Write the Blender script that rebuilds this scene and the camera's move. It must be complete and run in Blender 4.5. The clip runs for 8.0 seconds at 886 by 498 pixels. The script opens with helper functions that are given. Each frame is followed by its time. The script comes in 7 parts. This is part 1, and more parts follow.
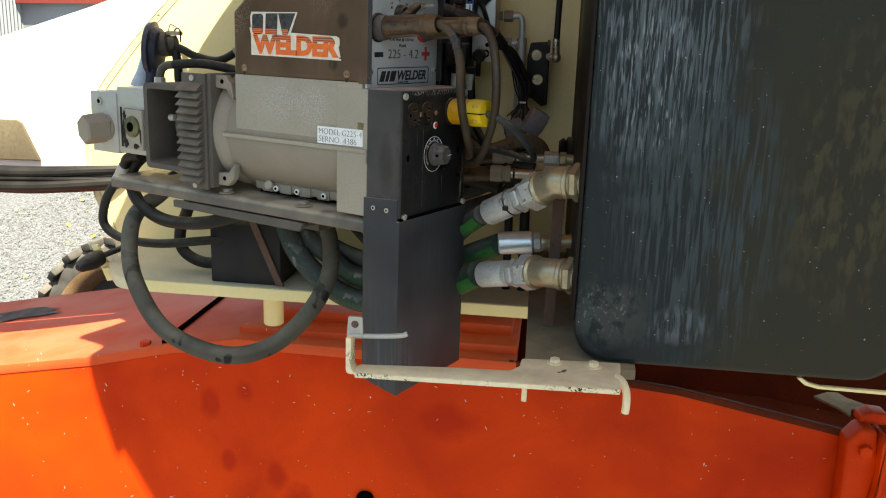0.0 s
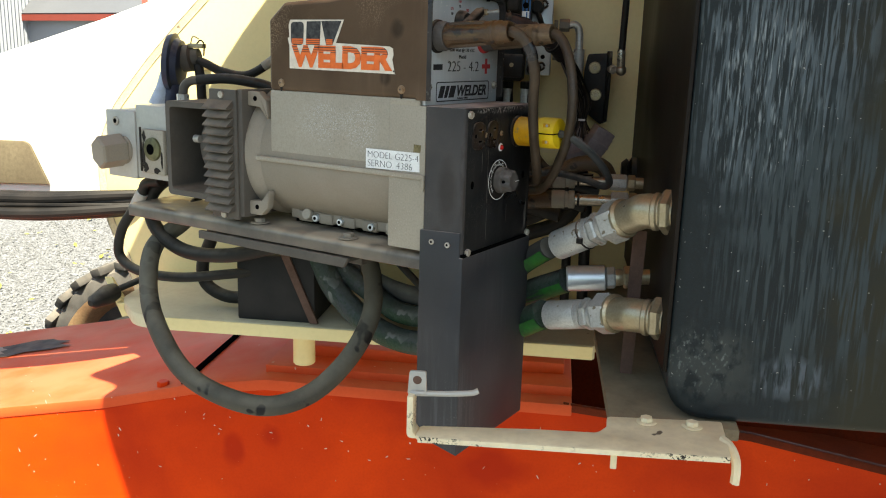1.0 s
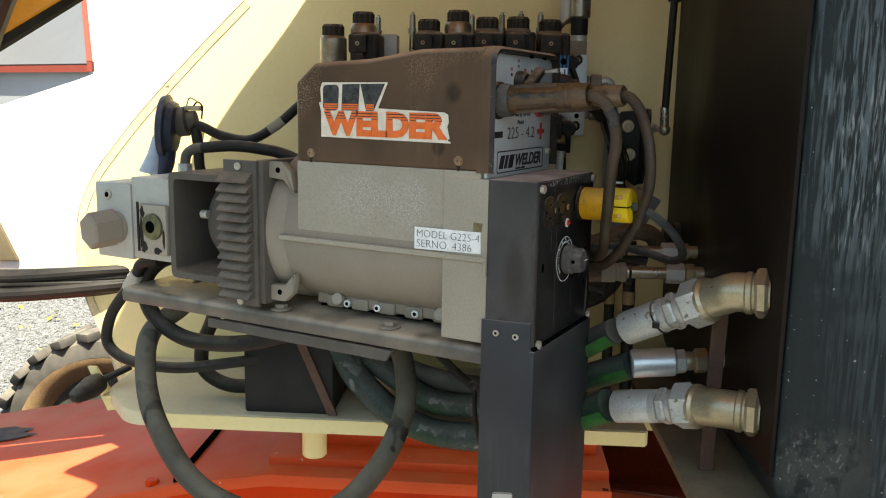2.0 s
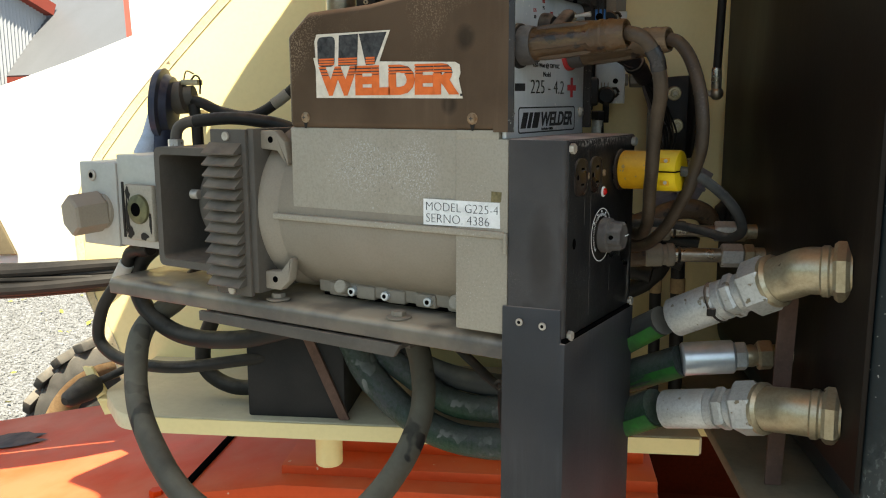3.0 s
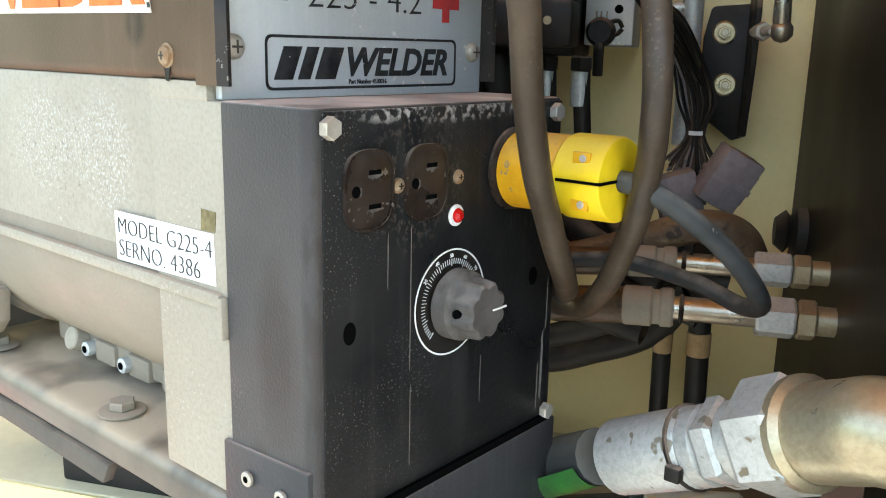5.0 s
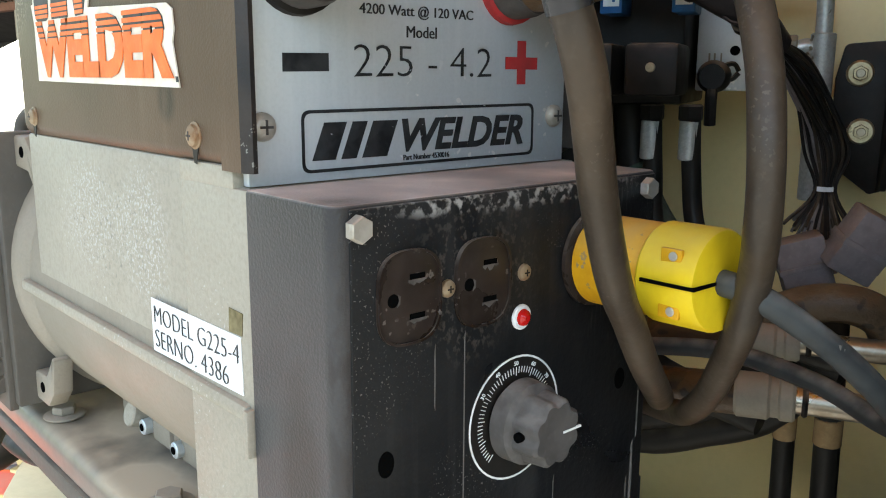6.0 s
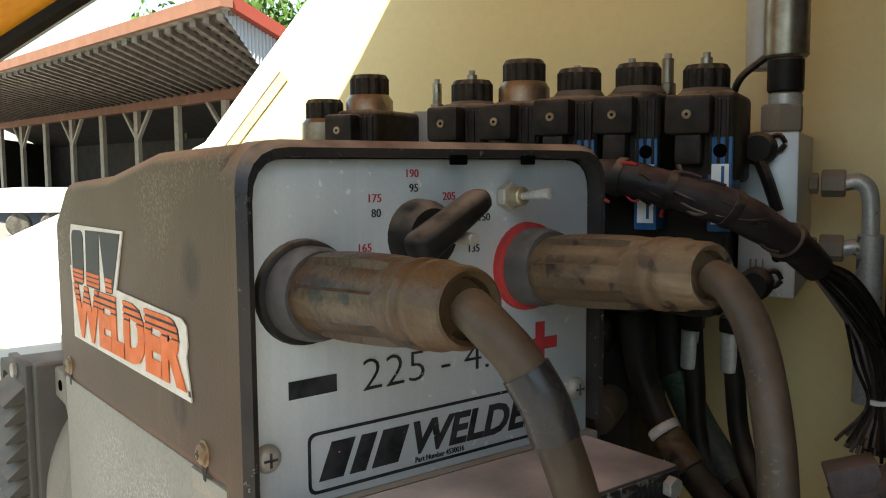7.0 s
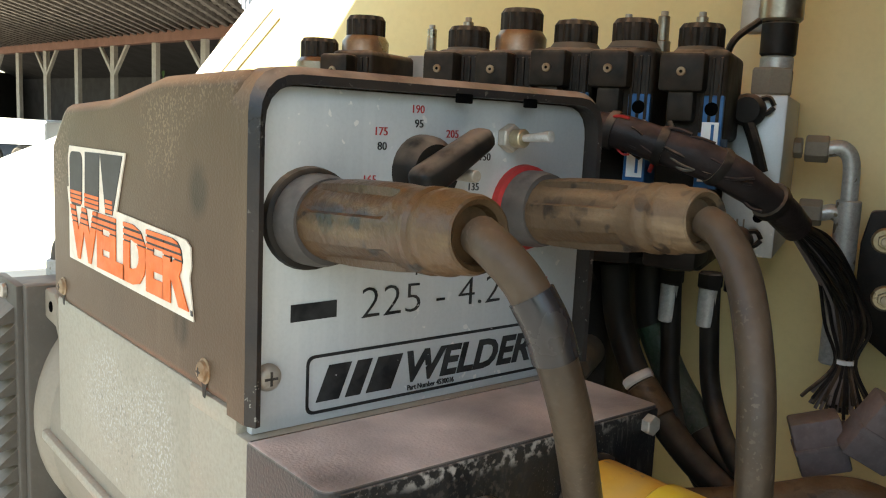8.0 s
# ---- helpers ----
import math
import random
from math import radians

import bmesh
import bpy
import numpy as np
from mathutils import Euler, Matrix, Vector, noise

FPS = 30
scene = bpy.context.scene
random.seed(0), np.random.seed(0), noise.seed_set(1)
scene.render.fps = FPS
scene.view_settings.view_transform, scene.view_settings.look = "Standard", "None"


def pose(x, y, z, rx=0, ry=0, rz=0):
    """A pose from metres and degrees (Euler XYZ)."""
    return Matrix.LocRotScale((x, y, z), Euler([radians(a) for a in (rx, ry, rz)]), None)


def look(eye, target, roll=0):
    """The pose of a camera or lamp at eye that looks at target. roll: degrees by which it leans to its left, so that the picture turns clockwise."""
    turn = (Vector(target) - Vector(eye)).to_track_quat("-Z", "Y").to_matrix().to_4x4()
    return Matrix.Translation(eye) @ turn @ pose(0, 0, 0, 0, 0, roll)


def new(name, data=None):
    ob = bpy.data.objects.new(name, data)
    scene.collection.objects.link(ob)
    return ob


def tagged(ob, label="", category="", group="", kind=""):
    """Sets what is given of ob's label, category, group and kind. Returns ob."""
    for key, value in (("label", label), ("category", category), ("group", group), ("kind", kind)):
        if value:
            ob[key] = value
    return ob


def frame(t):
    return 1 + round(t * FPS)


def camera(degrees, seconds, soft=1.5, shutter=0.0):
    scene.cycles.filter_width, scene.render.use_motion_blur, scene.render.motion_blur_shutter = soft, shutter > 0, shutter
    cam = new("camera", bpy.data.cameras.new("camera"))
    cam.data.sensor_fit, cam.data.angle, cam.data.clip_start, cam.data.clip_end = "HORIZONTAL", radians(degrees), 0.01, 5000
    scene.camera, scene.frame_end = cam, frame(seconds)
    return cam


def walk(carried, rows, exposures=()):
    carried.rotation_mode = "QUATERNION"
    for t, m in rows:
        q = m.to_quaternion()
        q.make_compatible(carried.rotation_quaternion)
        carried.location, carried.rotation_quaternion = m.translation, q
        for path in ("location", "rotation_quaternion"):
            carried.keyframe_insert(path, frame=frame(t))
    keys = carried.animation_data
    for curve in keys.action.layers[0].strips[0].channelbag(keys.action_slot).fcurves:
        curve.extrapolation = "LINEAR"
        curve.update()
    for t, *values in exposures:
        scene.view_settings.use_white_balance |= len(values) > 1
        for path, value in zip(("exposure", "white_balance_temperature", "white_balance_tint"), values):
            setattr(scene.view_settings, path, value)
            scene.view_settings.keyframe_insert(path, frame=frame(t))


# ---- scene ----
SUN, SKY = 4.4, 0.095
# seconds, stops, white balance in kelvin
STOPS = [(0.0, 1.8, 7420), (1.0, 1.9, 7450), (2.2, 1.8, 7500), (3.5, 1.82, 7650), (4.2, 2.6, 7600), (5.3, 3.35, 7000), (6.0, 2.9, 7000), (6.5, 2.7, 7400), (7.0, 2.15, 7650), (7.5, 2.04, 7800), (8.0, 2.7, 7800)]
cam = camera(54.84, 8.0, soft=1.1)
PATH = [
    (0, (0.682, -0.99, 1.533), (-0.338, 0.661, 1.051), 2.0),
    (0.2, (0.678, -0.987, 1.532), (-0.355, 0.654, 1.042), 2.0),
    (0.5, (0.657, -0.971, 1.521), (-0.385, 0.662, 1.021), 1.8),
    (0.7, (0.618, -0.944, 1.523), (-0.418, 0.689, 1.015), 1.9),
    (1, (0.529, -0.898, 1.523), (-0.505, 0.754, 1.075), 1.7),
    (1.2, (0.465, -0.876, 1.533), (-0.562, 0.792, 1.127), 1.6),
    (1.5, (0.393, -0.858, 1.545), (-0.593, 0.846, 1.189), 1.3),
    (1.7, (0.362, -0.852, 1.544), (-0.592, 0.871, 1.194), 1.3),
    (2, (0.34, -0.843, 1.542), (-0.6, 0.889, 1.198), 1.0),
    (2.2, (0.329, -0.839, 1.541), (-0.597, 0.899, 1.194), 1.1),
    (3.3, (0.298, -0.586, 1.48), (-0.821, 1.037, 1.143), -0.8),
    (3.5, (0.305, -0.482, 1.482), (-0.882, 1.091, 1.142), -1.2),
    (3.8, (0.306, -0.35, 1.464), (-0.948, 1.172, 1.126), -1.6),
    (4, (0.28, -0.301, 1.468), (-0.967, 1.221, 1.107), -0.8),
    (4.2, (0.262, -0.262, 1.472), (-0.989, 1.255, 1.109), -0.1),
    (5.3, (0.248, -0.224, 1.481), (-1.007, 1.26, 1.011), 1.7),
    (5.5, (0.242, -0.214, 1.477), (-1.052, 1.24, 1.018), 1.3),
    (5.7, (0.232, -0.195, 1.483), (-1.121, 1.207, 1.031), 0.9),
    (6, (0.226, -0.166, 1.5), (-1.233, 1.143, 1.104), 0.3),
    (6.2, (0.223, -0.149, 1.512), (-1.269, 1.138, 1.167), 0.2),
    (6.5, (0.219, -0.129, 1.542), (-1.31, 1.132, 1.277), 0.0),
    (6.7, (0.217, -0.131, 1.566), (-1.331, 1.118, 1.361), -0.2),
    (7, (0.227, -0.138, 1.588), (-1.351, 1.077, 1.406), -0.4),
    (7.2, (0.235, -0.142, 1.589), (-1.35, 1.062, 1.388), 0.1),
    (7.5, (0.238, -0.151, 1.582), (-1.346, 1.048, 1.349), 1.3),
    (7.7, (0.232, -0.151, 1.58), (-1.336, 1.063, 1.324), 1.9),
    (8, (0.229, -0.153, 1.581), (-1.301, 1.102, 1.294), 2.7),
]
walk(cam, [(t, look(eye, target, roll)) for t, eye, target, roll in PATH], [(t, stops, warm, 1) for t, stops, warm in STOPS])
# ---- light ----
# The turntable of the lift stands turned against the welder; (u, v, z) below are its own axes.
TT = Matrix.Rotation(radians(25.0), 4, "Z")
SUN_WAY = TT.to_3x3() @ Vector((0.35, -1.0, 1.9)).normalized()
world = bpy.data.worlds.new("sky_world")
scene.world = world
world.use_nodes = True
wn = world.node_tree.nodes
sky = wn.new("ShaderNodeTexSky")
sky.sky_type = "NISHITA"
sky.sun_disc = False
sky.sun_elevation = math.asin(SUN_WAY.z)
sky.sun_rotation = math.atan2(SUN_WAY.x, SUN_WAY.y)
world.node_tree.links.new(sky.outputs[0], wn["Background"].inputs[0])
wn["Background"].inputs[1].default_value = SKY
sun = new("sun", bpy.data.lights.new("sun", "SUN"))
sun.data.energy, sun.data.angle, sun.data.color = SUN, radians(0.6), (1.0, 0.95, 0.87)
sun.matrix_world = look(SUN_WAY * 20, (0, 0, 0))


# ---- materials ----
def material(name, base, rough=0.5, metal=0.0, second=None, scale=8.0, amount=0.5, bump=0.0, fine=120.0,
             dust=None, dusty=0.0, spots=None, spot_scale=60.0, spot_cut=0.72, stretch=(1, 1, 1), coat=0.0, rough_spread=0.15,
             random_amount=0.0, streaks=None, streak_cut=0.5, gloss=0.18, grain=0.3, cluster=0.0, streak_size=(55, 55, 2.2), streak_mask=2.6, film=0.04, streak_soft=0.22, split=None, patches=(), sheen=None):
    """A painted, cast or rubber surface: a base colour, a second tone in patches, fine grain, dust on faces that look up, spots of wear."""
    m = bpy.data.materials.new(name)
    m.use_nodes = True
    t = m.node_tree
    n, l = t.nodes, t.links
    b = n["Principled BSDF"]
    co = n.new("ShaderNodeTexCoord")
    mp = n.new("ShaderNodeMapping")
    mp.inputs["Scale"].default_value = stretch
    l.new(co.outputs["Object"], mp.inputs[0])

    def noise_tex(s, detail=5.0, distort=0.0):
        q = n.new("ShaderNodeTexNoise")
        q.inputs["Scale"].default_value, q.inputs["Detail"].default_value = s, detail
        q.inputs["Distortion"].default_value = distort
        l.new(mp.outputs[0], q.inputs["Vector"])
        return q.outputs["Fac"]

    def ramp(value, low, high):
        q = n.new("ShaderNodeMapRange")
        q.inputs["From Min"].default_value, q.inputs["From Max"].default_value = low, high
        q.clamp = True
        l.new(value, q.inputs[0])
        return q.outputs[0]

    def mix(fac, a, c):
        q = n.new("ShaderNodeMix")
        q.data_type = "RGBA"
        if hasattr(fac, "links"):
            l.new(fac, q.inputs["Factor"])
        else:
            q.inputs["Factor"].default_value = fac
        for slot, value in ((q.inputs[6], a), (q.inputs[7], c)):
            if hasattr(value, "links"):
                l.new(value, slot)
            else:
                slot.default_value = (*value, 1)
        return q.outputs[2]

    def times(a, k):
        q = n.new("ShaderNodeMath")
        q.operation = "MULTIPLY"
        l.new(a, q.inputs[0])
        if hasattr(k, "links"):
            l.new(k, q.inputs[1])
        else:
            q.inputs[1].default_value = k
        return q.outputs[0]

    second = second or tuple(c * 0.72 for c in base)
    big, small = noise_tex(scale, 6.0, 0.4), noise_tex(fine, 3.0)
    col = mix(times(ramp(big, 0.35, 0.7), amount), base, second)
    col = mix(times(ramp(small, 0.42, 0.68), grain), col, tuple(c * 0.62 for c in second))
    grit = noise_tex(fine * 3.1, 2.0)
    col = mix(times(ramp(grit, 0.55, 0.75), 0.5 * grain), col, tuple(min(0.9, c * 1.7 + 0.02) for c in base))
    if split:  # two tones side by side with a ragged border along x
        sx = n.new("ShaderNodeSeparateXYZ")
        l.new(co.outputs["Object"], sx.inputs[0])
        edge = n.new("ShaderNodeMath")
        edge.operation = "MULTIPLY_ADD"
        l.new(noise_tex(14.0, 6.0), edge.inputs[0])
        edge.inputs[1].default_value = 0.16
        l.new(sx.outputs["X"], edge.inputs[2])
        col = mix(ramp(edge.outputs[0], split[0] + 0.08 - split[1], split[0] + 0.08 + split[1]), col, split[2])
    for centre, radii, colour, grain_size, cut_at in patches:  # worn places with a ragged outline
        pm = n.new("ShaderNodeMapping")
        pm.inputs["Location"].default_value = [-c / r for c, r in zip(centre, radii)]
        pm.inputs["Scale"].default_value = [1 / r for r in radii]
        l.new(co.outputs["Object"], pm.inputs[0])
        away = n.new("ShaderNodeVectorMath")
        away.operation = "LENGTH"
        l.new(pm.outputs[0], away.inputs[0])
        ragged = n.new("ShaderNodeMath")
        ragged.operation = "MULTIPLY_ADD"
        l.new(noise_tex(24.0, 5.0), ragged.inputs[0])
        ragged.inputs[1].default_value = 0.9
        l.new(away.outputs["Value"], ragged.inputs[2])
        gm = n.new("ShaderNodeMapping")
        gm.inputs["Scale"].default_value = grain_size
        l.new(co.outputs["Object"], gm.inputs[0])
        gn = n.new("ShaderNodeTexNoise")
        gn.inputs["Scale"].default_value, gn.inputs["Detail"].default_value = 1.0, 5.0
        l.new(gm.outputs[0], gn.inputs["Vector"])
        col = mix(times(ramp(gn.outputs["Fac"], cut_at, cut_at + 0.12), ramp(ragged.outputs[0], 1.45, 0.95)), col, colour)
    if random_amount:
        info = n.new("ShaderNodeObjectInfo")
        col = mix(times(info.outputs["Random"], random_amount), col, second)
    if spots:
        cut = ramp(noise_tex(spot_scale, 2.0), spot_cut, spot_cut + 0.03)
        if cluster:
            cut = times(cut, ramp(noise_tex(cluster, 3.0), 0.50, 0.60))
        col = mix(cut, col, spots)
    if streaks:
        sm = n.new("ShaderNodeMapping")
        sm.inputs["Scale"].default_value = streak_size
        l.new(co.outputs["Object"], sm.inputs[0])
        sn = n.new("ShaderNodeTexNoise")
        sn.inputs["Scale"].default_value, sn.inputs["Detail"].default_value = 1.0, 5.0
        l.new(sm.outputs[0], sn.inputs["Vector"])
        where = ramp(noise_tex(streak_mask, 4.0), 0.44, 0.66)
        col = mix(times(ramp(sn.outputs["Fac"], streak_cut, streak_cut + streak_soft), where), col, streaks)
    rough_value = ramp(big, 0.2, 0.8)
    rr = n.new("ShaderNodeMapRange")
    rr.inputs["To Min"].default_value, rr.inputs["To Max"].default_value = max(0.03, rough - rough_spread), min(1, rough + rough_spread)
    l.new(rough_value, rr.inputs[0])
    rough_out = rr.outputs[0]
    if dust:
        geo = n.new("ShaderNodeNewGeometry")
        sep = n.new("ShaderNodeSeparateXYZ")
        l.new(geo.outputs["Normal"], sep.inputs[0])
        up = ramp(sep.outputs["Z"], 0.15, 0.85)
        add = n.new("ShaderNodeMath")
        add.operation = "ADD"
        l.new(times(up, 0.95), add.inputs[0])
        add.inputs[1].default_value = film
        cover = times(times(add.outputs[0], ramp(noise_tex(scale * 2.3, 7.0), 0.25, 0.62)), dusty)
        col = mix(cover, col, dust)
        q = n.new("ShaderNodeMath")
        q.operation = "MAXIMUM"
        l.new(rough_out, q.inputs[0])
        l.new(times(cover, 0.9), q.inputs[1])
        rough_out = q.outputs[0]
    l.new(col, b.inputs["Base Color"])
    l.new(rough_out, b.inputs["Roughness"])
    b.inputs["Metallic"].default_value = metal
    b.inputs["Coat Weight"].default_value = coat
    b.inputs["Specular IOR Level"].default_value = gloss
    if sheen:
        b.inputs["Specular Tint"].default_value = (*sheen, 1)
    if bump:
        bp = n.new("ShaderNodeBump")
        bp.inputs["Strength"].default_value, bp.inputs["Distance"].default_value = bump, 0.002
        l.new(small, bp.inputs["Height"])
        l.new(bp.outputs[0], b.inputs["Normal"])
    return m


DUST = (0.36, 0.28, 0.20)
M = {}
M["cream"] = material("cream_paint", (0.80, 0.655, 0.325), 0.42, second=(0.74, 0.595, 0.28), scale=3, amount=0.4, bump=0.10, fine=160, grain=0.07, gloss=0.35,
                      spots=(0.25, 0.18, 0.10), spot_scale=55, spot_cut=0.80)
M["cream_worn"] = material("worn_cream_paint", (0.82, 0.71, 0.47), 0.5, second=(0.66, 0.55, 0.36), scale=14, amount=0.5, bump=0.15, grain=0.15,
                           spots=(0.05, 0.04, 0.03), spot_scale=38, spot_cut=0.72, dust=DUST, dusty=0.25)
M["cream_deck"] = material("dusty_cream_deck", (0.66, 0.57, 0.37), 0.7, second=(0.52, 0.44, 0.29), scale=7, amount=0.6, bump=0.1, grain=0.15,
                           dust=(0.50, 0.42, 0.29), dusty=0.5, spots=(0.2, 0.15, 0.1), spot_scale=70, spot_cut=0.76)
M["orange"] = material("orange_paint", (0.70, 0.050, 0.004), 0.42, second=(0.44, 0.022, 0.003), scale=4.2, amount=0.9, bump=0.04, fine=200, grain=0.10, gloss=0.09,
                       patches=tuple(((u + 0.1, -0.62, z), (w, 0.3, h), (0.46, 0.022, 0.003), (9, 9, 9), 0.15) for u, z, w, h in ((-0.50, 0.735, 0.028, 0.042), (-0.46, 0.60, 0.020, 0.032), (-0.35, 0.575, 0.028, 0.038), (-0.30, 0.50, 0.040, 0.062), (0.02, 0.74, 0.080, 0.050), (-0.42, 0.77, 0.024, 0.030))),
                       spots=(0.62, 0.34, 0.22), spot_scale=150, spot_cut=0.745, dust=(0.60, 0.12, 0.04), dusty=0.3)
M["orange_top"] = material("faded_orange_paint", (0.68, 0.090, 0.022), 0.5, second=(0.48, 0.05, 0.014), scale=4, amount=0.6, bump=0.06, grain=0.08,
                           dust=(0.56, 0.20, 0.11), dusty=0.5, spots=(0.62, 0.40, 0.30), spot_scale=70, spot_cut=0.76)
M["black_box"] = material("dusty_black_powder_coat", (0.021, 0.0215, 0.024), 0.46, second=(0.048, 0.047, 0.046), scale=6, amount=0.9, bump=0.22, fine=700, grain=0.55, gloss=0.25,
                          dust=(0.66, 0.54, 0.48), dusty=1.0, spots=(0.15, 0.14, 0.12), spot_scale=900, spot_cut=0.58, cluster=7, streaks=(0.10, 0.092, 0.08), streak_cut=0.54, streak_size=(90, 90, 7), film=0.04,
                          patches=(((0.008, -0.0915, 0.335), (0.016, 0.02, 0.050), (0.016, 0.0155, 0.015), (30, 30, 30), 0.30), ((-0.004, -0.0915, 0.275), (0.010, 0.02, 0.016), (0.014, 0.0135, 0.013), (30, 30, 30), 0.30), ((0.029, 0.01, 0.4385), (0.010, 0.09, 0.01), (0.022, 0.021, 0.021), (120, 70, 120), 0.47), ((0.029, -0.0915, 0.36), (0.005, 0.02, 0.09), (0.022, 0.021, 0.021), (160, 160, 60), 0.46)))
M["black_panel"] = material("black_instrument_panel", (0.0075, 0.0078, 0.0086), 0.36, second=(0.020, 0.0195, 0.019), scale=20, amount=0.8, bump=0.1, fine=300, grain=0.35, gloss=0.13,
                            dust=(0.36, 0.32, 0.29), dusty=0.3, spots=(0.12, 0.11, 0.10), spot_scale=900, spot_cut=0.64, cluster=18, streaks=(0.05, 0.047, 0.044), streak_cut=0.50, streak_size=(110, 110, 4), streak_mask=7.0, film=0.02,
                            patches=(((0.031, 0.0, 0.4365), (0.03, 0.085, 0.007), (0.30, 0.28, 0.26), (260, 260, 260), 0.50), ((0.031, -0.091, 0.37), (0.03, 0.005, 0.075), (0.20, 0.19, 0.175), (300, 300, 120), 0.52), ((0.031, 0.06, 0.40), (0.03, 0.03, 0.05), (0.07, 0.066, 0.062), (420, 420, 60), 0.55), ((0.031, -0.03, 0.405), (0.03, 0.04, 0.035), (0.050, 0.043, 0.037), (500, 500, 400), 0.52)))
M["case"] = material("brown_black_case_paint", (0.047, 0.0285, 0.0175), 0.46, gloss=0.20, sheen=(1.0, 0.74, 0.54), second=(0.090, 0.060, 0.039), scale=5, amount=0.9, bump=0.10, fine=800, grain=0.4,
                     dust=(0.48, 0.325, 0.215), dusty=0.95, spots=(0.20, 0.145, 0.100), spot_scale=620, spot_cut=0.56, cluster=7, streaks=(0.13, 0.092, 0.063), streak_cut=0.50, streak_size=(90, 90, 6), film=0.09,
                     patches=(((0.118, -0.092, 0.265), (0.012, 0.02, 0.014), (0.012, 0.009, 0.007), (60, 60, 60), 0.3), ((0.10, -0.092, 0.205), (0.010, 0.02, 0.012), (0.012, 0.009, 0.007), (60, 60, 60), 0.3)))
M["cast"] = material("grey_painted_casting", (0.355, 0.32, 0.255), 0.55, second=(0.275, 0.24, 0.185), scale=7, amount=0.7, bump=0.15, fine=420, grain=0.25,
                     dust=(0.36, 0.29, 0.22), dusty=0.55, spots=(0.43, 0.40, 0.35), spot_scale=520, spot_cut=0.64, cluster=14,
                     patches=(((-0.005, -0.09, 0.145), (0.042, 0.1, 0.036), (0.45, 0.43, 0.39), (560, 560, 560), 0.52), ((0.060, -0.09, 0.140), (0.036, 0.1, 0.042), (0.45, 0.43, 0.39), (560, 560, 560), 0.52), ((0.02, -0.09, 0.140), (0.08, 0.1, 0.040), (0.22, 0.20, 0.165), (380, 380, 380), 0.58)))
M["cast_brown"] = material("dusty_grey_casting", (0.27, 0.235, 0.185), 0.6, second=(0.21, 0.175, 0.13), scale=8, amount=0.6, bump=0.08, fine=420, grain=0.15,
                           dust=(0.36, 0.29, 0.22), dusty=0.5)
M["cast_dark"] = material("dark_grey_housing", (0.075, 0.068, 0.058), 0.6, second=(0.12, 0.105, 0.088), scale=14, amount=0.7, bump=0.12, grain=0.3,
                          dust=DUST, dusty=0.5)
M["plate"] = material("brushed_aluminium_plate", (0.55, 0.58, 0.59), 0.42, metal=0.3, second=(0.49, 0.515, 0.525), scale=7, amount=0.5, fine=700, bump=0.02, grain=0.10,
                      spots=(0.74, 0.73, 0.70), spot_scale=170, spot_cut=0.66, cluster=14, dust=(0.42, 0.38, 0.33), dusty=0.5, streaks=(0.62, 0.64, 0.64), streak_cut=0.5, streak_size=(160, 160, 9))
M["alu"] = material("grey_aluminium_block", (0.44, 0.425, 0.385), 0.5, metal=0.25, second=(0.40, 0.38, 0.34), scale=9, amount=0.6, bump=0.04, grain=0.15,
                    dust=(0.44, 0.39, 0.32), dusty=0.3)
M["zinc"] = material("zinc_plated_steel", (0.54, 0.545, 0.52), 0.42, metal=0.4, second=(0.41, 0.405, 0.37), scale=26, amount=0.9, bump=0.12, fine=340, grain=0.4, dust=(0.42, 0.40, 0.34), dusty=0.4, film=0.03, spots=(0.20, 0.17, 0.12), spot_scale=90, spot_cut=0.66)
M["bright"] = material("bright_zinc_sleeve", (0.66, 0.70, 0.71), 0.34, metal=0.6, second=(0.55, 0.57, 0.57), scale=26, amount=0.6, bump=0.04, grain=0.15)
M["brass"] = material("yellow_zinc_steel", (0.46, 0.405, 0.285), 0.36, metal=0.65, second=(0.34, 0.265, 0.15), scale=22, amount=0.8, bump=0.08, fine=320, dust=(0.36, 0.27, 0.18), dusty=0.55, grain=0.3)
M["bolt"] = material("dull_zinc_bolt", (0.50, 0.47, 0.42), 0.5, metal=0.5, second=(0.36, 0.30, 0.22), scale=90, amount=0.7)
M["rust_bolt"] = material("rusty_screw", (0.34, 0.27, 0.18), 0.55, metal=0.4, second=(0.22, 0.11, 0.05), scale=160, amount=0.9)
M["rubber"] = material("dusty_black_rubber", (0.010, 0.0095, 0.009), 0.5, second=(0.030, 0.027, 0.022), scale=18, amount=0.7, bump=0.08, fine=260,
                       dust=(0.26, 0.22, 0.17), dusty=0.42)
M["loop"] = material("grey_dusty_hose_rubber", (0.046, 0.043, 0.034), 0.65, second=(0.105, 0.094, 0.070), scale=8, amount=0.9, bump=0.15, grain=0.35,
                     dust=(0.27, 0.24, 0.17), dusty=0.5, spots=(0.010, 0.010, 0.011), spot_scale=22, spot_cut=0.60)
M["cable"] = material("dusty_welding_cable", (0.032, 0.024, 0.0175), 0.42, second=(0.066, 0.046, 0.030), scale=30, amount=1.0, bump=0.25, grain=0.5,
                      dust=(0.22, 0.16, 0.11), dusty=0.32, gloss=0.26, spots=(0.085, 0.066, 0.050), spot_scale=520, spot_cut=0.62, cluster=20)
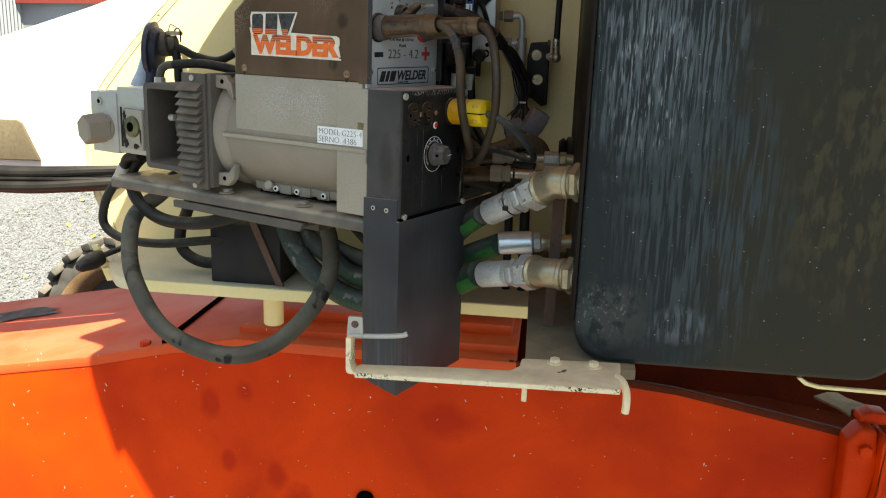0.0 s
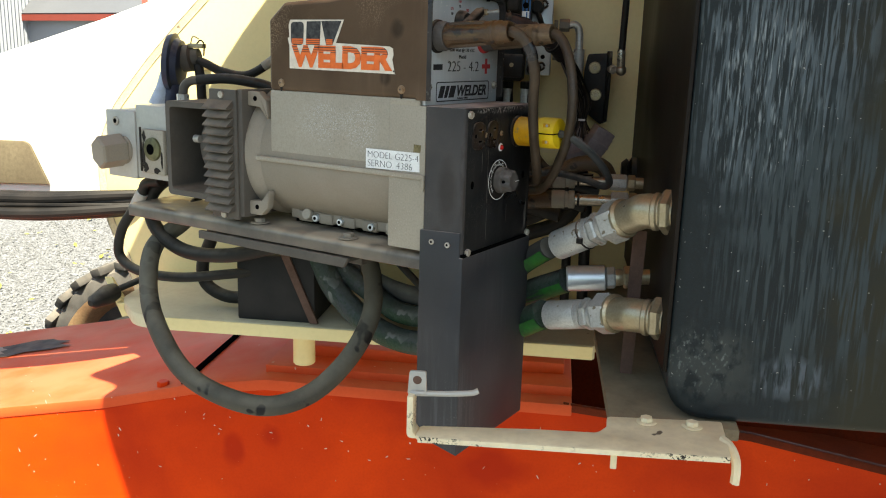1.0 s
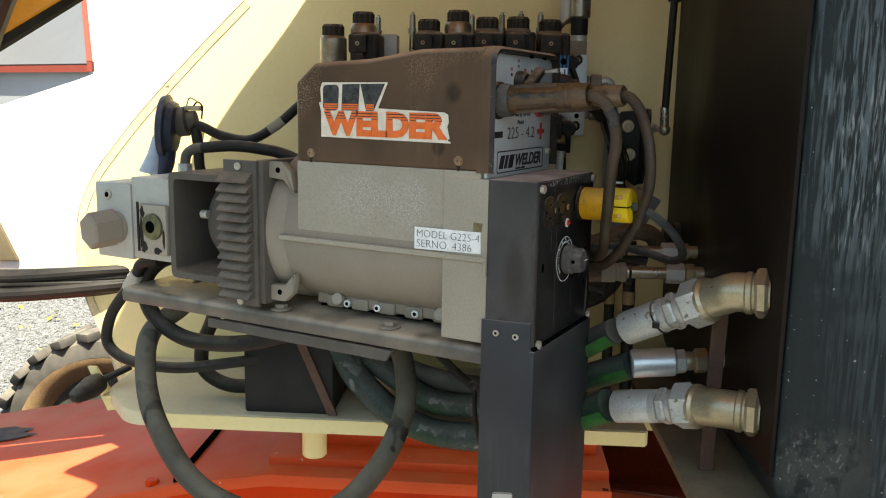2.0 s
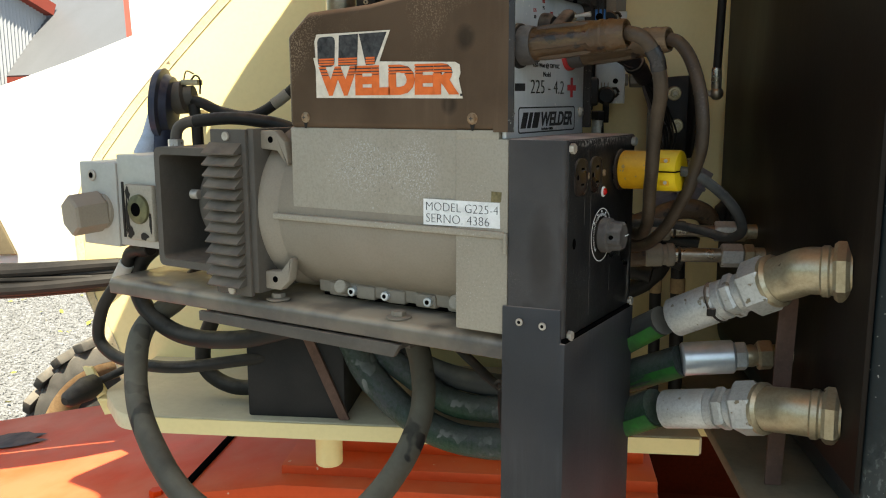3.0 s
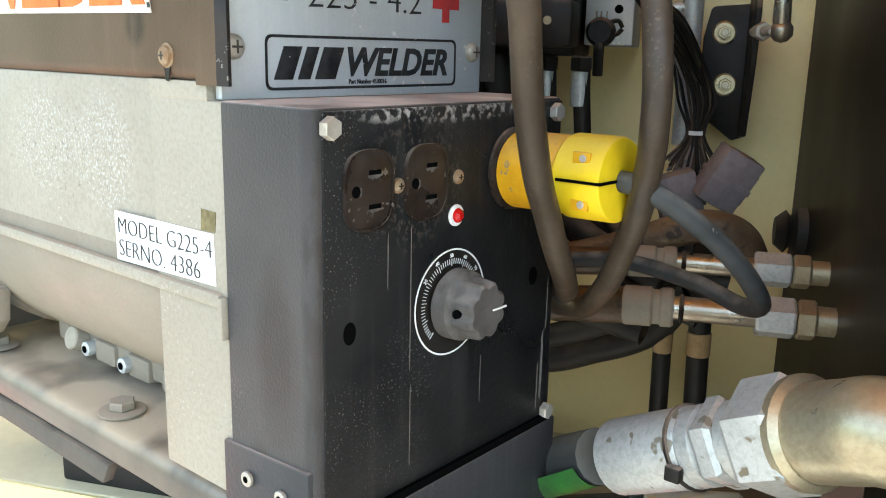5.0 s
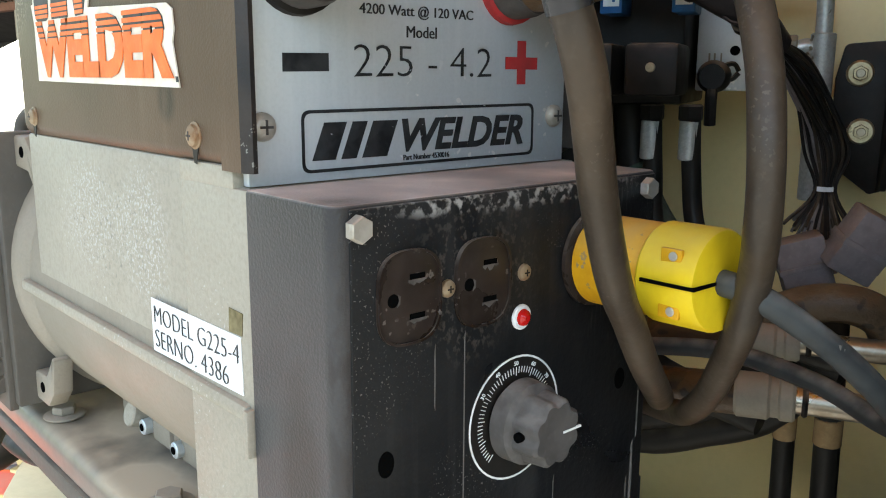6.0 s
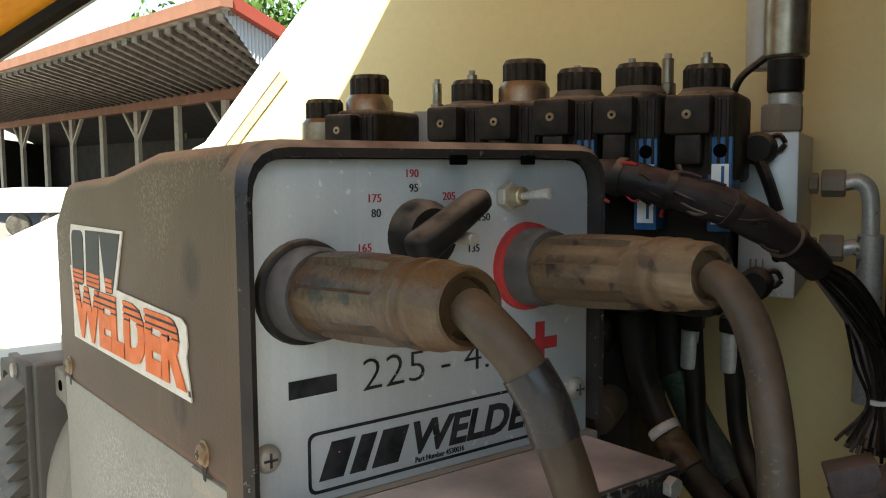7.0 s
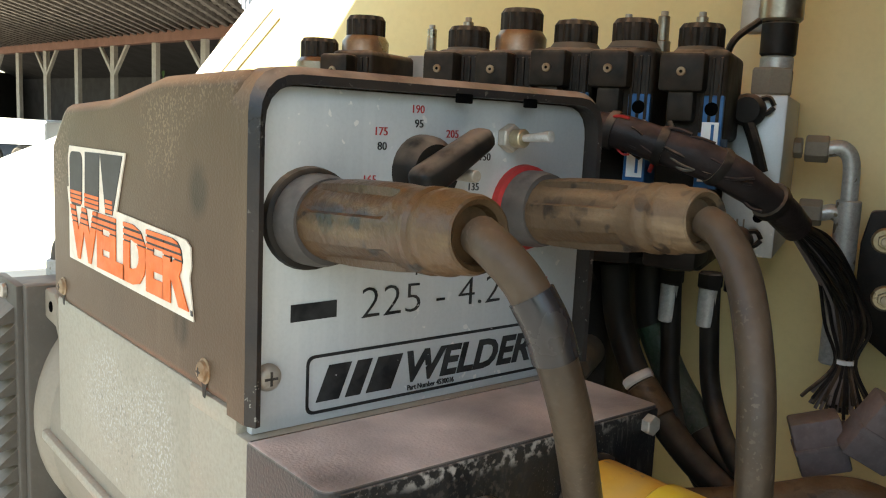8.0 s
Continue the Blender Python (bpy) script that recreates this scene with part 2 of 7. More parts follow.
M["grip"] = material("brown_dusty_rubber_grip", (0.048, 0.030, 0.016), 0.5, second=(0.125, 0.080, 0.044), scale=16, amount=0.9, bump=0.4, fine=300, grain=0.5,
                     dust=(0.32, 0.225, 0.135), dusty=0.39, gloss=0.35, spots=(0.022, 0.014, 0.009), spot_scale=70, spot_cut=0.60, streaks=(0.24, 0.165, 0.095), streak_cut=0.55, streak_size=(8, 120, 120), streak_mask=30.0)
M["grip_dark"] = material("dark_brown_rubber_grip", (0.030, 0.0135, 0.006), 0.38, second=(0.085, 0.046, 0.019), scale=18, amount=0.9, bump=0.4, fine=300, grain=0.5,
                          dust=(0.20, 0.12, 0.06), dusty=0.24, gloss=0.45, spots=(0.012, 0.008, 0.006), spot_scale=60, spot_cut=0.60, streaks=(0.16, 0.11, 0.045), streak_cut=0.55, streak_size=(8, 120, 120), streak_mask=30.0)
M["greenhose"] = material("hose_with_green_band", (0.045, 0.047, 0.045), 0.6, second=(0.09, 0.09, 0.082), scale=12, amount=0.7, bump=0.1, dust=(0.27, 0.26, 0.22), dusty=0.6)
M["green"] = material("green_hose_stripe", (0.025, 0.15, 0.025), 0.5, second=(0.03, 0.07, 0.03), scale=40, amount=0.8)
M["sleeve"] = material("oily_woven_hose_sleeve", (0.050, 0.054, 0.058), 0.45, second=(0.012, 0.055, 0.020), scale=8, amount=1.0, bump=0.6, fine=190, grain=0.6,
                       dust=(0.25, 0.24, 0.21), dusty=0.4, spots=(0.15, 0.16, 0.15), spot_scale=42, spot_cut=0.60, cluster=14)
M["yellow"] = material("yellow_plastic", (0.70, 0.37, 0.015), 0.42, second=(0.55, 0.26, 0.01), scale=16, amount=0.8, bump=0.08, grain=0.25, dust=(0.42, 0.28, 0.12), dusty=0.6, spots=(0.30, 0.20, 0.08), spot_scale=260, spot_cut=0.66)
M["yellow_new"] = material("bright_yellow_plastic", (0.76, 0.54, 0.02), 0.36, second=(0.64, 0.41, 0.015), scale=16, amount=0.6, grain=0.15, dust=(0.46, 0.34, 0.14), dusty=0.45)
M["bakelite"] = material("brown_bakelite", (0.014, 0.009, 0.007), 0.30, second=(0.040, 0.029, 0.024), scale=50, amount=0.7, dust=(0.36, 0.30, 0.25), dusty=0.4, spots=(0.12, 0.10, 0.09), spot_scale=260, spot_cut=0.64, cluster=40, film=0.05)
M["knob"] = material("grey_dusty_knob", (0.088, 0.080, 0.074), 0.55, second=(0.060, 0.052, 0.048), scale=60, amount=0.7, dust=(0.30, 0.27, 0.24), dusty=0.5)
M["olive"] = material("dull_olive_plating", (0.150, 0.145, 0.075), 0.5, metal=0.3, second=(0.08, 0.075, 0.04), scale=60, amount=0.8)
M["soot"] = material("flat_black_plastic", (0.008, 0.007, 0.0065), 0.5, second=(0.020, 0.017, 0.014), scale=40, amount=0.7, dust=(0.36, 0.27, 0.20), dusty=0.7, film=0.02)
M["coil_black"] = material("dusty_black_coil", (0.009, 0.008, 0.007), 0.5, second=(0.026, 0.020, 0.016), scale=40, amount=0.8, dust=(0.34, 0.25, 0.175), dusty=0.85, film=0.07, gloss=0.12)
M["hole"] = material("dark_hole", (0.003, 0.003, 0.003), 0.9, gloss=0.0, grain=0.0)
M["white"] = material("white_label", (0.82, 0.82, 0.80), 0.45, second=(0.70, 0.69, 0.66), scale=60, amount=0.4)
M["ink"] = material("black_print", (0.02, 0.02, 0.022), 0.5, second=(0.10, 0.10, 0.10), scale=180, amount=0.7)
M["ink_worn"] = material("worn_black_print", (0.012, 0.012, 0.013), 0.5, second=(0.05, 0.05, 0.05), scale=120, amount=0.8, spots=(0.40, 0.41, 0.42), spot_scale=300, spot_cut=0.72)
M["red"] = material("red_print", (0.42, 0.035, 0.035), 0.5, second=(0.33, 0.05, 0.05), scale=120, amount=0.7)
M["red_lens"] = material("red_indicator_lens", (0.55, 0.01, 0.01), 0.2, coat=0.5)
M["orange_print"] = material("orange_print", (0.80, 0.17, 0.04), 0.45, second=(0.66, 0.13, 0.035), scale=90, amount=0.5)
M["decal"] = material("cream_decal", (0.74, 0.67, 0.56), 0.45, second=(0.60, 0.53, 0.43), scale=60, amount=0.5)
M["tank"] = material("weathered_black_tank", (0.0045, 0.0100, 0.0130), 0.44, second=(0.011, 0.0155, 0.0165), scale=4, amount=0.9, bump=0.08, fine=300, grain=0.5, gloss=0.26, split=(-0.02, 0.035, (0.0200, 0.0190, 0.0105)),
                    patches=(((-0.115, -0.295, 0.45), (0.12, 0.2, 0.24), (0.070, 0.090, 0.102), (300, 300, 22), 0.46), ((-0.13, -0.295, 0.40), (0.07, 0.2, 0.13), (0.19, 0.22, 0.23), (380, 380, 34), 0.55), ((-0.05, -0.295, 0.22), (0.13, 0.2, 0.22), (0.030, 0.042, 0.046), (240, 240, 14), 0.45),
                             ((-0.155, -0.295, 0.070), (0.07, 0.2, 0.055), (0.034, 0.040, 0.038), (70, 70, 45), 0.40), ((-0.165, -0.295, 0.075), (0.05, 0.2, 0.045), (0.10, 0.112, 0.105), (240, 240, 160), 0.56), ((-0.06, -0.295, 0.060), (0.05, 0.2, 0.032), (0.07, 0.085, 0.098), (150, 150, 22), 0.46),
                             ((0.14, -0.295, 0.28), (0.10, 0.2, 0.22), (0.042, 0.037, 0.018), (90, 90, 30), 0.47)),
                    spots=(0.24, 0.24, 0.22), spot_scale=190, spot_cut=0.72, rough_spread=0.2)
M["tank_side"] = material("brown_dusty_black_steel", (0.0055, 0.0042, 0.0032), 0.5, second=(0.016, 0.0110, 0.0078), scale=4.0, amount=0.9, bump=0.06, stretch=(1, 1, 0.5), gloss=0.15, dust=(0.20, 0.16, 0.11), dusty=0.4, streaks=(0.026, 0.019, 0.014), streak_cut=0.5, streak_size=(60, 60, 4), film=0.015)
M["brown_plate"] = material("dust_covered_brown_plate", (0.17, 0.135, 0.085), 0.7, second=(0.11, 0.085, 0.055), scale=8, amount=0.7, dust=(0.28, 0.22, 0.14), dusty=0.6)
M["tan"] = material("peeled_tan_primer", (0.36, 0.24, 0.12), 0.8, second=(0.22, 0.15, 0.085), scale=18, amount=0.8, gloss=0.05)
M["rust"] = material("rusty_brown_strap", (0.13, 0.075, 0.055), 0.7, second=(0.085, 0.05, 0.035), scale=26, amount=0.8, bump=0.15)
M["rail"] = material("worn_dark_steel_rail", (0.065, 0.065, 0.069), 0.40, metal=0.4, second=(0.13, 0.115, 0.095), scale=9, amount=0.8, bump=0.06, dust=(0.50, 0.41, 0.30), dusty=1.0, film=0.20, grain=0.3)
M["bakebox"] = material("matt_black_steel_box", (0.014, 0.014, 0.014), 0.55, second=(0.03, 0.028, 0.026), scale=12, amount=0.7, spots=(0.2, 0.2, 0.19), spot_scale=100, spot_cut=0.79, dust=DUST, dusty=0.3)
M["blue_label"] = material("blue_coil_label", (0.03, 0.12, 0.28), 0.4, second=(0.02, 0.08, 0.2), scale=80)
M["grey_plug"] = material("grey_plastic_connector", (0.22, 0.19, 0.19), 0.55, second=(0.16, 0.13, 0.13), scale=40, amount=0.6, dust=(0.32, 0.25, 0.2), dusty=0.5)
M["horn"] = material("dark_blue_horn_paint", (0.02, 0.025, 0.05), 0.4, second=(0.06, 0.07, 0.10), scale=30, amount=0.6, dust=DUST, dusty=0.4)
M["tyre"] = material("dusty_tyre_rubber", (0.035, 0.034, 0.033), 0.8, second=(0.12, 0.11, 0.10), scale=9, amount=0.8, bump=0.3, dust=(0.33, 0.29, 0.24), dusty=0.5)
M["rim"] = material("rusty_tan_wheel_rim", (0.34, 0.22, 0.12), 0.65, second=(0.20, 0.11, 0.06), scale=11, amount=0.8, bump=0.1)
M["gravel"] = material("grey_gravel", (0.27, 0.27, 0.275), 0.9, second=(0.10, 0.098, 0.098), scale=30, amount=1.0, bump=1.0, fine=55, grain=1.0, spots=(0.42, 0.36, 0.14), spot_scale=13, spot_cut=0.74)
M["stone"] = material("crushed_stone", (0.27, 0.27, 0.275), 0.85, second=(0.12, 0.118, 0.115), scale=14, amount=0.9)
M["barn_roof"] = material("grey_steel_roofing", (0.15, 0.155, 0.17), 0.5, metal=0.1, second=(0.12, 0.125, 0.14), scale=0.8, amount=0.5)
M["barn_wall"] = material("pale_steel_siding", (0.34, 0.355, 0.385), 0.5, second=(0.28, 0.295, 0.32), scale=0.7, amount=0.4)
M["barn_red"] = material("faded_red_trim_board", (0.27, 0.055, 0.040), 0.6, second=(0.22, 0.05, 0.036), scale=3, amount=0.5)
M["barn_pink"] = material("sun_faded_red_board", (0.42, 0.15, 0.13), 0.6, second=(0.36, 0.12, 0.10), scale=3, amount=0.5)
M["timber"] = material("weathered_barn_timber", (0.38, 0.33, 0.27), 0.8, second=(0.21, 0.17, 0.135), scale=1.6, amount=0.7)
# Roof timber made darker: the backlit shade of the members is in the colour.
M["barn_member"] = material("rafter_timber_backlit_dark", (0.24, 0.205, 0.17), 0.85, second=(0.06, 0.05, 0.042), scale=4, amount=0.7)
# The dimness at the back of the shed is put into this colour.
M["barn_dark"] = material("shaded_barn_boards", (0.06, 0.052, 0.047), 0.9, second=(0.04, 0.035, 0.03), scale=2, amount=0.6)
M["trailer"] = material("white_trailer_paint", (0.78, 0.79, 0.80), 0.45, second=(0.66, 0.67, 0.68), scale=1, amount=0.4)
M["yellow_leaf"] = material("yellow_fallen_leaf", (0.46, 0.38, 0.06), 0.6, second=(0.30, 0.32, 0.06), scale=3, amount=1.0)
M["chip"] = material("bare_paint_chip", (0.66, 0.50, 0.40), 0.6, second=(0.40, 0.25, 0.18), scale=30, amount=0.9)
M["bark"] = material("grey_brown_bark", (0.12, 0.09, 0.065), 0.9, second=(0.08, 0.06, 0.045), scale=8, amount=0.7, bump=0.3)
M["leaf"] = material("green_leaves", (0.055, 0.12, 0.028), 0.6, second=(0.10, 0.17, 0.045), scale=1.5, amount=0.8)
M["hood"] = material("amber_hood_lining", (0.66, 0.33, 0.030), 0.55, second=(0.55, 0.26, 0.022), scale=3, amount=0.5)
M["boom_paint"] = material("sunlit_white_boom_paint", (0.86, 0.84, 0.76), 0.4, second=(0.80, 0.77, 0.68), scale=3, amount=0.4, bump=0.04, fine=220, grain=0.04,
                           spots=(0.35, 0.30, 0.24), spot_scale=45, spot_cut=0.80)
M["tape"] = material("shiny_black_tape", (0.016, 0.016, 0.019), 0.25, second=(0.035, 0.03, 0.028), scale=40, amount=0.6, bump=0.1, gloss=0.4)
M["rust_beam"] = material("rusty_brown_beam", (0.26, 0.125, 0.085), 0.7, second=(0.19, 0.10, 0.07), scale=3, amount=0.6)
M["horn_mouth"] = material("pale_blue_horn_plastic", (0.42, 0.48, 0.56), 0.5, second=(0.36, 0.40, 0.46), scale=30, amount=0.5)
M["barn_post"] = material("grey_barn_post", (0.42, 0.37, 0.31), 0.8, second=(0.30, 0.26, 0.21), scale=6, amount=0.6)
M["cream_chipped"] = material("chipped_cream_paint", (0.80, 0.69, 0.46), 0.5, second=(0.62, 0.52, 0.34), scale=20, amount=0.5, grain=0.15, bump=0.15,
                              spots=(0.03, 0.028, 0.026), spot_scale=330, spot_cut=0.53, cluster=22)
M["cord"] = material("dusty_blue_black_cord", (0.022, 0.025, 0.027), 0.55, second=(0.060, 0.062, 0.060), scale=40, amount=0.8, grain=0.3, dust=(0.30, 0.28, 0.25), dusty=0.5)
M["cable_black"] = material("black_cable_jacket", (0.012, 0.011, 0.0105), 0.45, second=(0.035, 0.028, 0.024), scale=12, amount=0.7, gloss=0.2)


def light_through(m, colour, share):
    """Thin fibreglass: part of the daylight on its outside comes through."""
    t = m.node_tree
    n, l = t.nodes, t.links
    tr = n.new("ShaderNodeBsdfTranslucent")
    tr.inputs[0].default_value = (*colour, 1)
    mx = n.new("ShaderNodeMixShader")
    mx.inputs[0].default_value = share
    out = n["Material Output"].inputs[0]
    l.new(n["Principled BSDF"].outputs[0], mx.inputs[1])
    l.new(tr.outputs[0], mx.inputs[2])
    l.new(mx.outputs[0], out)


light_through(M["hood"], (0.85, 0.44, 0.02), 0.15)
M["coil"] = material("stained_zinc_sleeve", (0.36, 0.325, 0.265), 0.33, metal=0.75, second=(0.20, 0.155, 0.105), scale=30, amount=0.9, grain=0.3, dust=(0.34, 0.26, 0.18), dusty=0.5)
M["dirt"] = material("dried_grey_dirt", (0.15, 0.138, 0.125), 0.9, second=(0.12, 0.11, 0.10), scale=300, amount=0.9, grain=0.5)
M["cover"] = material("scratched_black_cover", (0.018, 0.020, 0.024), 0.45, second=(0.040, 0.042, 0.046), scale=6, amount=0.9, bump=0.15, fine=500, grain=0.4, gloss=0.28,
                      dust=(0.34, 0.28, 0.24), dusty=0.9, spots=(0.13, 0.125, 0.12), spot_scale=560, spot_cut=0.66, cluster=9, streaks=(0.062, 0.066, 0.072), streak_cut=0.50, streak_soft=0.2, streak_size=(210, 210, 9), streak_mask=3.5, film=0.035)
M["lip"] = material("chipped_black_rim_paint", (0.012, 0.014, 0.018), 0.32, second=(0.040, 0.031, 0.025), scale=22, amount=0.9, bump=0.10, fine=500, grain=0.4, gloss=0.25,
                    dust=(0.42, 0.31, 0.23), dusty=0.95, spots=(0.20, 0.19, 0.17), spot_scale=420, spot_cut=0.64, cluster=40, film=0.02)
# Dark copy of the orange paint; shade inside the chassis is put into it.
M["orange_shaded"] = material("orange_paint_darkened_as_shade", (0.130, 0.020, 0.006), 0.6, gloss=0.08, second=(0.065, 0.013, 0.005), scale=5, amount=0.9, bump=0.1, grain=0.3)
M["loom"] = material("dusty_black_loom_tape", (0.012, 0.010, 0.010), 0.5, second=(0.030, 0.022, 0.021), scale=30, amount=0.8, bump=0.3, fine=200, dust=(0.20, 0.14, 0.125), dusty=0.6)
M["slot"] = material("dusty_outlet_slot", (0.105, 0.092, 0.084), 0.7, second=(0.03, 0.025, 0.022), scale=200, amount=0.7)
M["old_tape"] = material("olive_tape_remnant", (0.22, 0.18, 0.09), 0.7, second=(0.12, 0.10, 0.05), scale=300, amount=0.9)
M["seam_paint"] = material("scuffed_seam_paint", (0.74, 0.60, 0.36), 0.6, second=(0.52, 0.40, 0.24), scale=16, amount=0.8, grain=0.35, fine=240, spots=(0.16, 0.12, 0.08), spot_scale=90, spot_cut=0.70, cluster=12)
M["sealer"] = material("dirty_seam_sealer", (0.34, 0.30, 0.24), 0.8, second=(0.70, 0.62, 0.46), scale=45, amount=1.0, grain=0.3)

# ---- building helpers ----
BASE = {}


def thing(name, base, label, category, group="", kind="", frame_of=None):
    """An Empty at the base of a thing; base is given in the axes of frame_of (the world, or the turntable)."""
    ob = new(name)
    ob.empty_display_size = 0.05
    ob.matrix_world = (frame_of or Matrix.Identity(4)) @ Matrix.Translation(base)
    BASE[ob] = Vector(base)
    return tagged(ob, label, category, group, kind)


def to_mesh(name, bm, mat, smooth=35):
    me = bpy.data.meshes.new(name)
    bmesh.ops.recalc_face_normals(bm, faces=bm.faces)
    bm.to_mesh(me)
    bm.free()
    me.materials.append(mat)
    me.polygons.foreach_set("use_smooth", [True] * len(me.polygons))
    me.set_sharp_from_angle(angle=radians(smooth))
    return me


def part(name, bm, mat, parent, label="", smooth=35, even=False):
    """One mesh object under a thing or under a part, drawn in the axes of its thing."""
    bm.transform(Matrix.Translation(-BASE[parent]))
    ob = new(name, to_mesh(name, bm, mat, smooth))
    ob.parent = parent
    BASE[ob] = BASE[parent]
    if even:
        ob.modifiers.new("even_shading", "WEIGHTED_NORMAL").keep_sharp = True
    return tagged(ob, label)


def solo(name, bm, mat, base, label, category, group="", kind="", frame_of=None, smooth=35):
    """A thing that is one single mesh."""
    bm.transform(Matrix.Translation(-Vector(base)))
    ob = new(name, to_mesh(name, bm, mat, smooth))
    ob.matrix_world = (frame_of or Matrix.Identity(4)) @ Matrix.Translation(base)
    BASE[ob] = Vector(base)
    return tagged(ob, label, category, group, kind)


def add(bm, other):
    """Joins the second bmesh into the first."""
    me = bpy.data.meshes.new("join")
    other.to_mesh(me)
    other.free()
    bm.from_mesh(me)
    bpy.data.meshes.remove(me)
    return bm


def box(x0, x1, y0, y1, z0, z1, bevel=0.0015, segments=2):
    bm = bmesh.new()
    bmesh.ops.create_cube(bm, size=1.0)
    bm.transform(Matrix.Translation(((x0 + x1) / 2, (y0 + y1) / 2, (z0 + z1) / 2)) @ Matrix.Diagonal((abs(x1 - x0), abs(y1 - y0), abs(z1 - z0), 1)))
    if bevel:
        bmesh.ops.bevel(bm, geom=list(bm.edges), offset=bevel, segments=segments, affect="EDGES", profile=0.5)
    return bm


def prism(points, axis, a, b, bevel=0.0, segments=2):
    """A flat outline pushed along an axis from a to b; points are the two other coordinates in order."""
    bm = bmesh.new()
    place = {"x": lambda p, q, w: (w, p, q), "y": lambda p, q, w: (p, w, q), "z": lambda p, q, w: (p, q, w)}[axis]
    low = [bm.verts.new(place(p, q, a)) for p, q in points]
    high = [bm.verts.new(place(p, q, b)) for p, q in points]
    bm.faces.new(low[::-1])
    bm.faces.new(high)
    for i in range(len(points)):
        j = (i + 1) % len(points)
        bm.faces.new((low[i], low[j], high[j], high[i]))
    bmesh.ops.recalc_face_normals(bm, faces=bm.faces)
    if bevel:
        sharp = [e for e in bm.edges if len(e.link_faces) == 2 and e.calc_face_angle(0) > 0.6]
        bmesh.ops.bevel(bm, geom=sharp, offset=bevel, segments=segments, affect="EDGES", profile=0.5)
    return bm


def lathe(start, end, profile, sides=24, flat=False):
    """A turned form round the line from start to end; profile: (share of the length, radius)."""
    start, end = Vector(start), Vector(end)
    axis = end - start
    turn = axis.to_track_quat("Z", "Y").to_matrix().to_4x4()
    bm = bmesh.new()
    rings = []
    for along, radius in profile:
        ring = []
        for i in range(sides):
            a = math.tau * (i + 0.5) / sides
            ring.append(bm.verts.new(start + axis * along + turn.to_3x3() @ Vector((math.cos(a) * radius, math.sin(a) * radius, 0))))
        rings.append(ring)
    for one, two in zip(rings, rings[1:]):
        for i in range(sides):
            j = (i + 1) % sides
            bm.faces.new((one[i], one[j], two[j], two[i]))
    bm.faces.new(rings[0][::-1])
    bm.faces.new(rings[-1])
    return bm


def rod(start, end, r0, r1=None, sides=20, chamfer=0.12):
    """A round bar with softened ends."""
    r1 = r0 if r1 is None else r1
    length = (Vector(end) - Vector(start)).length
    c = min(0.3, chamfer * min(r0, r1) / max(length, 1e-5))
    k = 1 - chamfer
    return lathe(start, end, [(0, r0 * k), (c, r0), (1 - c, r1), (1, r1 * k)], sides)


def nut(start, end, r, sides=6):
    """A six-sided nut or bolt head."""
    length = (Vector(end) - Vector(start)).length
    c = min(0.25, 0.12 * r / max(length, 1e-5))
    return lathe(start, end, [(0, r * 0.9), (c, r), (1 - c, r), (1, r * 0.9)], sides)


def smooth_path(points, steps=8):
    """Catmull-Rom through the points."""
    p = [Vector(q) for q in points]
    p = [2 * p[0] - p[1], *p, 2 * p[-1] - p[-2]]
    out = []
    for i in range(1, len(p) - 2):
        a, b, c, d = p[i - 1 : i + 3]
        for s in range(steps):
            t = s / steps
            out.append(0.5 * (2 * b + (c - a) * t + (2 * a - 5 * b + 4 * c - d) * t * t + (3 * b - a - 3 * c + d) * t ** 3))
    out.append(p[-2])
    return out


def tube(points, radius, sides=14, steps=8, wobble=0.0, closed=True):
    """A hose, cable or pipe along points; radius is one number or a function of the share of its length."""
    path = smooth_path(points, steps) if steps > 1 else [Vector(q) for q in points]
    bm = bmesh.new()
    side = None
    rings = []
    for i, at in enumerate(path):
        way = (path[min(i + 1, len(path) - 1)] - path[max(i - 1, 0)]).normalized()
        if side is None:
            side = way.orthogonal().normalized()
        side = (side - way * side.dot(way)).normalized()
        other = way.cross(side)
        share = i / (len(path) - 1)
        r = radius(share) if callable(radius) else radius
        r *= 1 + wobble * noise.noise(at * 40)
        rings.append([bm.verts.new(at + (side * math.cos(math.tau * k / sides) + other * math.sin(math.tau * k / sides)) * r) for k in range(sides)])
    for one, two in zip(rings, rings[1:]):
        for k in range(sides):
            j = (k + 1) % sides
            bm.faces.new((one[k], one[j], two[j], two[k]))
    if closed:
        bm.faces.new(rings[0][::-1])
        bm.faces.new(rings[-1])
    return bm


def rounded(points, radius, steps=5):
    """An outline with its corners rounded; radius is one number or one for each corner."""
    out = []
    count = len(points)
    for i, p in enumerate(points):
        r = radius[i] if isinstance(radius, (list, tuple)) else radius
        p, before, after = Vector(p), Vector(points[i - 1]), Vector(points[(i + 1) % count])
        if r <= 0:
            out.append(tuple(p))
            continue
        one, two = (before - p).normalized(), (after - p).normalized()
        half = one.angle(two) / 2
        cut = min(r / math.tan(half), (before - p).length * 0.49, (after - p).length * 0.49)
        a, b = p + one * cut, p + two * cut
        for s in range(steps + 1):
            t = s / steps
            out.append(tuple((1 - t) ** 2 * a + 2 * t * (1 - t) * p + t * t * b))
    return out


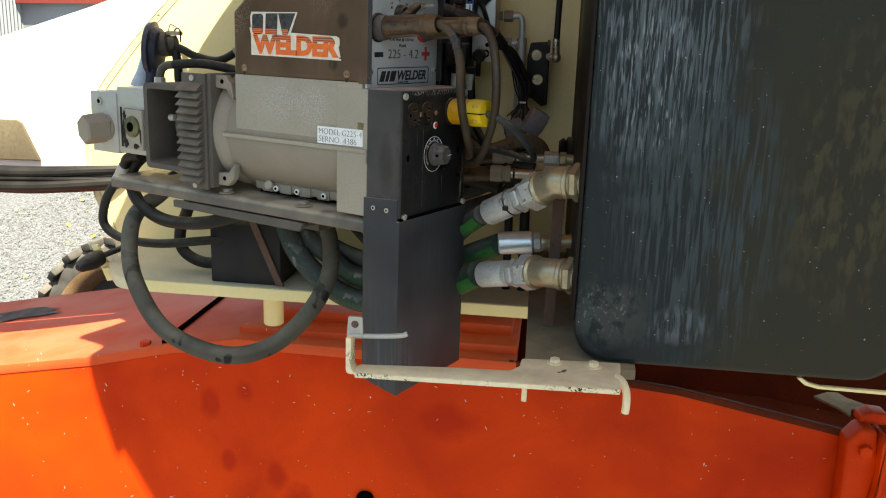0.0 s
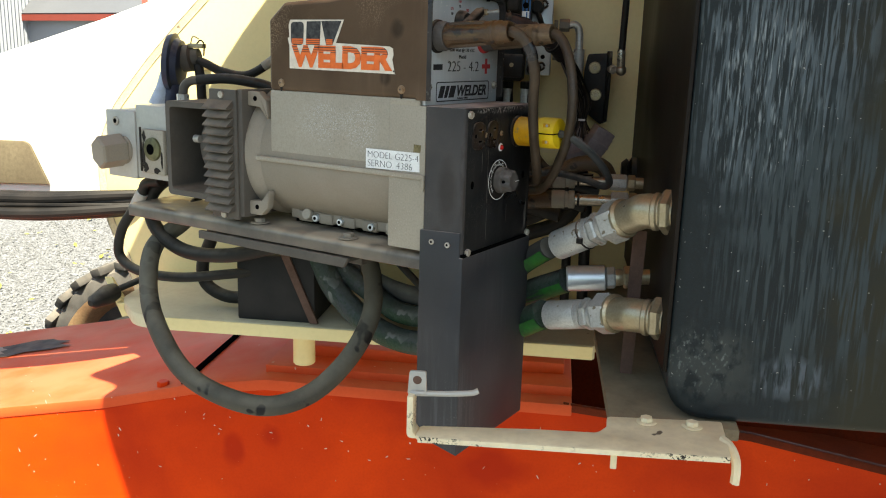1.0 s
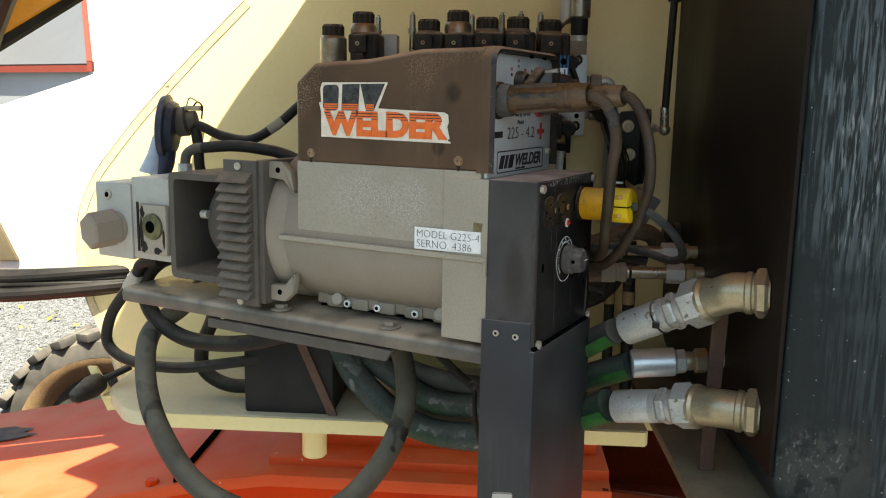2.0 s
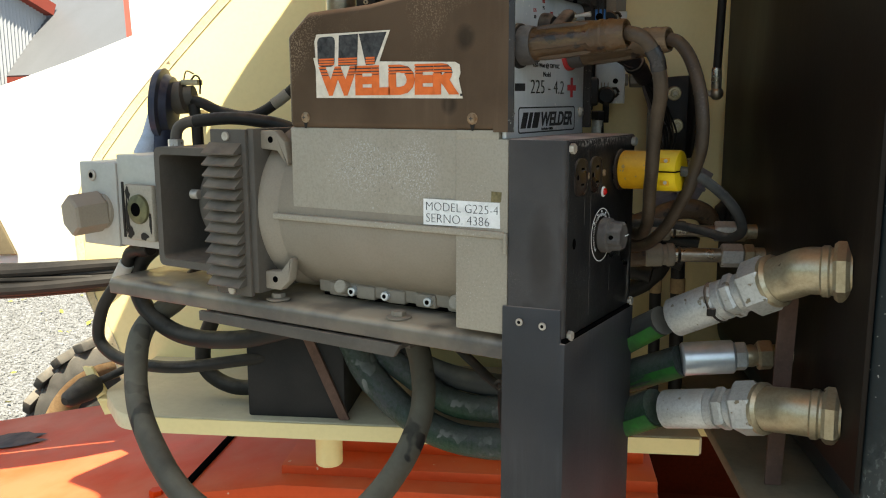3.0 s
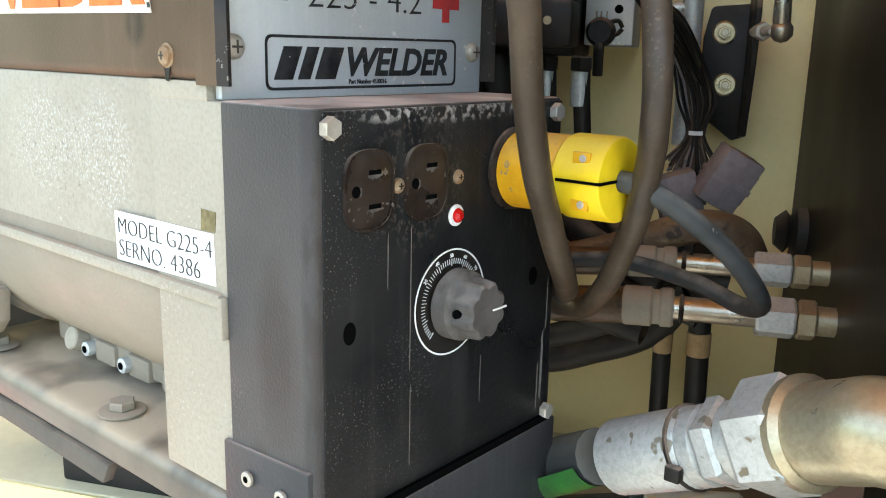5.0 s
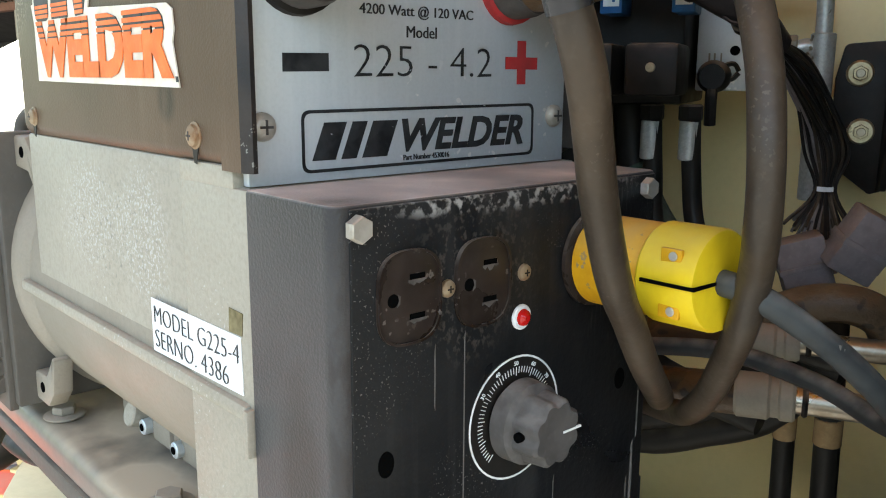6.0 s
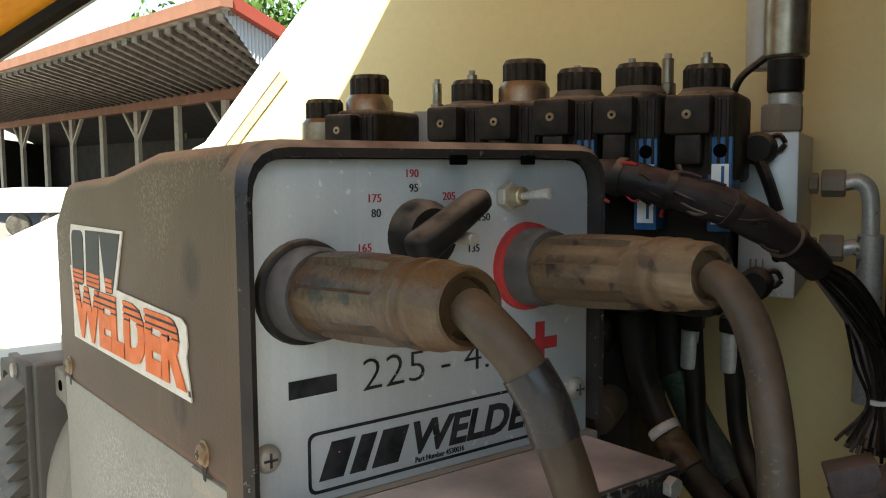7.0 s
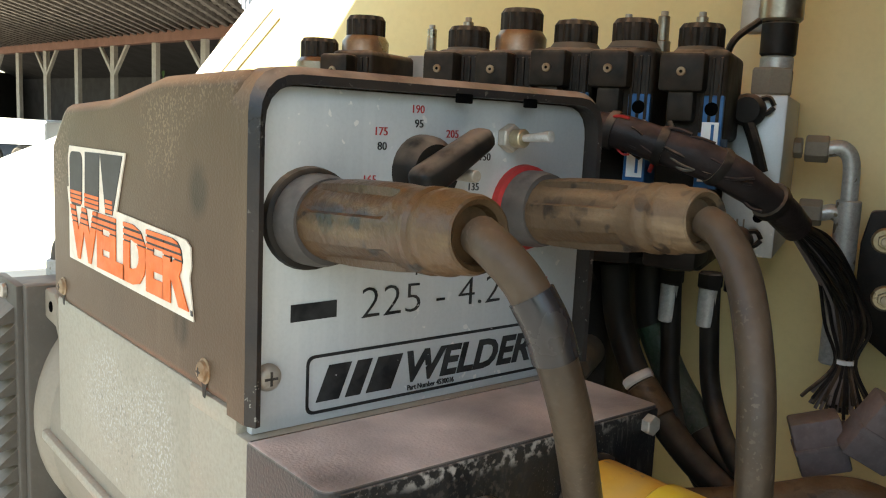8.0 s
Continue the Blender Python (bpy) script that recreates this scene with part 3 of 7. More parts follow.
def words(text, size, where, right, up, mat_depth=0.0003, shear=0.0, align="LEFT", squeeze=1.0, bold=0.0):
    """Raised print as a bmesh: text whose baseline starts at where, running along right."""
    cu = bpy.data.curves.new("print", "FONT")
    cu.body, cu.size, cu.shear, cu.align_x, cu.extrude = text, size, shear, align, mat_depth
    cu.offset = bold
    cu.resolution_u = 3
    ob = new("print", cu)
    me = bpy.data.meshes.new_from_object(ob.evaluated_get(bpy.context.evaluated_depsgraph_get()))
    bm = bmesh.new()
    bm.from_mesh(me)
    bpy.data.objects.remove(ob)
    bpy.data.curves.remove(cu)
    bpy.data.meshes.remove(me)
    right, up = Vector(right).normalized(), Vector(up).normalized()
    m = Matrix((right * squeeze, up, right.cross(up))).transposed().to_4x4()
    bm.transform(Matrix.Translation(where) @ m)
    return bm


def print_in(text, low, high, where, right, up, bold=0.0, shear=0.0):
    """Print whose outline fills the field from low to high, given along right and up from where."""
    bm = words(text, 0.02, (0, 0, 0), X, Y, 0.0002, shear, "LEFT", 1.0, bold)
    a = Vector([min(v.co[i] for v in bm.verts) for i in range(3)])
    b = Vector([max(v.co[i] for v in bm.verts) for i in range(3)])
    right, up = Vector(right), Vector(up)
    for v in bm.verts:
        p = low[0] + (v.co.x - a.x) / (b.x - a.x) * (high[0] - low[0])
        q = low[1] + (v.co.y - a.y) / (b.y - a.y) * (high[1] - low[1])
        v.co = Vector(where) + right * p + up * q + right.cross(up) * (v.co.z - a.z)
    return bm


def cut_bands(bm, bands):
    """Takes level bands out of a print, so that what lies under it shows as stripes."""
    for z in sorted({z for band in bands for z in band}):
        bmesh.ops.bisect_plane(bm, geom=bm.verts[:] + bm.edges[:] + bm.faces[:], plane_co=(0, 0, z), plane_no=(0, 0, 1))
    gone = [f for f in bm.faces if any(lo < f.calc_center_median().z < hi for lo, hi in bands)]
    bmesh.ops.delete(bm, geom=gone, context="FACES")
    return bm


X, Y, Z = Vector((1, 0, 0)), Vector((0, 1, 0)), Vector((0, 0, 1))


def shape(points, where, right, up, depth=0.0004):
    """A flat raised shape in the plane of right and up."""
    right, up = Vector(right).normalized(), Vector(up).normalized()
    out = right.cross(up)
    bm = bmesh.new()
    where = Vector(where)
    low = [bm.verts.new(where + right * p + up * q) for p, q in points]
    high = [bm.verts.new(where + right * p + up * q + out * depth) for p, q in points]
    bm.faces.new(low[::-1])
    bm.faces.new(high)
    for i in range(len(points)):
        j = (i + 1) % len(points)
        bm.faces.new((low[i], low[j], high[j], high[i]))
    return bm


def ring_shape(outer, inner, where, right, up, depth=0.0004):
    """A flat frame between two outlines of the same number of points."""
    right, up = Vector(right).normalized(), Vector(up).normalized()
    out = right.cross(up)
    where = Vector(where)
    bm = bmesh.new()
    rows = [[bm.verts.new(where + right * p + up * q + out * d) for p, q in line] for line, d in ((outer, 0), (outer, depth), (inner, depth), (inner, 0))]
    for a, b in zip(rows, rows[1:] + rows[:1]):
        for i in range(len(outer)):
            j = (i + 1) % len(outer)
            bm.faces.new((a[i], a[j], b[j], b[i]))
    return bm


def circle(r, n=24, cx=0.0, cy=0.0, sx=1.0, sy=1.0):
    return [(cx + sx * r * math.cos(math.tau * i / n), cy + sy * r * math.sin(math.tau * i / n)) for i in range(n)]


# ---- ground and distance ----
bm = bmesh.new()
bmesh.ops.create_grid(bm, x_segments=4, y_segments=4, size=600)
solo("ground", bm, M["gravel"], (0, 0, 0), "pale grey gravel yard that reaches the horizon", "ground", kind="structure")


def make_stones():
    rnd = random.Random(4)
    verts, faces = [], []
    for _ in range(26000):
        u, v = rnd.uniform(-4.2, -0.8), rnd.uniform(0.6, 7.5)
        r = rnd.uniform(0.006, 0.017)
        at = TT @ Vector((u, v, r * 0.3))
        first = len(verts)
        turn = Euler((rnd.uniform(0, 6), rnd.uniform(0, 6), rnd.uniform(0, 6))).to_matrix()
        for p in ((1, 0, 0), (-1, 0, 0), (0, 0.8, 0), (0, -0.8, 0), (0, 0, 0.7), (0, 0, -0.7)):
            verts.append(at + turn @ (Vector(p) * r * rnd.uniform(0.7, 1.2)))
        for f in ((0, 2, 4), (2, 1, 4), (1, 3, 4), (3, 0, 4), (2, 0, 5), (1, 2, 5), (3, 1, 5), (0, 3, 5)):
            faces.append([first + i for i in f])
    me = bpy.data.meshes.new("gravel_stones")
    me.from_pydata(verts, [], faces)
    me.materials.append(M["stone"])
    return tagged(new("gravel_stones", me), "loose crushed grey stones lying on the yard", "gravel", kind="stuff")


make_stones()


def make_leaves():
    rnd = random.Random(9)
    verts, faces = [], []
    for _ in range(260):
        u, v, r = rnd.uniform(-4.2, -0.9), rnd.uniform(0.8, 6.5), rnd.uniform(0.014, 0.030)
        at = TT @ Vector((u, v, 0.016 + r * 0.2))
        turn = Euler((rnd.uniform(-0.5, 0.5), rnd.uniform(-0.5, 0.5), rnd.uniform(0, 6.3))).to_matrix()
        k = len(verts)
        for p in ((-1, 0, 0), (-0.3, -0.5, 0.12), (0.5, -0.35, 0.05), (1.1, 0, 0.1), (0.5, 0.35, 0.05), (-0.3, 0.5, 0.12)):
            verts.append(at + turn @ (Vector(p) * r))
        faces.append(tuple(range(k, k + 6)))
    me = bpy.data.meshes.new("fallen_leaves")
    me.from_pydata(verts, [], faces)
    me.materials.append(M["yellow_leaf"])
    return tagged(new("fallen_leaves", me), "yellow-green fallen leaves scattered over the gravel", "leaves", kind="stuff")


make_leaves()


def polar(azimuth, far, z, u=0.10, v=-0.25):
    """A place of the distance: degrees to the right of the turntable's v axis, metres, height."""
    a = radians(azimuth)
    return Vector((u + math.sin(a) * far, v + math.cos(a) * far, z))


def quad_sheet(corners, thick):
    """A flat board between four corners, with thickness."""
    bm = bmesh.new()
    p = [Vector(c) for c in corners]
    nrm = (p[1] - p[0]).cross(p[3] - p[0]).normalized() * thick
    low, high = [bm.verts.new(q) for q in p], [bm.verts.new(q + nrm) for q in p]
    bm.faces.new(low[::-1])
    bm.faces.new(high)
    for i in range(4):
        j = (i + 1) % 4
        bm.faces.new((low[i], low[j], high[j], high[i]))
    return bm


def beam(a, b, w):
    return lathe(a, b, [(0, w * 0.707), (1, w * 0.707)], 4)


def make_shed():
    """The long open shed: high front eave, roof running down to the back, posts with braces, a gable of pale siding."""
    right, left = polar(-41.0, 14.0, 0), polar(-56.5, 28.5, 0)
    left = right + (left - right) * 1.6
    along = (left - right).normalized()
    back = polar(-26.0, 1.0, 0, 0, 0)
    length = (left - right).length
    th = thing("open_shed", right, "long open timber shed with a red-edged steel roof", "barn", frame_of=TT)
    top, low, deep = 4.22, 3.94, 6.5
    a, b = right + Z * top, left + Z * top
    c, d = left + back * deep + Z * low, right + back * deep + Z * low
    part("roof", quad_sheet((a, b, c, d), 0.06), M["timber"], th, "grey boarded roof seen from below")
    part("fascia", beam(a + Z * 0.05, b + Z * 0.05, 0.22), M["rust_beam"], th, "red fascia board")
    part("rear_beam", beam(d - Z * 0.30, c - Z * 0.30, 0.30), M["rust_beam"], th, "rusty brown beam")
    count = 54
    for i in range(count):
        s = (i + 0.5) / count
        p = right.lerp(left, s)
        part("rafter", beam(p + Z * (top - 0.17), p + back * deep + Z * (low - 0.17), 0.10), M["barn_member"], th)
    for i in range(11):
        s = (i + 0.5) / 11
        p, q = a.lerp(d, s) - Z * 0.08, b.lerp(c, s) - Z * 0.08
        part("purlin", beam(p, q, 0.09), M["barn_member"], th)
    for i in range(9):
        p = right.lerp(left, (i + 0.35) / 9) + back * deep
        post = part("post", beam(p, p + Z * (low - 0.4), 0.16), M["barn_post"], th)
        for way in (-1, 1) if i % 2 else ():
            part("brace", beam(p + Z * (low - 1.35), p + along * way * 1.0 + Z * (low - 0.4), 0.10), M["barn_post"], post)
    e, f = right + back * (deep + 5), left + back * (deep + 5)
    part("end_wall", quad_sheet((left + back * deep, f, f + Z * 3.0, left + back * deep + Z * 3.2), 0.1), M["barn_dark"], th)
    part("back_wall", quad_sheet((e, f, f + Z * 3.2, e + Z * 3.2), 0.1), M["barn_dark"], th, "board wall with shade painted into its colour")
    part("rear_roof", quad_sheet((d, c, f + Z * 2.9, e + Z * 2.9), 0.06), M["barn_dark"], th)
    # gable end with ribbed siding
    g0, g1 = polar(-41.6, 14.2, 0), polar(-31.3, 16.5, 0, 0.06, -0.58)
    side = (g1 - g0)
    n = 46
    bm = bmesh.new()
    out = Vector((side.y, -side.x, 0)).normalized()
    if out.y > 0:
        out = -out
    cols = []
    for i in range(n * 2 + 1):
        s = i / (n * 2)
        p = g0 + side * s + out * (0.035 if i % 2 else 0.0)
        under = 4.22 - 1.4 * s / 0.37 if s < 0.37 else 0.0
        cols.append((bm.verts.new(p + Z * under), bm.verts.new(p + Z * (4.28 - 1.25 * s))))
    for one, two in zip(cols, cols[1:]):
        bm.faces.new((one[0], two[0], two[1], one[1]))
    part("gable_siding", bm, M["barn_wall"], th, "pale ribbed steel siding", smooth=10)
    part("rake_trim", beam(g0 + Z * 4.34 + out * 0.1, g1 + Z * 3.09 + out * 0.1, 0.2), M["barn_red"], th, "red rake trim")
    part("corner_trim", beam(g0 + side * 0.37 + out * 0.08, g0 + side * 0.37 + Z * 3.6 + out * 0.08, 0.16), M["barn_red"], th, "red corner trim")
    return th


def make_far_barn():
    """The lean-to beside the shed: a grey steel hip roof with ribs, a red eave board, pale siding and a lower red band."""
    r0, run, hip = Vector((-5.76, 10.95, 0)), Vector((-0.87, 0.49, 0)), Vector((-0.455, 0.89, 0))
    l0 = r0 + run * 5.8
    th = thing("lean_to_barn", r0, "lean-to with a grey steel roof and red eave trim", "barn", frame_of=TT)
    e, top, deep = 1.925, 4.49, 4.2
    rise = hip * deep + Z * (top - e)
    part("roof", quad_sheet((l0 + Z * e, r0 + Z * e, r0 + rise + Z * e, l0 + rise + Z * e), 0.05), M["barn_roof"], th)
    for i in range(34):
        p = r0 + run * (0.15 + 0.168 * i) + Z * (e + 0.022)
        part("roof_rib", beam(p, p + rise, 0.015), M["barn_roof"], th)
    part("eave_board", quad_sheet((l0 + Z * (e - 0.085), r0 + Z * (e - 0.085), r0 + Z * (e + 0.012), l0 + Z * (e + 0.012)), 0.036), M["barn_red"], th, "red eave board")
    part("hip_trim", beam(r0 + Z * (e + 0.036), r0 + rise + Z * (e + 0.036), 0.08), M["barn_red"], th, "red hip trim")
    part("corner_cap", beam(r0 - run * 0.012 + Z * (e - 0.078), r0 - run * 0.012 + Z * (e + 0.06), 0.072), M["barn_red"], th, "folded red corner cap")
    inward = Vector((-0.06, 0.21, 0))
    lo, ro = l0 + inward, r0 + inward
    part("wall", quad_sheet((lo, ro, ro + Z * e, lo + Z * e), 0.06), M["barn_wall"], th, "pale grey siding")
    part("band", quad_sheet((lo + Z * (e - 0.312), ro + Z * (e - 0.312), ro + Z * (e - 0.216), lo + Z * (e - 0.216)), -0.03), M["barn_pink"], th, "sun-faded red band board")
    return th


make_shed()
make_far_barn()


def make_trailer():
    p0, p1 = polar(-54.8, 24.5, 0.62), polar(-50.6, 23.5, 0.62)
    th = thing("parked_trailer", (p0.x, p0.y, 0), "white box trailer parked inside the open shed", "trailer", frame_of=TT)
    away = Vector((-1.2, 1.6, 0))
    h = Z * 0.55
    bm = quad_sheet((p0, p1, p1 + h, p0 + h), 0.08)
    add(bm, quad_sheet((p0 + h, p1 + h, p1 + away + h, p0 + away + h), 0.05))
    add(bm, quad_sheet((p0 + away, p1 + away, p1 + away + h, p0 + away + h), 0.05))
    part("body", bm, M["trailer"], th)
    for s in (0.25, 0.7):
        p = p0.lerp(p1, s)
        q = Vector((p.x, p.y, 0.30))
        part("wheel", rod(q, q + away.normalized() * 0.25, 0.30), M["tyre"], th)
    return th


make_trailer()


def make_tree(azimuth, far, height, spread, seed):
    rnd = random.Random(seed)
    base = polar(azimuth, far, 0)
    th = thing("tree", base, "leafy green tree standing behind the barn", "tree", group="trees behind the barn", frame_of=TT)
    top = base + Z * height * 0.62
    bm = tube([base, base + Vector((0.1, 0.1, height * 0.3)), top], lambda s: 0.32 * (1 - 0.7 * s), 8, 4)
    ends = []
    for i in range(9):
        a = rnd.uniform(0, 6.28)
        at = base.lerp(top, rnd.uniform(0.45, 1.0))
        end = at + Vector((math.cos(a) * spread * rnd.uniform(0.4, 0.8), math.sin(a) * spread * rnd.uniform(0.4, 0.8), height * rnd.uniform(0.08, 0.3)))
        ends.append(end)
        add(bm, tube([at, at.lerp(end, 0.5) + Z * 0.2, end], lambda s: 0.11 * (1 - 0.75 * s), 6, 3))
    part("trunk", bm, M["bark"], th, "grey-brown trunk with limbs")
    verts, faces = [], []
    centres = [e + Vector((rnd.uniform(-1, 1), rnd.uniform(-1, 1), rnd.uniform(-0.5, 1.0))) for e in ends for _ in range(3)] + [top + Z * height * 0.2]
    for _ in range(4200):
        c = rnd.choice(centres)
        p = c + Vector((rnd.gauss(0, 0.7), rnd.gauss(0, 0.7), rnd.gauss(0, 0.55)))
        turn = Euler((rnd.uniform(0, 6), rnd.uniform(0, 6), rnd.uniform(0, 6))).to_matrix()
        k = len(verts)
        s = rnd.uniform(0.10, 0.22)
        for q in ((-1, 0, 0), (0, -0.5, 0.15), (1, 0, 0), (0, 0.5, 0.15)):
            verts.append(p + turn @ (Vector(q) * s) - base)
        faces.append((k, k + 1, k + 2, k + 3))
    me = bpy.data.meshes.new("crown")
    me.from_pydata(verts, [], faces)
    me.materials.append(M["leaf"])
    crown = new("crown", me)
    crown.parent = th
    return th


for az, far, h, sp, seed in ((-33.5, 34, 7.6, 2.4, 1), (-31.2, 40, 8.2, 2.0, 2), (-37.5, 33, 8.6, 3.0, 3), (-40.5, 35, 8.4, 3.0, 5)):
    make_tree(az, far, h, sp, seed)


def make_backdrop():
    """An unseen ragged belt of woods added behind the viewer; it only shapes light and reflections."""
    rnd = random.Random(6)
    bm = bmesh.new()
    low, high = [], []
    for i in range(121):
        a = radians(55 + 225 * i / 120)
        p = Vector((math.sin(a) * 26, math.cos(a) * 26, 0))
        low.append(bm.verts.new(p))
        high.append(bm.verts.new(p * 1.05 + Z * (5.0 + rnd.uniform(-0.9, 0.9) + 1.2 * math.sin(i * 0.35))))
    for i in range(120):
        bm.faces.new((low[i], low[i + 1], high[i + 1], high[i]))
    solo("backdrop", bm, M["leaf"], (0, 0, 0), "unseen belt of green woods added behind the viewer", "woods", kind="structure", frame_of=TT)


make_backdrop()

# ---- the lift's chassis ----


def make_chassis():
    th = thing("lift_chassis", (-0.1, 1.1, 0.0), "orange steel chassis of a boom lift with paint chips", "machine chassis", frame_of=TT)
    outline = [(-2.2, 0.56), (-1.6, 0.665), (-0.99, 0.781), (-0.886, 0.7995), (-0.778, 0.818), (-0.587, 0.864), (-0.433, 0.887), (0.149, 0.884), (0.495, 0.853), (0.833, 0.791), (1.5, 0.66), (2.1, 0.54), (2.1, 0.34), (-2.2, 0.34)]
    part("front_web", prism(outline, "y", 0.48, 0.50, 0.004), M["orange"], th)
    left = outline[:7] + [(0.165, 0.883)]
    top = [(p, q + 0.003) for p, q in left] + [(p, q - 0.02) for p, q in left[::-1]]
    part("top_plate", prism(top, "y", 0.477, 1.12, 0.003), M["orange_top"], th, "sun-faded orange top plate")
    sunk = [(0.165, 0.620), (0.83, 0.600), (1.5, 0.500), (2.1, 0.400)]
    # The recess gets its shade from the darkened orange colour.
    part("sunk_plate", prism([(p, q) for p, q in sunk] + [(p, q - 0.02) for p, q in sunk[::-1]], "y", 0.50, 1.10, 0.002), M["orange_shaded"], th, "sunken orange plate with shade painted into its colour")
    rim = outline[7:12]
    part("web_rim", prism([(p, q + 0.003) for p, q in rim] + [(p, q - 0.012) for p, q in rim[::-1]], "y", 0.479, 0.490, 0.001), M["orange_shaded"], th, "thin rim in the darkened orange")
    part("rear_web", prism(outline, "y", 1.10, 1.12), M["orange_shaded"], th, "rear web with shade painted into its colour")
    part("bottom_plate", box(-2.2, 2.1, 0.50, 1.10, 0.34, 0.36, 0.003), M["orange"], th)
    part("bearing_plate", box(-0.444, 0.165, 0.52, 1.1, 0.872, 0.905, 0.004), M["orange_top"], th, "raised orange bearing plate")
    part("bearing_step", box(-0.40, 0.150, 0.585, 1.08, 0.903, 0.928, 0.004), M["orange_top"], th, "dusty raised orange step")
    part("bearing_ring", rod((0.05, 0.95, 0.92), (0.05, 0.95, 1.02), 0.30, sides=48), M["orange"], th, "orange slewing ring")
    groove = box(-0.607, -0.597, 0.485, 1.1, 0.852, 0.872, 0.001)
    part("seam", groove, M["hole"], th, "dark seam between the plates")
    hole = rod((-0.149, 0.470, 0.540), (-0.149, 0.479, 0.540), 0.020)
    part("drain_hole", hole, M["hole"], th, "dark round hole")
    bolt = nut((-0.65, 0.497, 0.845), (-0.65, 0.497, 0.862), 0.012)
    part("bolt_head", bolt, M["orange"], th)
    # worn warning sticker with a torn outline
    rnd = random.Random(3)
    pts = []
    for i in range(18):
        a = math.tau * i / 18
        k = rnd.uniform(0.55, 1.05)
        pts.append((-1.27 + 0.20 * math.cos(a) * k, 0.92 + 0.075 * math.sin(a) * k))
    bm = bmesh.new()
    slope = lambda u: 0.781 + (u + 0.99) * 0.190 + 0.0065
    lowv = [bm.verts.new((p, q, slope(p))) for p, q in pts]
    bm.faces.new(lowv)
    part("torn_sticker", bm, M["bakebox"], th, "torn dark sticker")
    bm = bmesh.new()
    bm.faces.new([bm.verts.new((p * 0.5 - 0.725, q * 0.8 + 0.17, slope(p * 0.5 - 0.725) + 0.001)) for p, q in pts])
    part("torn_sticker", bm, M["cast"], th, "torn grey sticker")
    # casting lug with its pin at the far end
    lug = prism(rounded([(0.820, 0.62), (0.815, 0.795), (0.838, 0.826), (0.868, 0.822), (0.880, 0.74), (0.872, 0.68), (0.850, 0.62)], 0.014), "y", 0.425, 0.478, 0.008, 3)
    part("lug", lug, M["orange"], th, "orange casting lug")
    part("lug_pin", nut((0.848, 0.412, 0.7816), (0.848, 0.427, 0.7816), 0.013), M["orange"], th)
    part("lug_flange", prism(rounded([(0.868, 0.60), (0.884, 0.68), (0.890, 0.80), (0.880, 0.822), (0.872, 0.80), (0.874, 0.70), (0.860, 0.62)], 0.004), "y", 0.405, 0.478, 0.003), M["orange"], th, "raised flange of the lug")
    part("tie_ear", prism(rounded([(0.842, 0.822), (0.846, 0.838), (0.866, 0.848), (0.895, 0.846), (0.90, 0.822)], 0.008), "y", 0.455, 0.50, 0.006, 3), M["orange"], th)
    part("lug_plate", prism([(0.824, 0.676), (0.862, 0.706), (0.884, 0.708), (0.896, 0.680), (0.935, 0.640), (0.922, 0.612), (0.886, 0.618), (0.872, 0.581), (0.860, 0.620)], "z", 0.779, 0.785, 0.001), M["tan"], th, "tan plate with peeled paint")
    return th


chassis = make_chassis()


def make_paint_chips(chassis):
    """Bare scratches and chips scattered over the front web, thicker towards its top edge."""
    rnd = random.Random(21)
    verts, faces = [], []
    for _ in range(150):
        u = rnd.uniform(-1.0, 0.8)
        z = rnd.uniform(0.42, 0.84)
        long, thin, a = rnd.choice((0.0015, 0.002, 0.003, 0.005)) * rnd.uniform(0.7, 1.3), rnd.uniform(0.0007, 0.0016), rnd.uniform(-0.5, 2.2)
        k = len(verts)
        for i in range(6):
            t = math.tau * i / 6
            p, q = math.cos(t) * long * rnd.uniform(0.6, 1.1), math.sin(t) * thin * rnd.uniform(0.6, 1.2)
            verts.append((u + p * math.cos(a) - q * math.sin(a), 0.4788, z + p * math.sin(a) + q * math.cos(a)))
        faces.append(tuple(range(k, k + 6)))
    bm = bmesh.new()
    made = [bm.verts.new(v) for v in verts]
    for f in faces:
        bm.faces.new([made[i] for i in f])
    part("paint_chips", bm, M["chip"], chassis, "pale chips and scratches in the paint")


make_paint_chips(chassis)


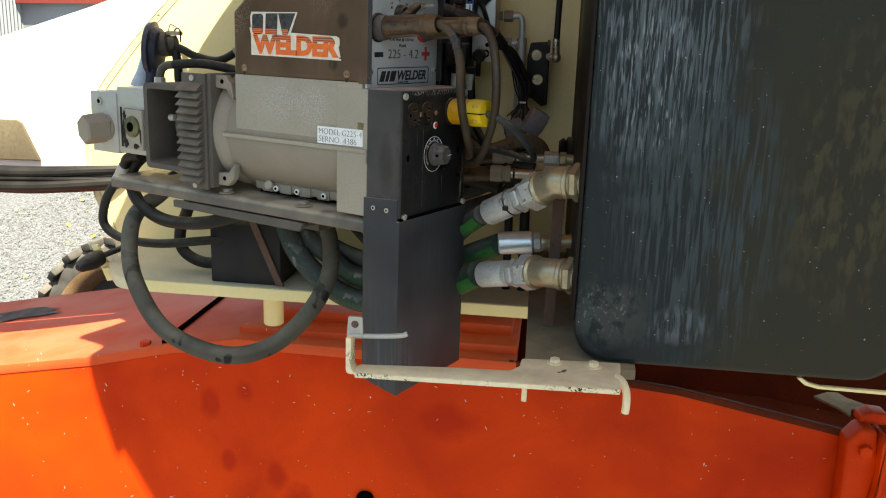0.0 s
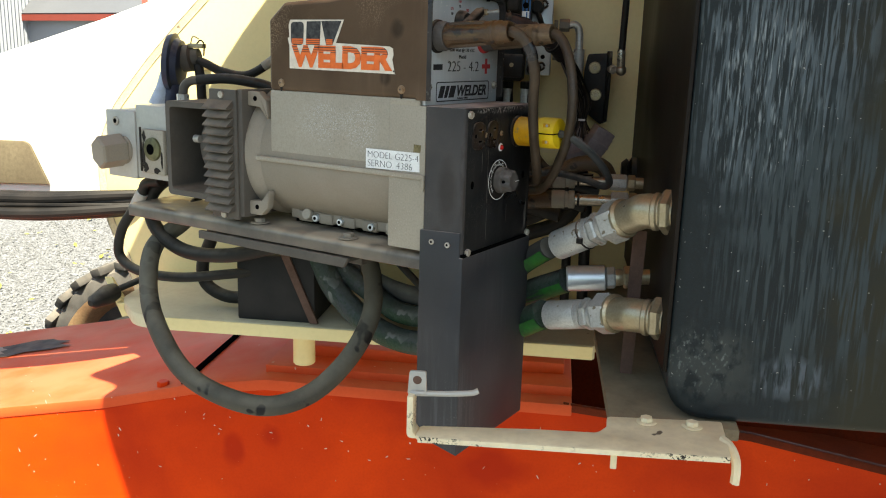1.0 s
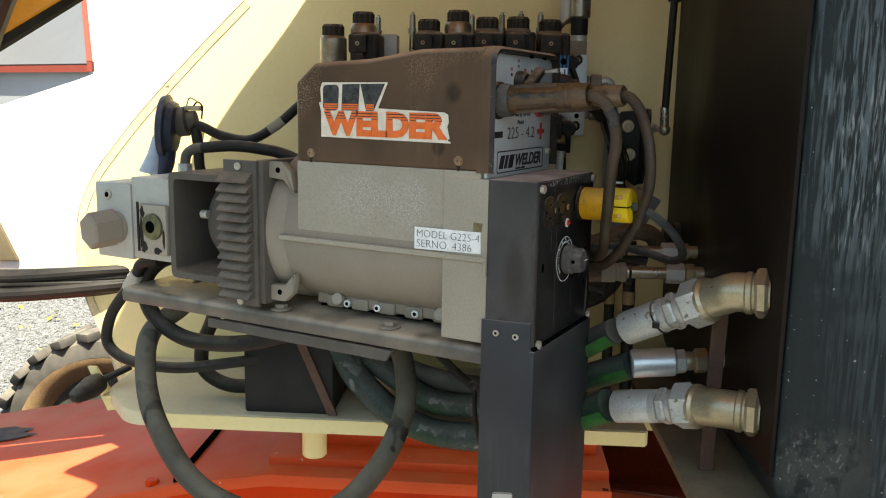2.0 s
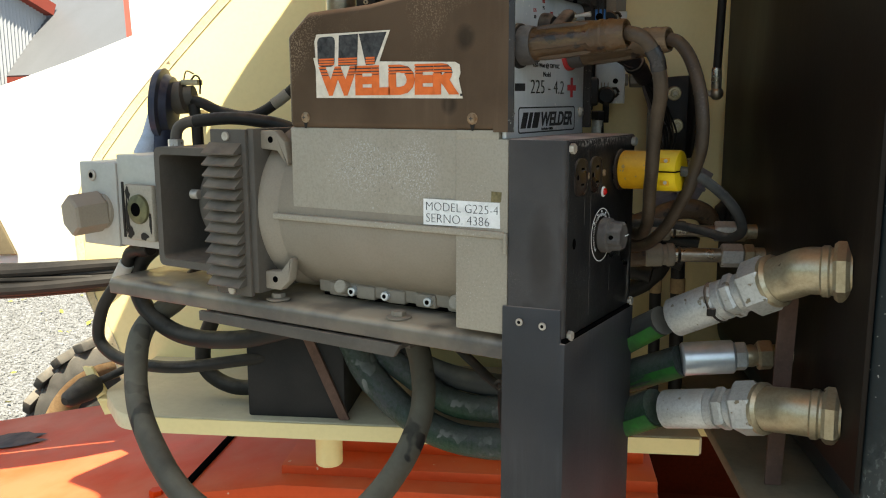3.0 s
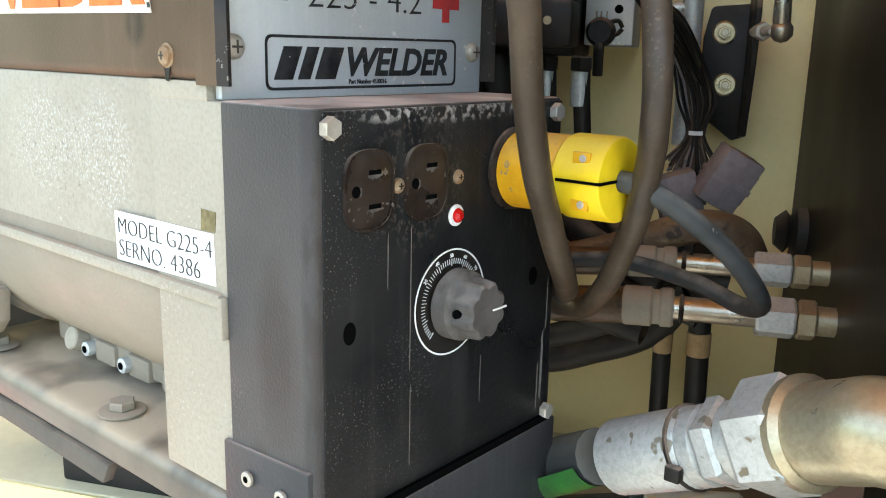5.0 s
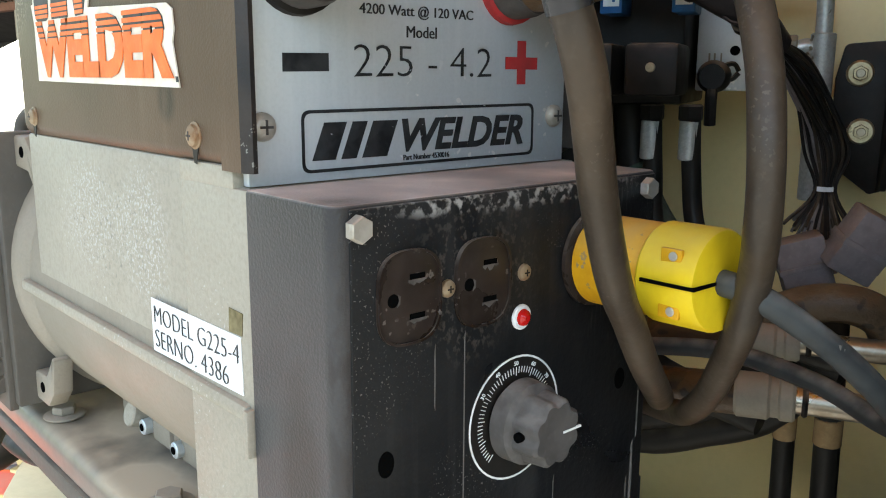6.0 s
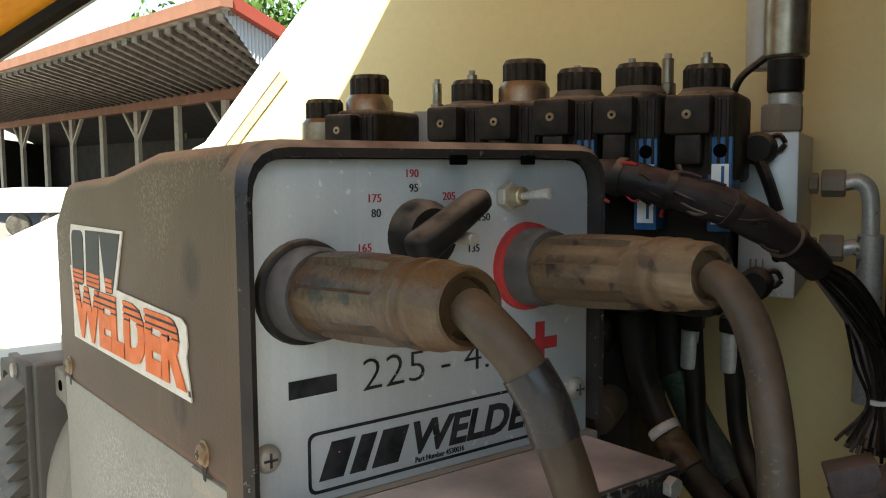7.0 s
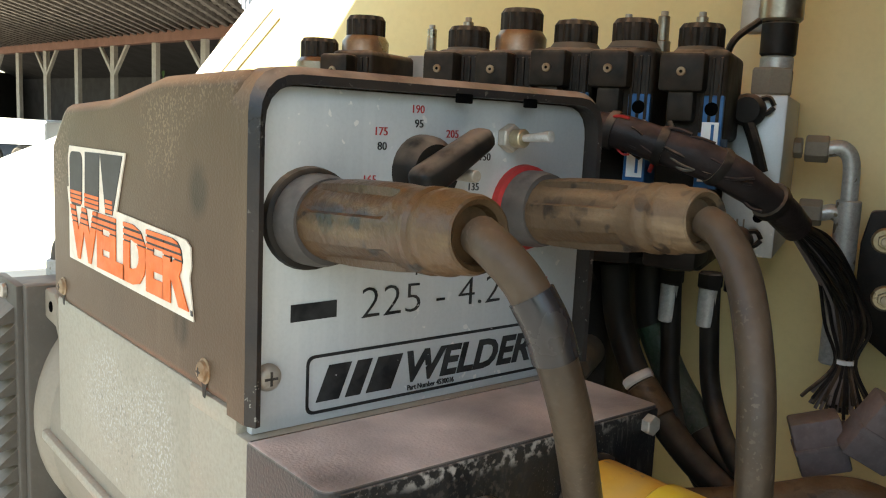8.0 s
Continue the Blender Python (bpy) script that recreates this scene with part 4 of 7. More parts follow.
def make_wheel(chassis):
    """The wheel of the chassis: a tan rim with its tyre and tread."""
    c = Vector((-1.263, 1.764, 0.402))
    rim = lathe(c + Vector((0, 0.1, 0)), c + Vector((0, -0.145, 0)), [(0, 0.28), (0.9, 0.285), (0.97, 0.312), (1.0, 0.318), (0.985, 0.300), (0.90, 0.275), (0.80, 0.262), (0.74, 0.25), (0.72, 0.12), (0.80, 0.10), (0.82, 0.01)], 48)
    wheel = part("wheel", rim, M["rim"], chassis, "rusty tan wheel rim")
    a, b = c + Vector((0, -0.14, 0)), c + Vector((0, 0.14, 0))
    tyre = lathe(a, b, [(0.20, 0.27), (0.05, 0.30), (0.0, 0.318), (0.01, 0.335), (0.06, 0.366), (0.2, 0.386), (0.5, 0.390), (0.8, 0.386), (0.93, 0.366), (0.98, 0.33), (1, 0.285)], 56)
    part("tyre", tyre, M["tyre"], wheel, "dusty treaded tyre")
    for i in range(26):
        t = math.tau * i / 26
        for side in (0, 1):
            tt = t + side * 0.12
            p = c + Vector((math.cos(tt) * 0.389, -0.075 + 0.15 * side, math.sin(tt) * 0.389))
            lug = box(-0.030, 0.030, -0.072, 0.072, -0.02, 0.010, 0.006)
            lug.transform(Matrix.Translation(p) @ Matrix.Rotation(-tt + math.pi / 2, 4, "Y") @ Matrix.Rotation(0.5 if side else -0.5, 4, "Z"))
            part("tread_lug", lug, M["tyre"], wheel)


make_wheel(chassis)

# ---- the turntable ----


def make_deck():
    th = thing("turntable_deck", (-0.2, 0.45, 1.02), "cream painted turntable deck plate under dust", "deck plate", kind="structure", frame_of=TT)
    out = rounded([(-0.615, 0.325), (0.19, 0.325), (0.19, 0.70), (-0.69, 0.70), (-0.685, 0.42)], [0.06, 0, 0, 0, 0.05])
    part("plate", prism(out, "z", 1.033, 1.058, 0.003), M["cream_deck"], th)
    part("edge_strip", prism(rounded([(-0.58, 0.3215), (0.186, 0.3215), (0.186, 0.324), (-0.58, 0.324)], 0), "z", 1.034, 1.056), M["cream"], th, "cream painted edge")
    return th


make_deck()
solo("stop_post", rod((-0.347, 0.465, 0.936), (-0.347, 0.465, 1.034), 0.021), M["cream"], (-0.347, 0.465, 0.936), "short cream round stop post welded under the deck", "post", frame_of=TT)

SEAM = [(0.10, 2.19), (-0.10, 2.06), (-0.28, 1.90), (-0.40, 1.795), (-0.493, 1.707), (-0.562, 1.640), (-0.604, 1.598), (-0.646, 1.555), (-0.700, 1.497), (-0.752, 1.434), (-0.780, 1.396), (-0.805, 1.345), (-0.815, 1.303), (-0.818, 1.255), (-0.814, 1.205), (-0.803, 1.157), (-0.768, 1.068), (-0.735, 0.95)]


def make_upright():
    th = thing("turntable_upright", (-0.25, 0.61, 0.95), "large cream steel upright plate with a curved edge", "machine frame", kind="structure", frame_of=TT)
    # The stretch right of the tank is added, unseen, to block sky light.
    part("plate", prism(SEAM + [(1.70, 0.95), (1.70, 2.16)], "y", 0.600, 0.622, 0.003), M["cream"], th)
    path = [Vector((u, 0.599, z)) for u, z in SEAM]
    across = []
    for i, q in enumerate(path):
        way = (path[min(i + 1, len(path) - 1)] - path[max(i - 1, 0)]).normalized()
        across.append(Vector((-way.z, 0, way.x)))
    path, across = path[4:], across[4:]
    rim = bmesh.new()
    lo, hi = [rim.verts.new(q + w * 0.001) for q, w in zip(path, across)], [rim.verts.new(q + w * 0.0145) for q, w in zip(path, across)]
    for i in range(len(lo) - 1):
        rim.faces.new((lo[i], lo[i + 1], hi[i + 1], hi[i]))
    part("edge_band", rim, M["seam_paint"], th, "scuffed band along the curved edge")
    for off, r in ((0.0005, 0.0012), (0.015, 0.0007)):
        part("sealer_bead", tube([q + w * off for q, w in zip(path, across)], r, 6, 4), M["sealer"], th, "dirty cracked line of seam sealer")
    return th


make_upright()

# Unseen wall, added so that less sky light enters from the right.
solo("wall_right", box(1.60, 1.62, -0.80, 0.598, 0.95, 2.10, 0.002), M["cream"], (1.61, 0.0, 0.95), "unseen plain cream side wall added to keep sky light out", "wall", kind="structure", frame_of=TT)


def make_boom():
    th = thing("lower_boom", (-1.0, 0.78, 1.2), "white painted lower boom weldment in full sun", "boom", frame_of=TT)
    out = [(-0.25, 2.0), (-0.40, 1.868), (-0.491, 1.780), (-0.565, 1.708), (-0.645, 1.628), (-0.723, 1.600), (-0.815, 1.567), (-0.905, 1.538), (-1.10, 1.475), (-1.45, 1.39), (-1.9, 1.28), (-2.4, 1.15), (-2.4, 0.98), (-1.75, 1.12), (-1.35, 1.165), (-1.015, 1.168), (-0.60, 1.17), (-0.25, 1.3)]
    part("side_plate", prism(out, "y", 0.632, 0.66, 0.004), M["boom_paint"], th)
    part("box_section", prism([(p * 0.98 - 0.015, (q - 1.4) * 0.96 + 1.4) for p, q in out], "y", 0.66, 0.95), M["boom_paint"], th)
    # Thin brown plate paints a dark shaded recess onto the boom.
    part("wear_plate", prism(rounded([(-1.10, 1.225), (-1.10, 1.318), (-0.985, 1.318), (-0.945, 1.229)], [0, 0.01, 0.02, 0]), "y", 0.622, 0.630, 0.002), M["brown_plate"], th, "brown plate standing in for a dark recess")
    return th


make_boom()


def make_cables():
    rnd = random.Random(8)
    th = thing("cable_bundle", (-1.3, 0.60, 1.19), "bundle of sagging black hydraulic hoses and cables", "cable bundle", frame_of=TT)
    for i in range(16):
        dz, dv = rnd.uniform(-0.028, 0.026), rnd.uniform(-0.04, 0.02)
        pts = [(-2.3, 0.60 + dv, 1.24 + dz * 1.3), (-1.6, 0.59 + dv, 1.205 + dz + rnd.uniform(-0.01, 0.01)), (-1.2, 0.585 + dv, 1.195 + dz), (-0.95, 0.585 + dv, 1.198 + dz + rnd.uniform(-0.008, 0.008)), (-0.76, 0.60 + dv * 0.3, 1.205 + dz * 0.8), (-0.66, 0.66, 1.205 + dz * 0.6)]
        part("hose", tube(pts, rnd.uniform(0.006, 0.012), 10, 8), M["cable_black"], th)
    return th


make_cables()


def make_hood():
    """The open cover over the compartment, whose shade lies on all below it."""
    th = thing("open_hood", (0.2, 0.3, 1.95), "open amber-lined engine hood with a black edge seal", "hood", frame_of=TT)
    low = [(-0.728, 0.218, 1.602), (-0.50, 0.40, 1.80), (-0.337, 0.49, 1.90), (-0.13, 0.62, 2.05), (1.6, 0.66, 2.20), (1.77, -0.90, 2.44), (0.97, -0.86, 2.40), (0.49, -0.90, 2.38), (0.22, -0.91, 2.38), (-0.03, -0.75, 2.38), (-0.35, -0.33, 2.0), (-0.464, -0.24, 1.98), (-0.558, -0.097, 1.90), (-0.600, 0.075, 1.726)]
    bm = bmesh.new()
    centre = Vector((0.25, 0.05, 2.24))
    for lift in (0.0, 0.02):
        mid = bm.verts.new(centre + Z * lift)
        ring = [bm.verts.new(Vector(p) + Z * lift) for p in low]
        for i in range(len(ring)):
            j = (i + 1) % len(ring)
            bm.faces.new((mid, ring[i], ring[j]))
        if lift == 0:
            first = ring
    for i in range(len(ring)):
        j = (i + 1) % len(ring)
        bm.faces.new((first[i], first[j], ring[j], ring[i]))
    part("shell", bm, M["hood"], th)
    part("edge_seal", tube(low[:4], 0.014, 10, 6), M["rubber"], th, "black rubber edge seal")
    part("edge_seal", tube([low[0], low[13], low[12], low[11]], 0.014, 10, 6), M["rubber"], th, "black rubber edge seal")
    return th


make_hood()


def make_tank():
    th = thing("hydraulic_tank", (0.455, 0.25, 1.10), "weathered black hydraulic tank with rounded corners", "tank", frame_of=TT)
    out = rounded([(0.253, 1.098), (0.685, 1.098), (0.685, 1.98), (0.253, 1.98)], 0.055, 8)
    part("shell", prism(out, "y", -0.045, 0.585, 0.011, 4), M["tank"], th, even=True)
    part("yellow_label", prism([(0.365, 1.625), (0.455, 1.625), (0.455, 1.69), (0.365, 1.69)], "y", -0.0475, -0.0465), M["yellow_new"], th, "yellow warning label")
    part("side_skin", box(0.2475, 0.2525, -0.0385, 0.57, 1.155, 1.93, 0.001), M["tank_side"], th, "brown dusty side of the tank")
    return th


make_tank()


def make_base_bracket():
    th = thing("tank_base_bracket", (0.25, 0.1, 1.08), "dusty brown steel shelf below the hydraulic tank", "bracket", frame_of=TT)
    part("shelf", prism([(0.188, -0.06), (0.34, -0.06), (0.345, 0.05), (1.60, 0.05), (1.60, 0.598), (0.180, 0.598)], "z", 1.082, 1.097, 0.002), M["brown_plate"], th)
    part("front_foot", prism([(0.5610, 1.0935), (0.572, 1.0845), (0.590, 1.0805), (0.700, 1.0790), (0.700, 1.0835), (0.592, 1.0848), (0.577, 1.0880), (0.5655, 1.0955)], "y", -0.035, -0.027, 0.001), M["cream"], th, "cream painted foot")
    return th


make_base_bracket()


def make_latch_bracket():
    th = thing("latch_bracket", (0.2, -0.1, 1.10), "bent cream steel latch bracket with chipped edges", "bracket", frame_of=TT)
    out = [(-0.034, -0.166), (0.312, -0.1525), (0.3185, -0.058), (0.1835, -0.069), (0.1815, -0.098), (0.170, -0.117), (0.10, -0.121), (-0.031, -0.137)]
    part("arm", prism(rounded(out, [0.008, 0.004, 0.004, 0.006, 0.01, 0.014, 0.03, 0.006]), "z", 1.100, 1.1055, 0.001), M["cream_worn"], th)
    lip = prism([(-0.030, -0.1678), (0.311, -0.1540), (0.311, -0.1515), (-0.030, -0.1650)], "z", 1.0985, 1.1050, 0.0008)
    part("front_lip", lip, M["cream_chipped"], th, "front edge with the paint chipped to black")
    part("upright", prism(rounded([(-0.0435, 1.1005), (-0.030, 1.1005), (-0.0365, 1.108), (-0.0365, 1.150), (-0.0435, 1.150)], [0.008, 0, 0.006, 0, 0]), "y", -0.162, -0.137, 0.0008), M["cream_chipped"], th, "bent upright end with chipped paint")
    hook = [(0.309, -0.112, 1.1045), (0.317, -0.120, 1.102), (0.3215, -0.128, 1.094), (0.3225, -0.132, 1.082), (0.3215, -0.134, 1.068)]
    bm = tube(hook, 0.0052, 8, 5)
    for v in bm.verts:
        v.co.y = -0.126 + (v.co.y + 0.126) * 1.5
    part("hook", bm, M["cream_worn"], th, "bent hook tongue")
    part("peg", box(0.1865, 0.1935, -0.126, -0.120, 1.066, 1.101, 0.001), M["cream_worn"], th)
    for u, v in ((0.2287, -0.0775), (0.2807, -0.0805)):
        b = part("bolt", nut((u, v, 1.1070), (u, v, 1.1125), 0.0074), M["cream_worn"], th)
        part("washer", rod((u, v, 1.1054), (u, v, 1.1072), 0.0118), M["cream_worn"], b)
    tab = part("tab", prism(rounded([(-0.0455, 1.147), (-0.0235, 1.147), (-0.0245, 1.1755), (-0.0435, 1.1755)], 0.003), "y", -0.149, -0.144, 0.001), M["alu"], th, "bare metal tab")
    part("tab_hole", rod((-0.0344, -0.1498, 1.1653), (-0.0344, -0.1435, 1.1653), 0.0050), M["rust"], tab, "round hole through the tab")
    part("weld_bead", tube([(-0.042, -0.148, 1.1495), (-0.034, -0.150, 1.1505), (-0.026, -0.149, 1.1500)], 0.0028, 8, 5, 0.2), M["alu"], tab, "rough weld bead")
    part("tongue", tube([(-0.040, -0.146, 1.1480), (0.0, -0.145, 1.1500), (0.026, -0.144, 1.1525), (0.034, -0.143, 1.1555)], 0.0034, 8, 5, 0.06), M["alu"], th, "bare bent rod tongue")
    return th


make_latch_bracket()

# ---- the welder ----
WELDER = "dusty grey and black welding generator on a swing-out tray"


def make_welder():
    th = thing("welding_generator", (-0.22, 0.08, 1.285), WELDER, "generator")
    # alternator: flat upper sides, round below
    pts = [(-0.009, 1.466), (-0.009, 1.380)]
    for i in range(25):
        a = math.pi + math.pi * i / 24
        pts.append((0.085 + 0.094 * math.cos(a), 1.375 + 0.095 * math.sin(a)))
    pts += [(0.182, 1.380), (0.182, 1.466)]
    part("alternator_body", prism(pts, "x", -0.318, -0.112, 0.0015), M["cast"], th, "grey alternator body with flaking paint")
    barrel = lathe((-0.345, 0.085, 1.373), (-0.112, 0.085, 1.373), [(0, 0.090), (0.03, 0.0945), (1, 0.0945)], 56)
    part("alternator_barrel", barrel, M["cast_brown"], th)
    part("front_shield", box(-0.1125, -0.0568, -0.0105, 0.178, 1.2745, 1.4580, 0.001), M["cast"], th, "grey flat end shield")
    part("shield_top", box(-0.1125, -0.0668, -0.0105, 0.178, 1.4575, 1.4660, 0.0005), M["cast"], th)
    part("seam_rib", box(-0.345, -0.0595, -0.0135, -0.007, 1.366, 1.373, 0.002), M["cast"], th)
    part("joint_step", box(-0.0598, -0.0564, -0.0145, -0.0095, 1.352, 1.372, 0.001), M["cast"], th)
    # end flange with ears
    ring = lathe((-0.368, 0.085, 1.373), (-0.338, 0.085, 1.373), [(0, 0.098), (0.7, 0.098), (1, 0.092)], 56)
    flange = part("end_flange", ring, M["cast_brown"], th, "cast end flange")
    for y, z, w in ((-0.001, 1.452, 1), (-0.001, 1.294, -1), (0.178, 1.452, 1), (0.178, 1.294, -1)):
        ear = prism(rounded([(-0.370, z + 0.010 * w), (-0.345, z + 0.010 * w), (-0.332, z - 0.002 * w), (-0.326, z - 0.032 * w), (-0.344, z - 0.012 * w), (-0.370, z - 0.010 * w)], 0.003), "y", y - 0.003, y + 0.010, 0.002)
        e = part("ear", ear, M["cast_brown"], flange)
    for z in (1.452, 1.296):
        part("ear_hole", rod((-0.352, -0.0048, z), (-0.352, -0.002, z), 0.0036), M["hole"], flange, "dark round hole")
    part("flange_plate", box(-0.378, -0.366, -0.016, 0.186, 1.280, 1.464, 0.002), M["cast_dark"], th, "dark mounting plate")
    # clamp row under the barrel
    for i, x in enumerate((-0.300, -0.262, -0.222, -0.183, -0.143)):
        if i in (1, 2, 3):
            bx = (-0.271, -0.226, -0.171)[i - 1]
            c = part("through_bolt", rod((bx, 0.0285, 1.2845), (bx, 0.06, 1.2845), 0.0050), M["bright"], th, "bright socket bolt")
            part("socket", rod((bx, 0.0277, 1.2845), (bx, 0.0295, 1.2845), 0.0024), M["hole"], c)
        part("foot_rib", box(x - 0.006, x + 0.020, 0.033, 0.06, 1.2765, 1.292, 0.003), M["cast_brown"], th)
    part("foot_ledge", box(-0.322, -0.114, 0.036, 0.10, 1.2790, 1.2945, 0.002), M["cast_brown"], th, "cast ledge below the barrel")
    # Solid black slab that paints the shade of the gap under the barrel.
    part("foot_strip", box(-0.335, -0.115, 0.060, 0.15, 1.2665, 1.290, 0.002), M["hole"], th, "black slab standing in for the shaded gap below the barrel")
    for x in (-0.285, -0.135):
        part("foot_boss", rod((x, 0.026, 1.290), (x, 0.045, 1.284), 0.008), M["cast"], th)
    # upper case: a sloping top
    prof = [(-0.318, 1.4650), (-0.0640, 1.4650), (-0.0640, 1.5985), (-0.145, 1.597), (-0.212, 1.587), (-0.290, 1.583), (-0.318, 1.560)]
    shell = prism(rounded(prof, [0, 0, 0, 0.03, 0.03, 0.012, 0.008]), "y", -0.0115, 0.178, 0.007, 4)
    case = part("upper_case", shell, M["case"], th, "brown-black sheet metal case with a sloping top", even=True)
    lip = rounded([(-0.0120, 1.4645), (0.1785, 1.4645), (0.1785, 1.6000), (-0.0120, 1.6000)], [0, 0, 0.018, 0.018])
    inn = rounded([(-0.0072, 1.4645), (0.1738, 1.4645), (0.1738, 1.5935), (-0.0072, 1.5935)], [0, 0, 0.016, 0.016])
    mid = rounded([(-0.0095, 1.4645), (0.1760, 1.4645), (0.1760, 1.5970), (-0.0095, 1.5970)], [0, 0, 0.017, 0.017])
    bm = bmesh.new()
    band = bmesh.new()
    for mesh, lines in ((band, ((lip, -0.0720), (lip, -0.0570))), (bm, ((lip, -0.0570), (mid, -0.0522), (inn, -0.0530), (inn, -0.0665)))):
        rows = [[mesh.verts.new((x, p, q)) for p, q in line] for line, x in lines]
        for one, two in zip(rows, rows[1:]):
            for i in range(1, len(lip)):
                j = (i + 1) % len(lip)
                mesh.faces.new((one[i], one[j], two[j], two[i]))
    part("case_band", band, M["case"], case, "brown front band of the case")
    part("case_lip", bm, M["lip"], case, "rounded rim with chipped paint")
    part("rim_chip", box(-0.0530, -0.0515, 0.081, 0.090, 1.5905, 1.5945, 0.0005), M["hole"], case)
    part("rim_chip", box(-0.0530, -0.0515, 0.121, 0.129, 1.5905, 1.5945, 0.0005), M["hole"], case)
    for x in (-0.0940, -0.2945):
        b = part("case_screw", lathe((x, -0.0110, 1.4765), (x, -0.0145, 1.4765), [(0, 0.0056), (0.25, 0.0056), (0.35, 0.0046), (0.7, 0.0042), (1, 0.0024)], 18), M["rust_bolt"], case, "rusty cross-head case screw")
        for w, h in ((0.0026, 0.0006), (0.0006, 0.0026)):
            part("screw_cross", box(x - w * 0.7, x + w * 0.7, -0.0147, -0.0140, 1.4765 - h * 0.7, 1.4765 + h * 0.7, 0), M["slot"], b)
        part("rust_run", shape([(x - 0.0012, 1.4656), (x + 0.0010, 1.4652), (x + 0.0022, 1.4700), (x + 0.0042, 1.4745), (x - 0.0040, 1.4742), (x - 0.0020, 1.4700)], (0, -0.0116, 0), X, Z, 0.0003), M["soot"], case, "dark run below a screw")
    # decal with plain letter shapes
    decal = [(-0.2765, 1.5600), (-0.1855, 1.5605), (-0.1985, 1.5312), (-0.1125, 1.5285), (-0.1075, 1.5260), (-0.1065, 1.5180), (-0.1085, 1.5130), (-0.1040, 1.4950), (-0.2785, 1.4965), (-0.2785, 1.5260), (-0.2815, 1.5365), (-0.2785, 1.5370), (-0.2795, 1.5530)]
    at = Vector((0, -0.0117, 0))
    d = part("decal", shape(decal, at, X, Z, 0.0006), M["decal"], case, "cream bordered decal")
    at = Vector((0, -0.0123, 0))
    for block in (rounded([(-0.2755, 1.5275), (-0.2540, 1.5275), (-0.2525, 1.5575), (-0.2755, 1.5570)], 0.006), [(-0.2490, 1.5280), (-0.2255, 1.5280), (-0.2235, 1.5585), (-0.2475, 1.5580)], [(-0.2145, 1.5280), (-0.2040, 1.5285), (-0.1890, 1.5590), (-0.2225, 1.5585)]):
        black = part("decal_black_block", shape(block, at, X, Z, 0.0003), M["ink"], d)
        left, right = block[0][0], block[1][0]
        if len(block) > 4:
            left, right = -0.2740, -0.2545
        for z in (1.5290, 1.5315, 1.5340):
            part("decal_stripe", shape([(left, z), (right, z), (right + 0.0004, z + 0.0017), (left, z + 0.0017)], Vector((0, -0.0126, 0)), X, Z, 0.0002), M["orange_print"], black)
    field = ((-0.2745, 1.4985), (-0.1075, 1.5275))
    part("letter_shade", cut_bands(print_in("WELDER", *field, (0, -0.0123, 0), X, Z, 0.0010), ((1.40, 1.5180),)), M["ink"], d, "dark print under the letters")
    part("decal_letters", cut_bands(print_in("WELDER", *field, (0, -0.0126, 0), X, Z, 0.0012), ((1.5185, 1.5193), (1.5212, 1.5222), (1.5243, 1.5255))), M["orange_print"], d, "orange block letters")
    part("decal_mark", shape([(-0.1065, 1.4972), (-0.1042, 1.4972), (-0.1048, 1.4995), (-0.1068, 1.4995)], (0, -0.0123, 0), X, Z, 0.0002), M["ink"], d)
    # white model label
    lb = part("model_label", shape([(-0.1490, 1.3738), (-0.0645, 1.3755), (-0.0652, 1.3995), (-0.1490, 1.3992)], (0, -0.0106, 0), X, Z, 0.0004), M["white"], th, "white printed model label")
    part("label_print", add(print_in("MODEL G225-4", (-0.1455, 1.3880), (-0.0665, 1.3962), (0, -0.0111, 0), X, Z, -0.00055), print_in("SERNO. 4386", (-0.1455, 1.3768), (-0.0760, 1.3850), (0, -0.0111, 0), X, Z, -0.00055)), M["ink"], lb, "black label print")
    part("tape_remnant", shape([(-0.0745, 1.4000), (-0.0640, 1.4002), (-0.0630, 1.4095), (-0.0738, 1.4100)], (0, -0.0106, 0), X, Z, 0.0003), M["old_tape"], th, "olive scrap of old tape")
    # silver front plate
    out = rounded([(-0.0068, 1.4585), (0.1734, 1.4585), (0.1734, 1.5930), (-0.0068, 1.5930)], [0, 0, 0.016, 0.016])
    plate = part("front_plate", prism(out, "x", -0.0655, -0.0610, 0.0006), M["plate"], th, "silver printed front plate")
    at = (-0.0609, 0, 0)
    d = 0.0003

    def pr(bm, mat, name="plate_print", label=""):
        part(name, bm, M[mat], plate, label)

    pr(shape([(0.0092, 1.5015), (0.0302, 1.5018), (0.0302, 1.5088), (0.0092, 1.5085)], at, Y, Z, d), "ink_worn", "minus_sign")
    pr(shape([(0.1302, 1.5035), (0.1382, 1.5035), (0.1382, 1.4965), (0.1440, 1.4965), (0.1440, 1.5035), (0.1522, 1.5035), (0.1522, 1.5092), (0.1440, 1.5092), (0.1440, 1.5168), (0.1382, 1.5168), (0.1382, 1.5092), (0.1302, 1.5092)], at, Y, Z, d), "red", "plus_sign")
    pr(print_in("225 - 4.2", (0.0425, 1.4998), (0.1205, 1.5126), (-0.0608, 0, 0), Y, Z, -0.00035), "ink_worn")
    pr(print_in("Model", (0.0700, 1.5160), (0.0868, 1.5208), (-0.0608, 0, 0), Y, Z), "ink_worn")
    pr(print_in("4200 Watt @ 120 VAC", (0.0455, 1.5236), (0.1085, 1.5292), (-0.0608, 0, 0), Y, Z), "ink_worn")
    outer = rounded([(0.0168, 1.4620), (0.1505, 1.4625), (0.1505, 1.4875), (0.0168, 1.4868)], 0.004)
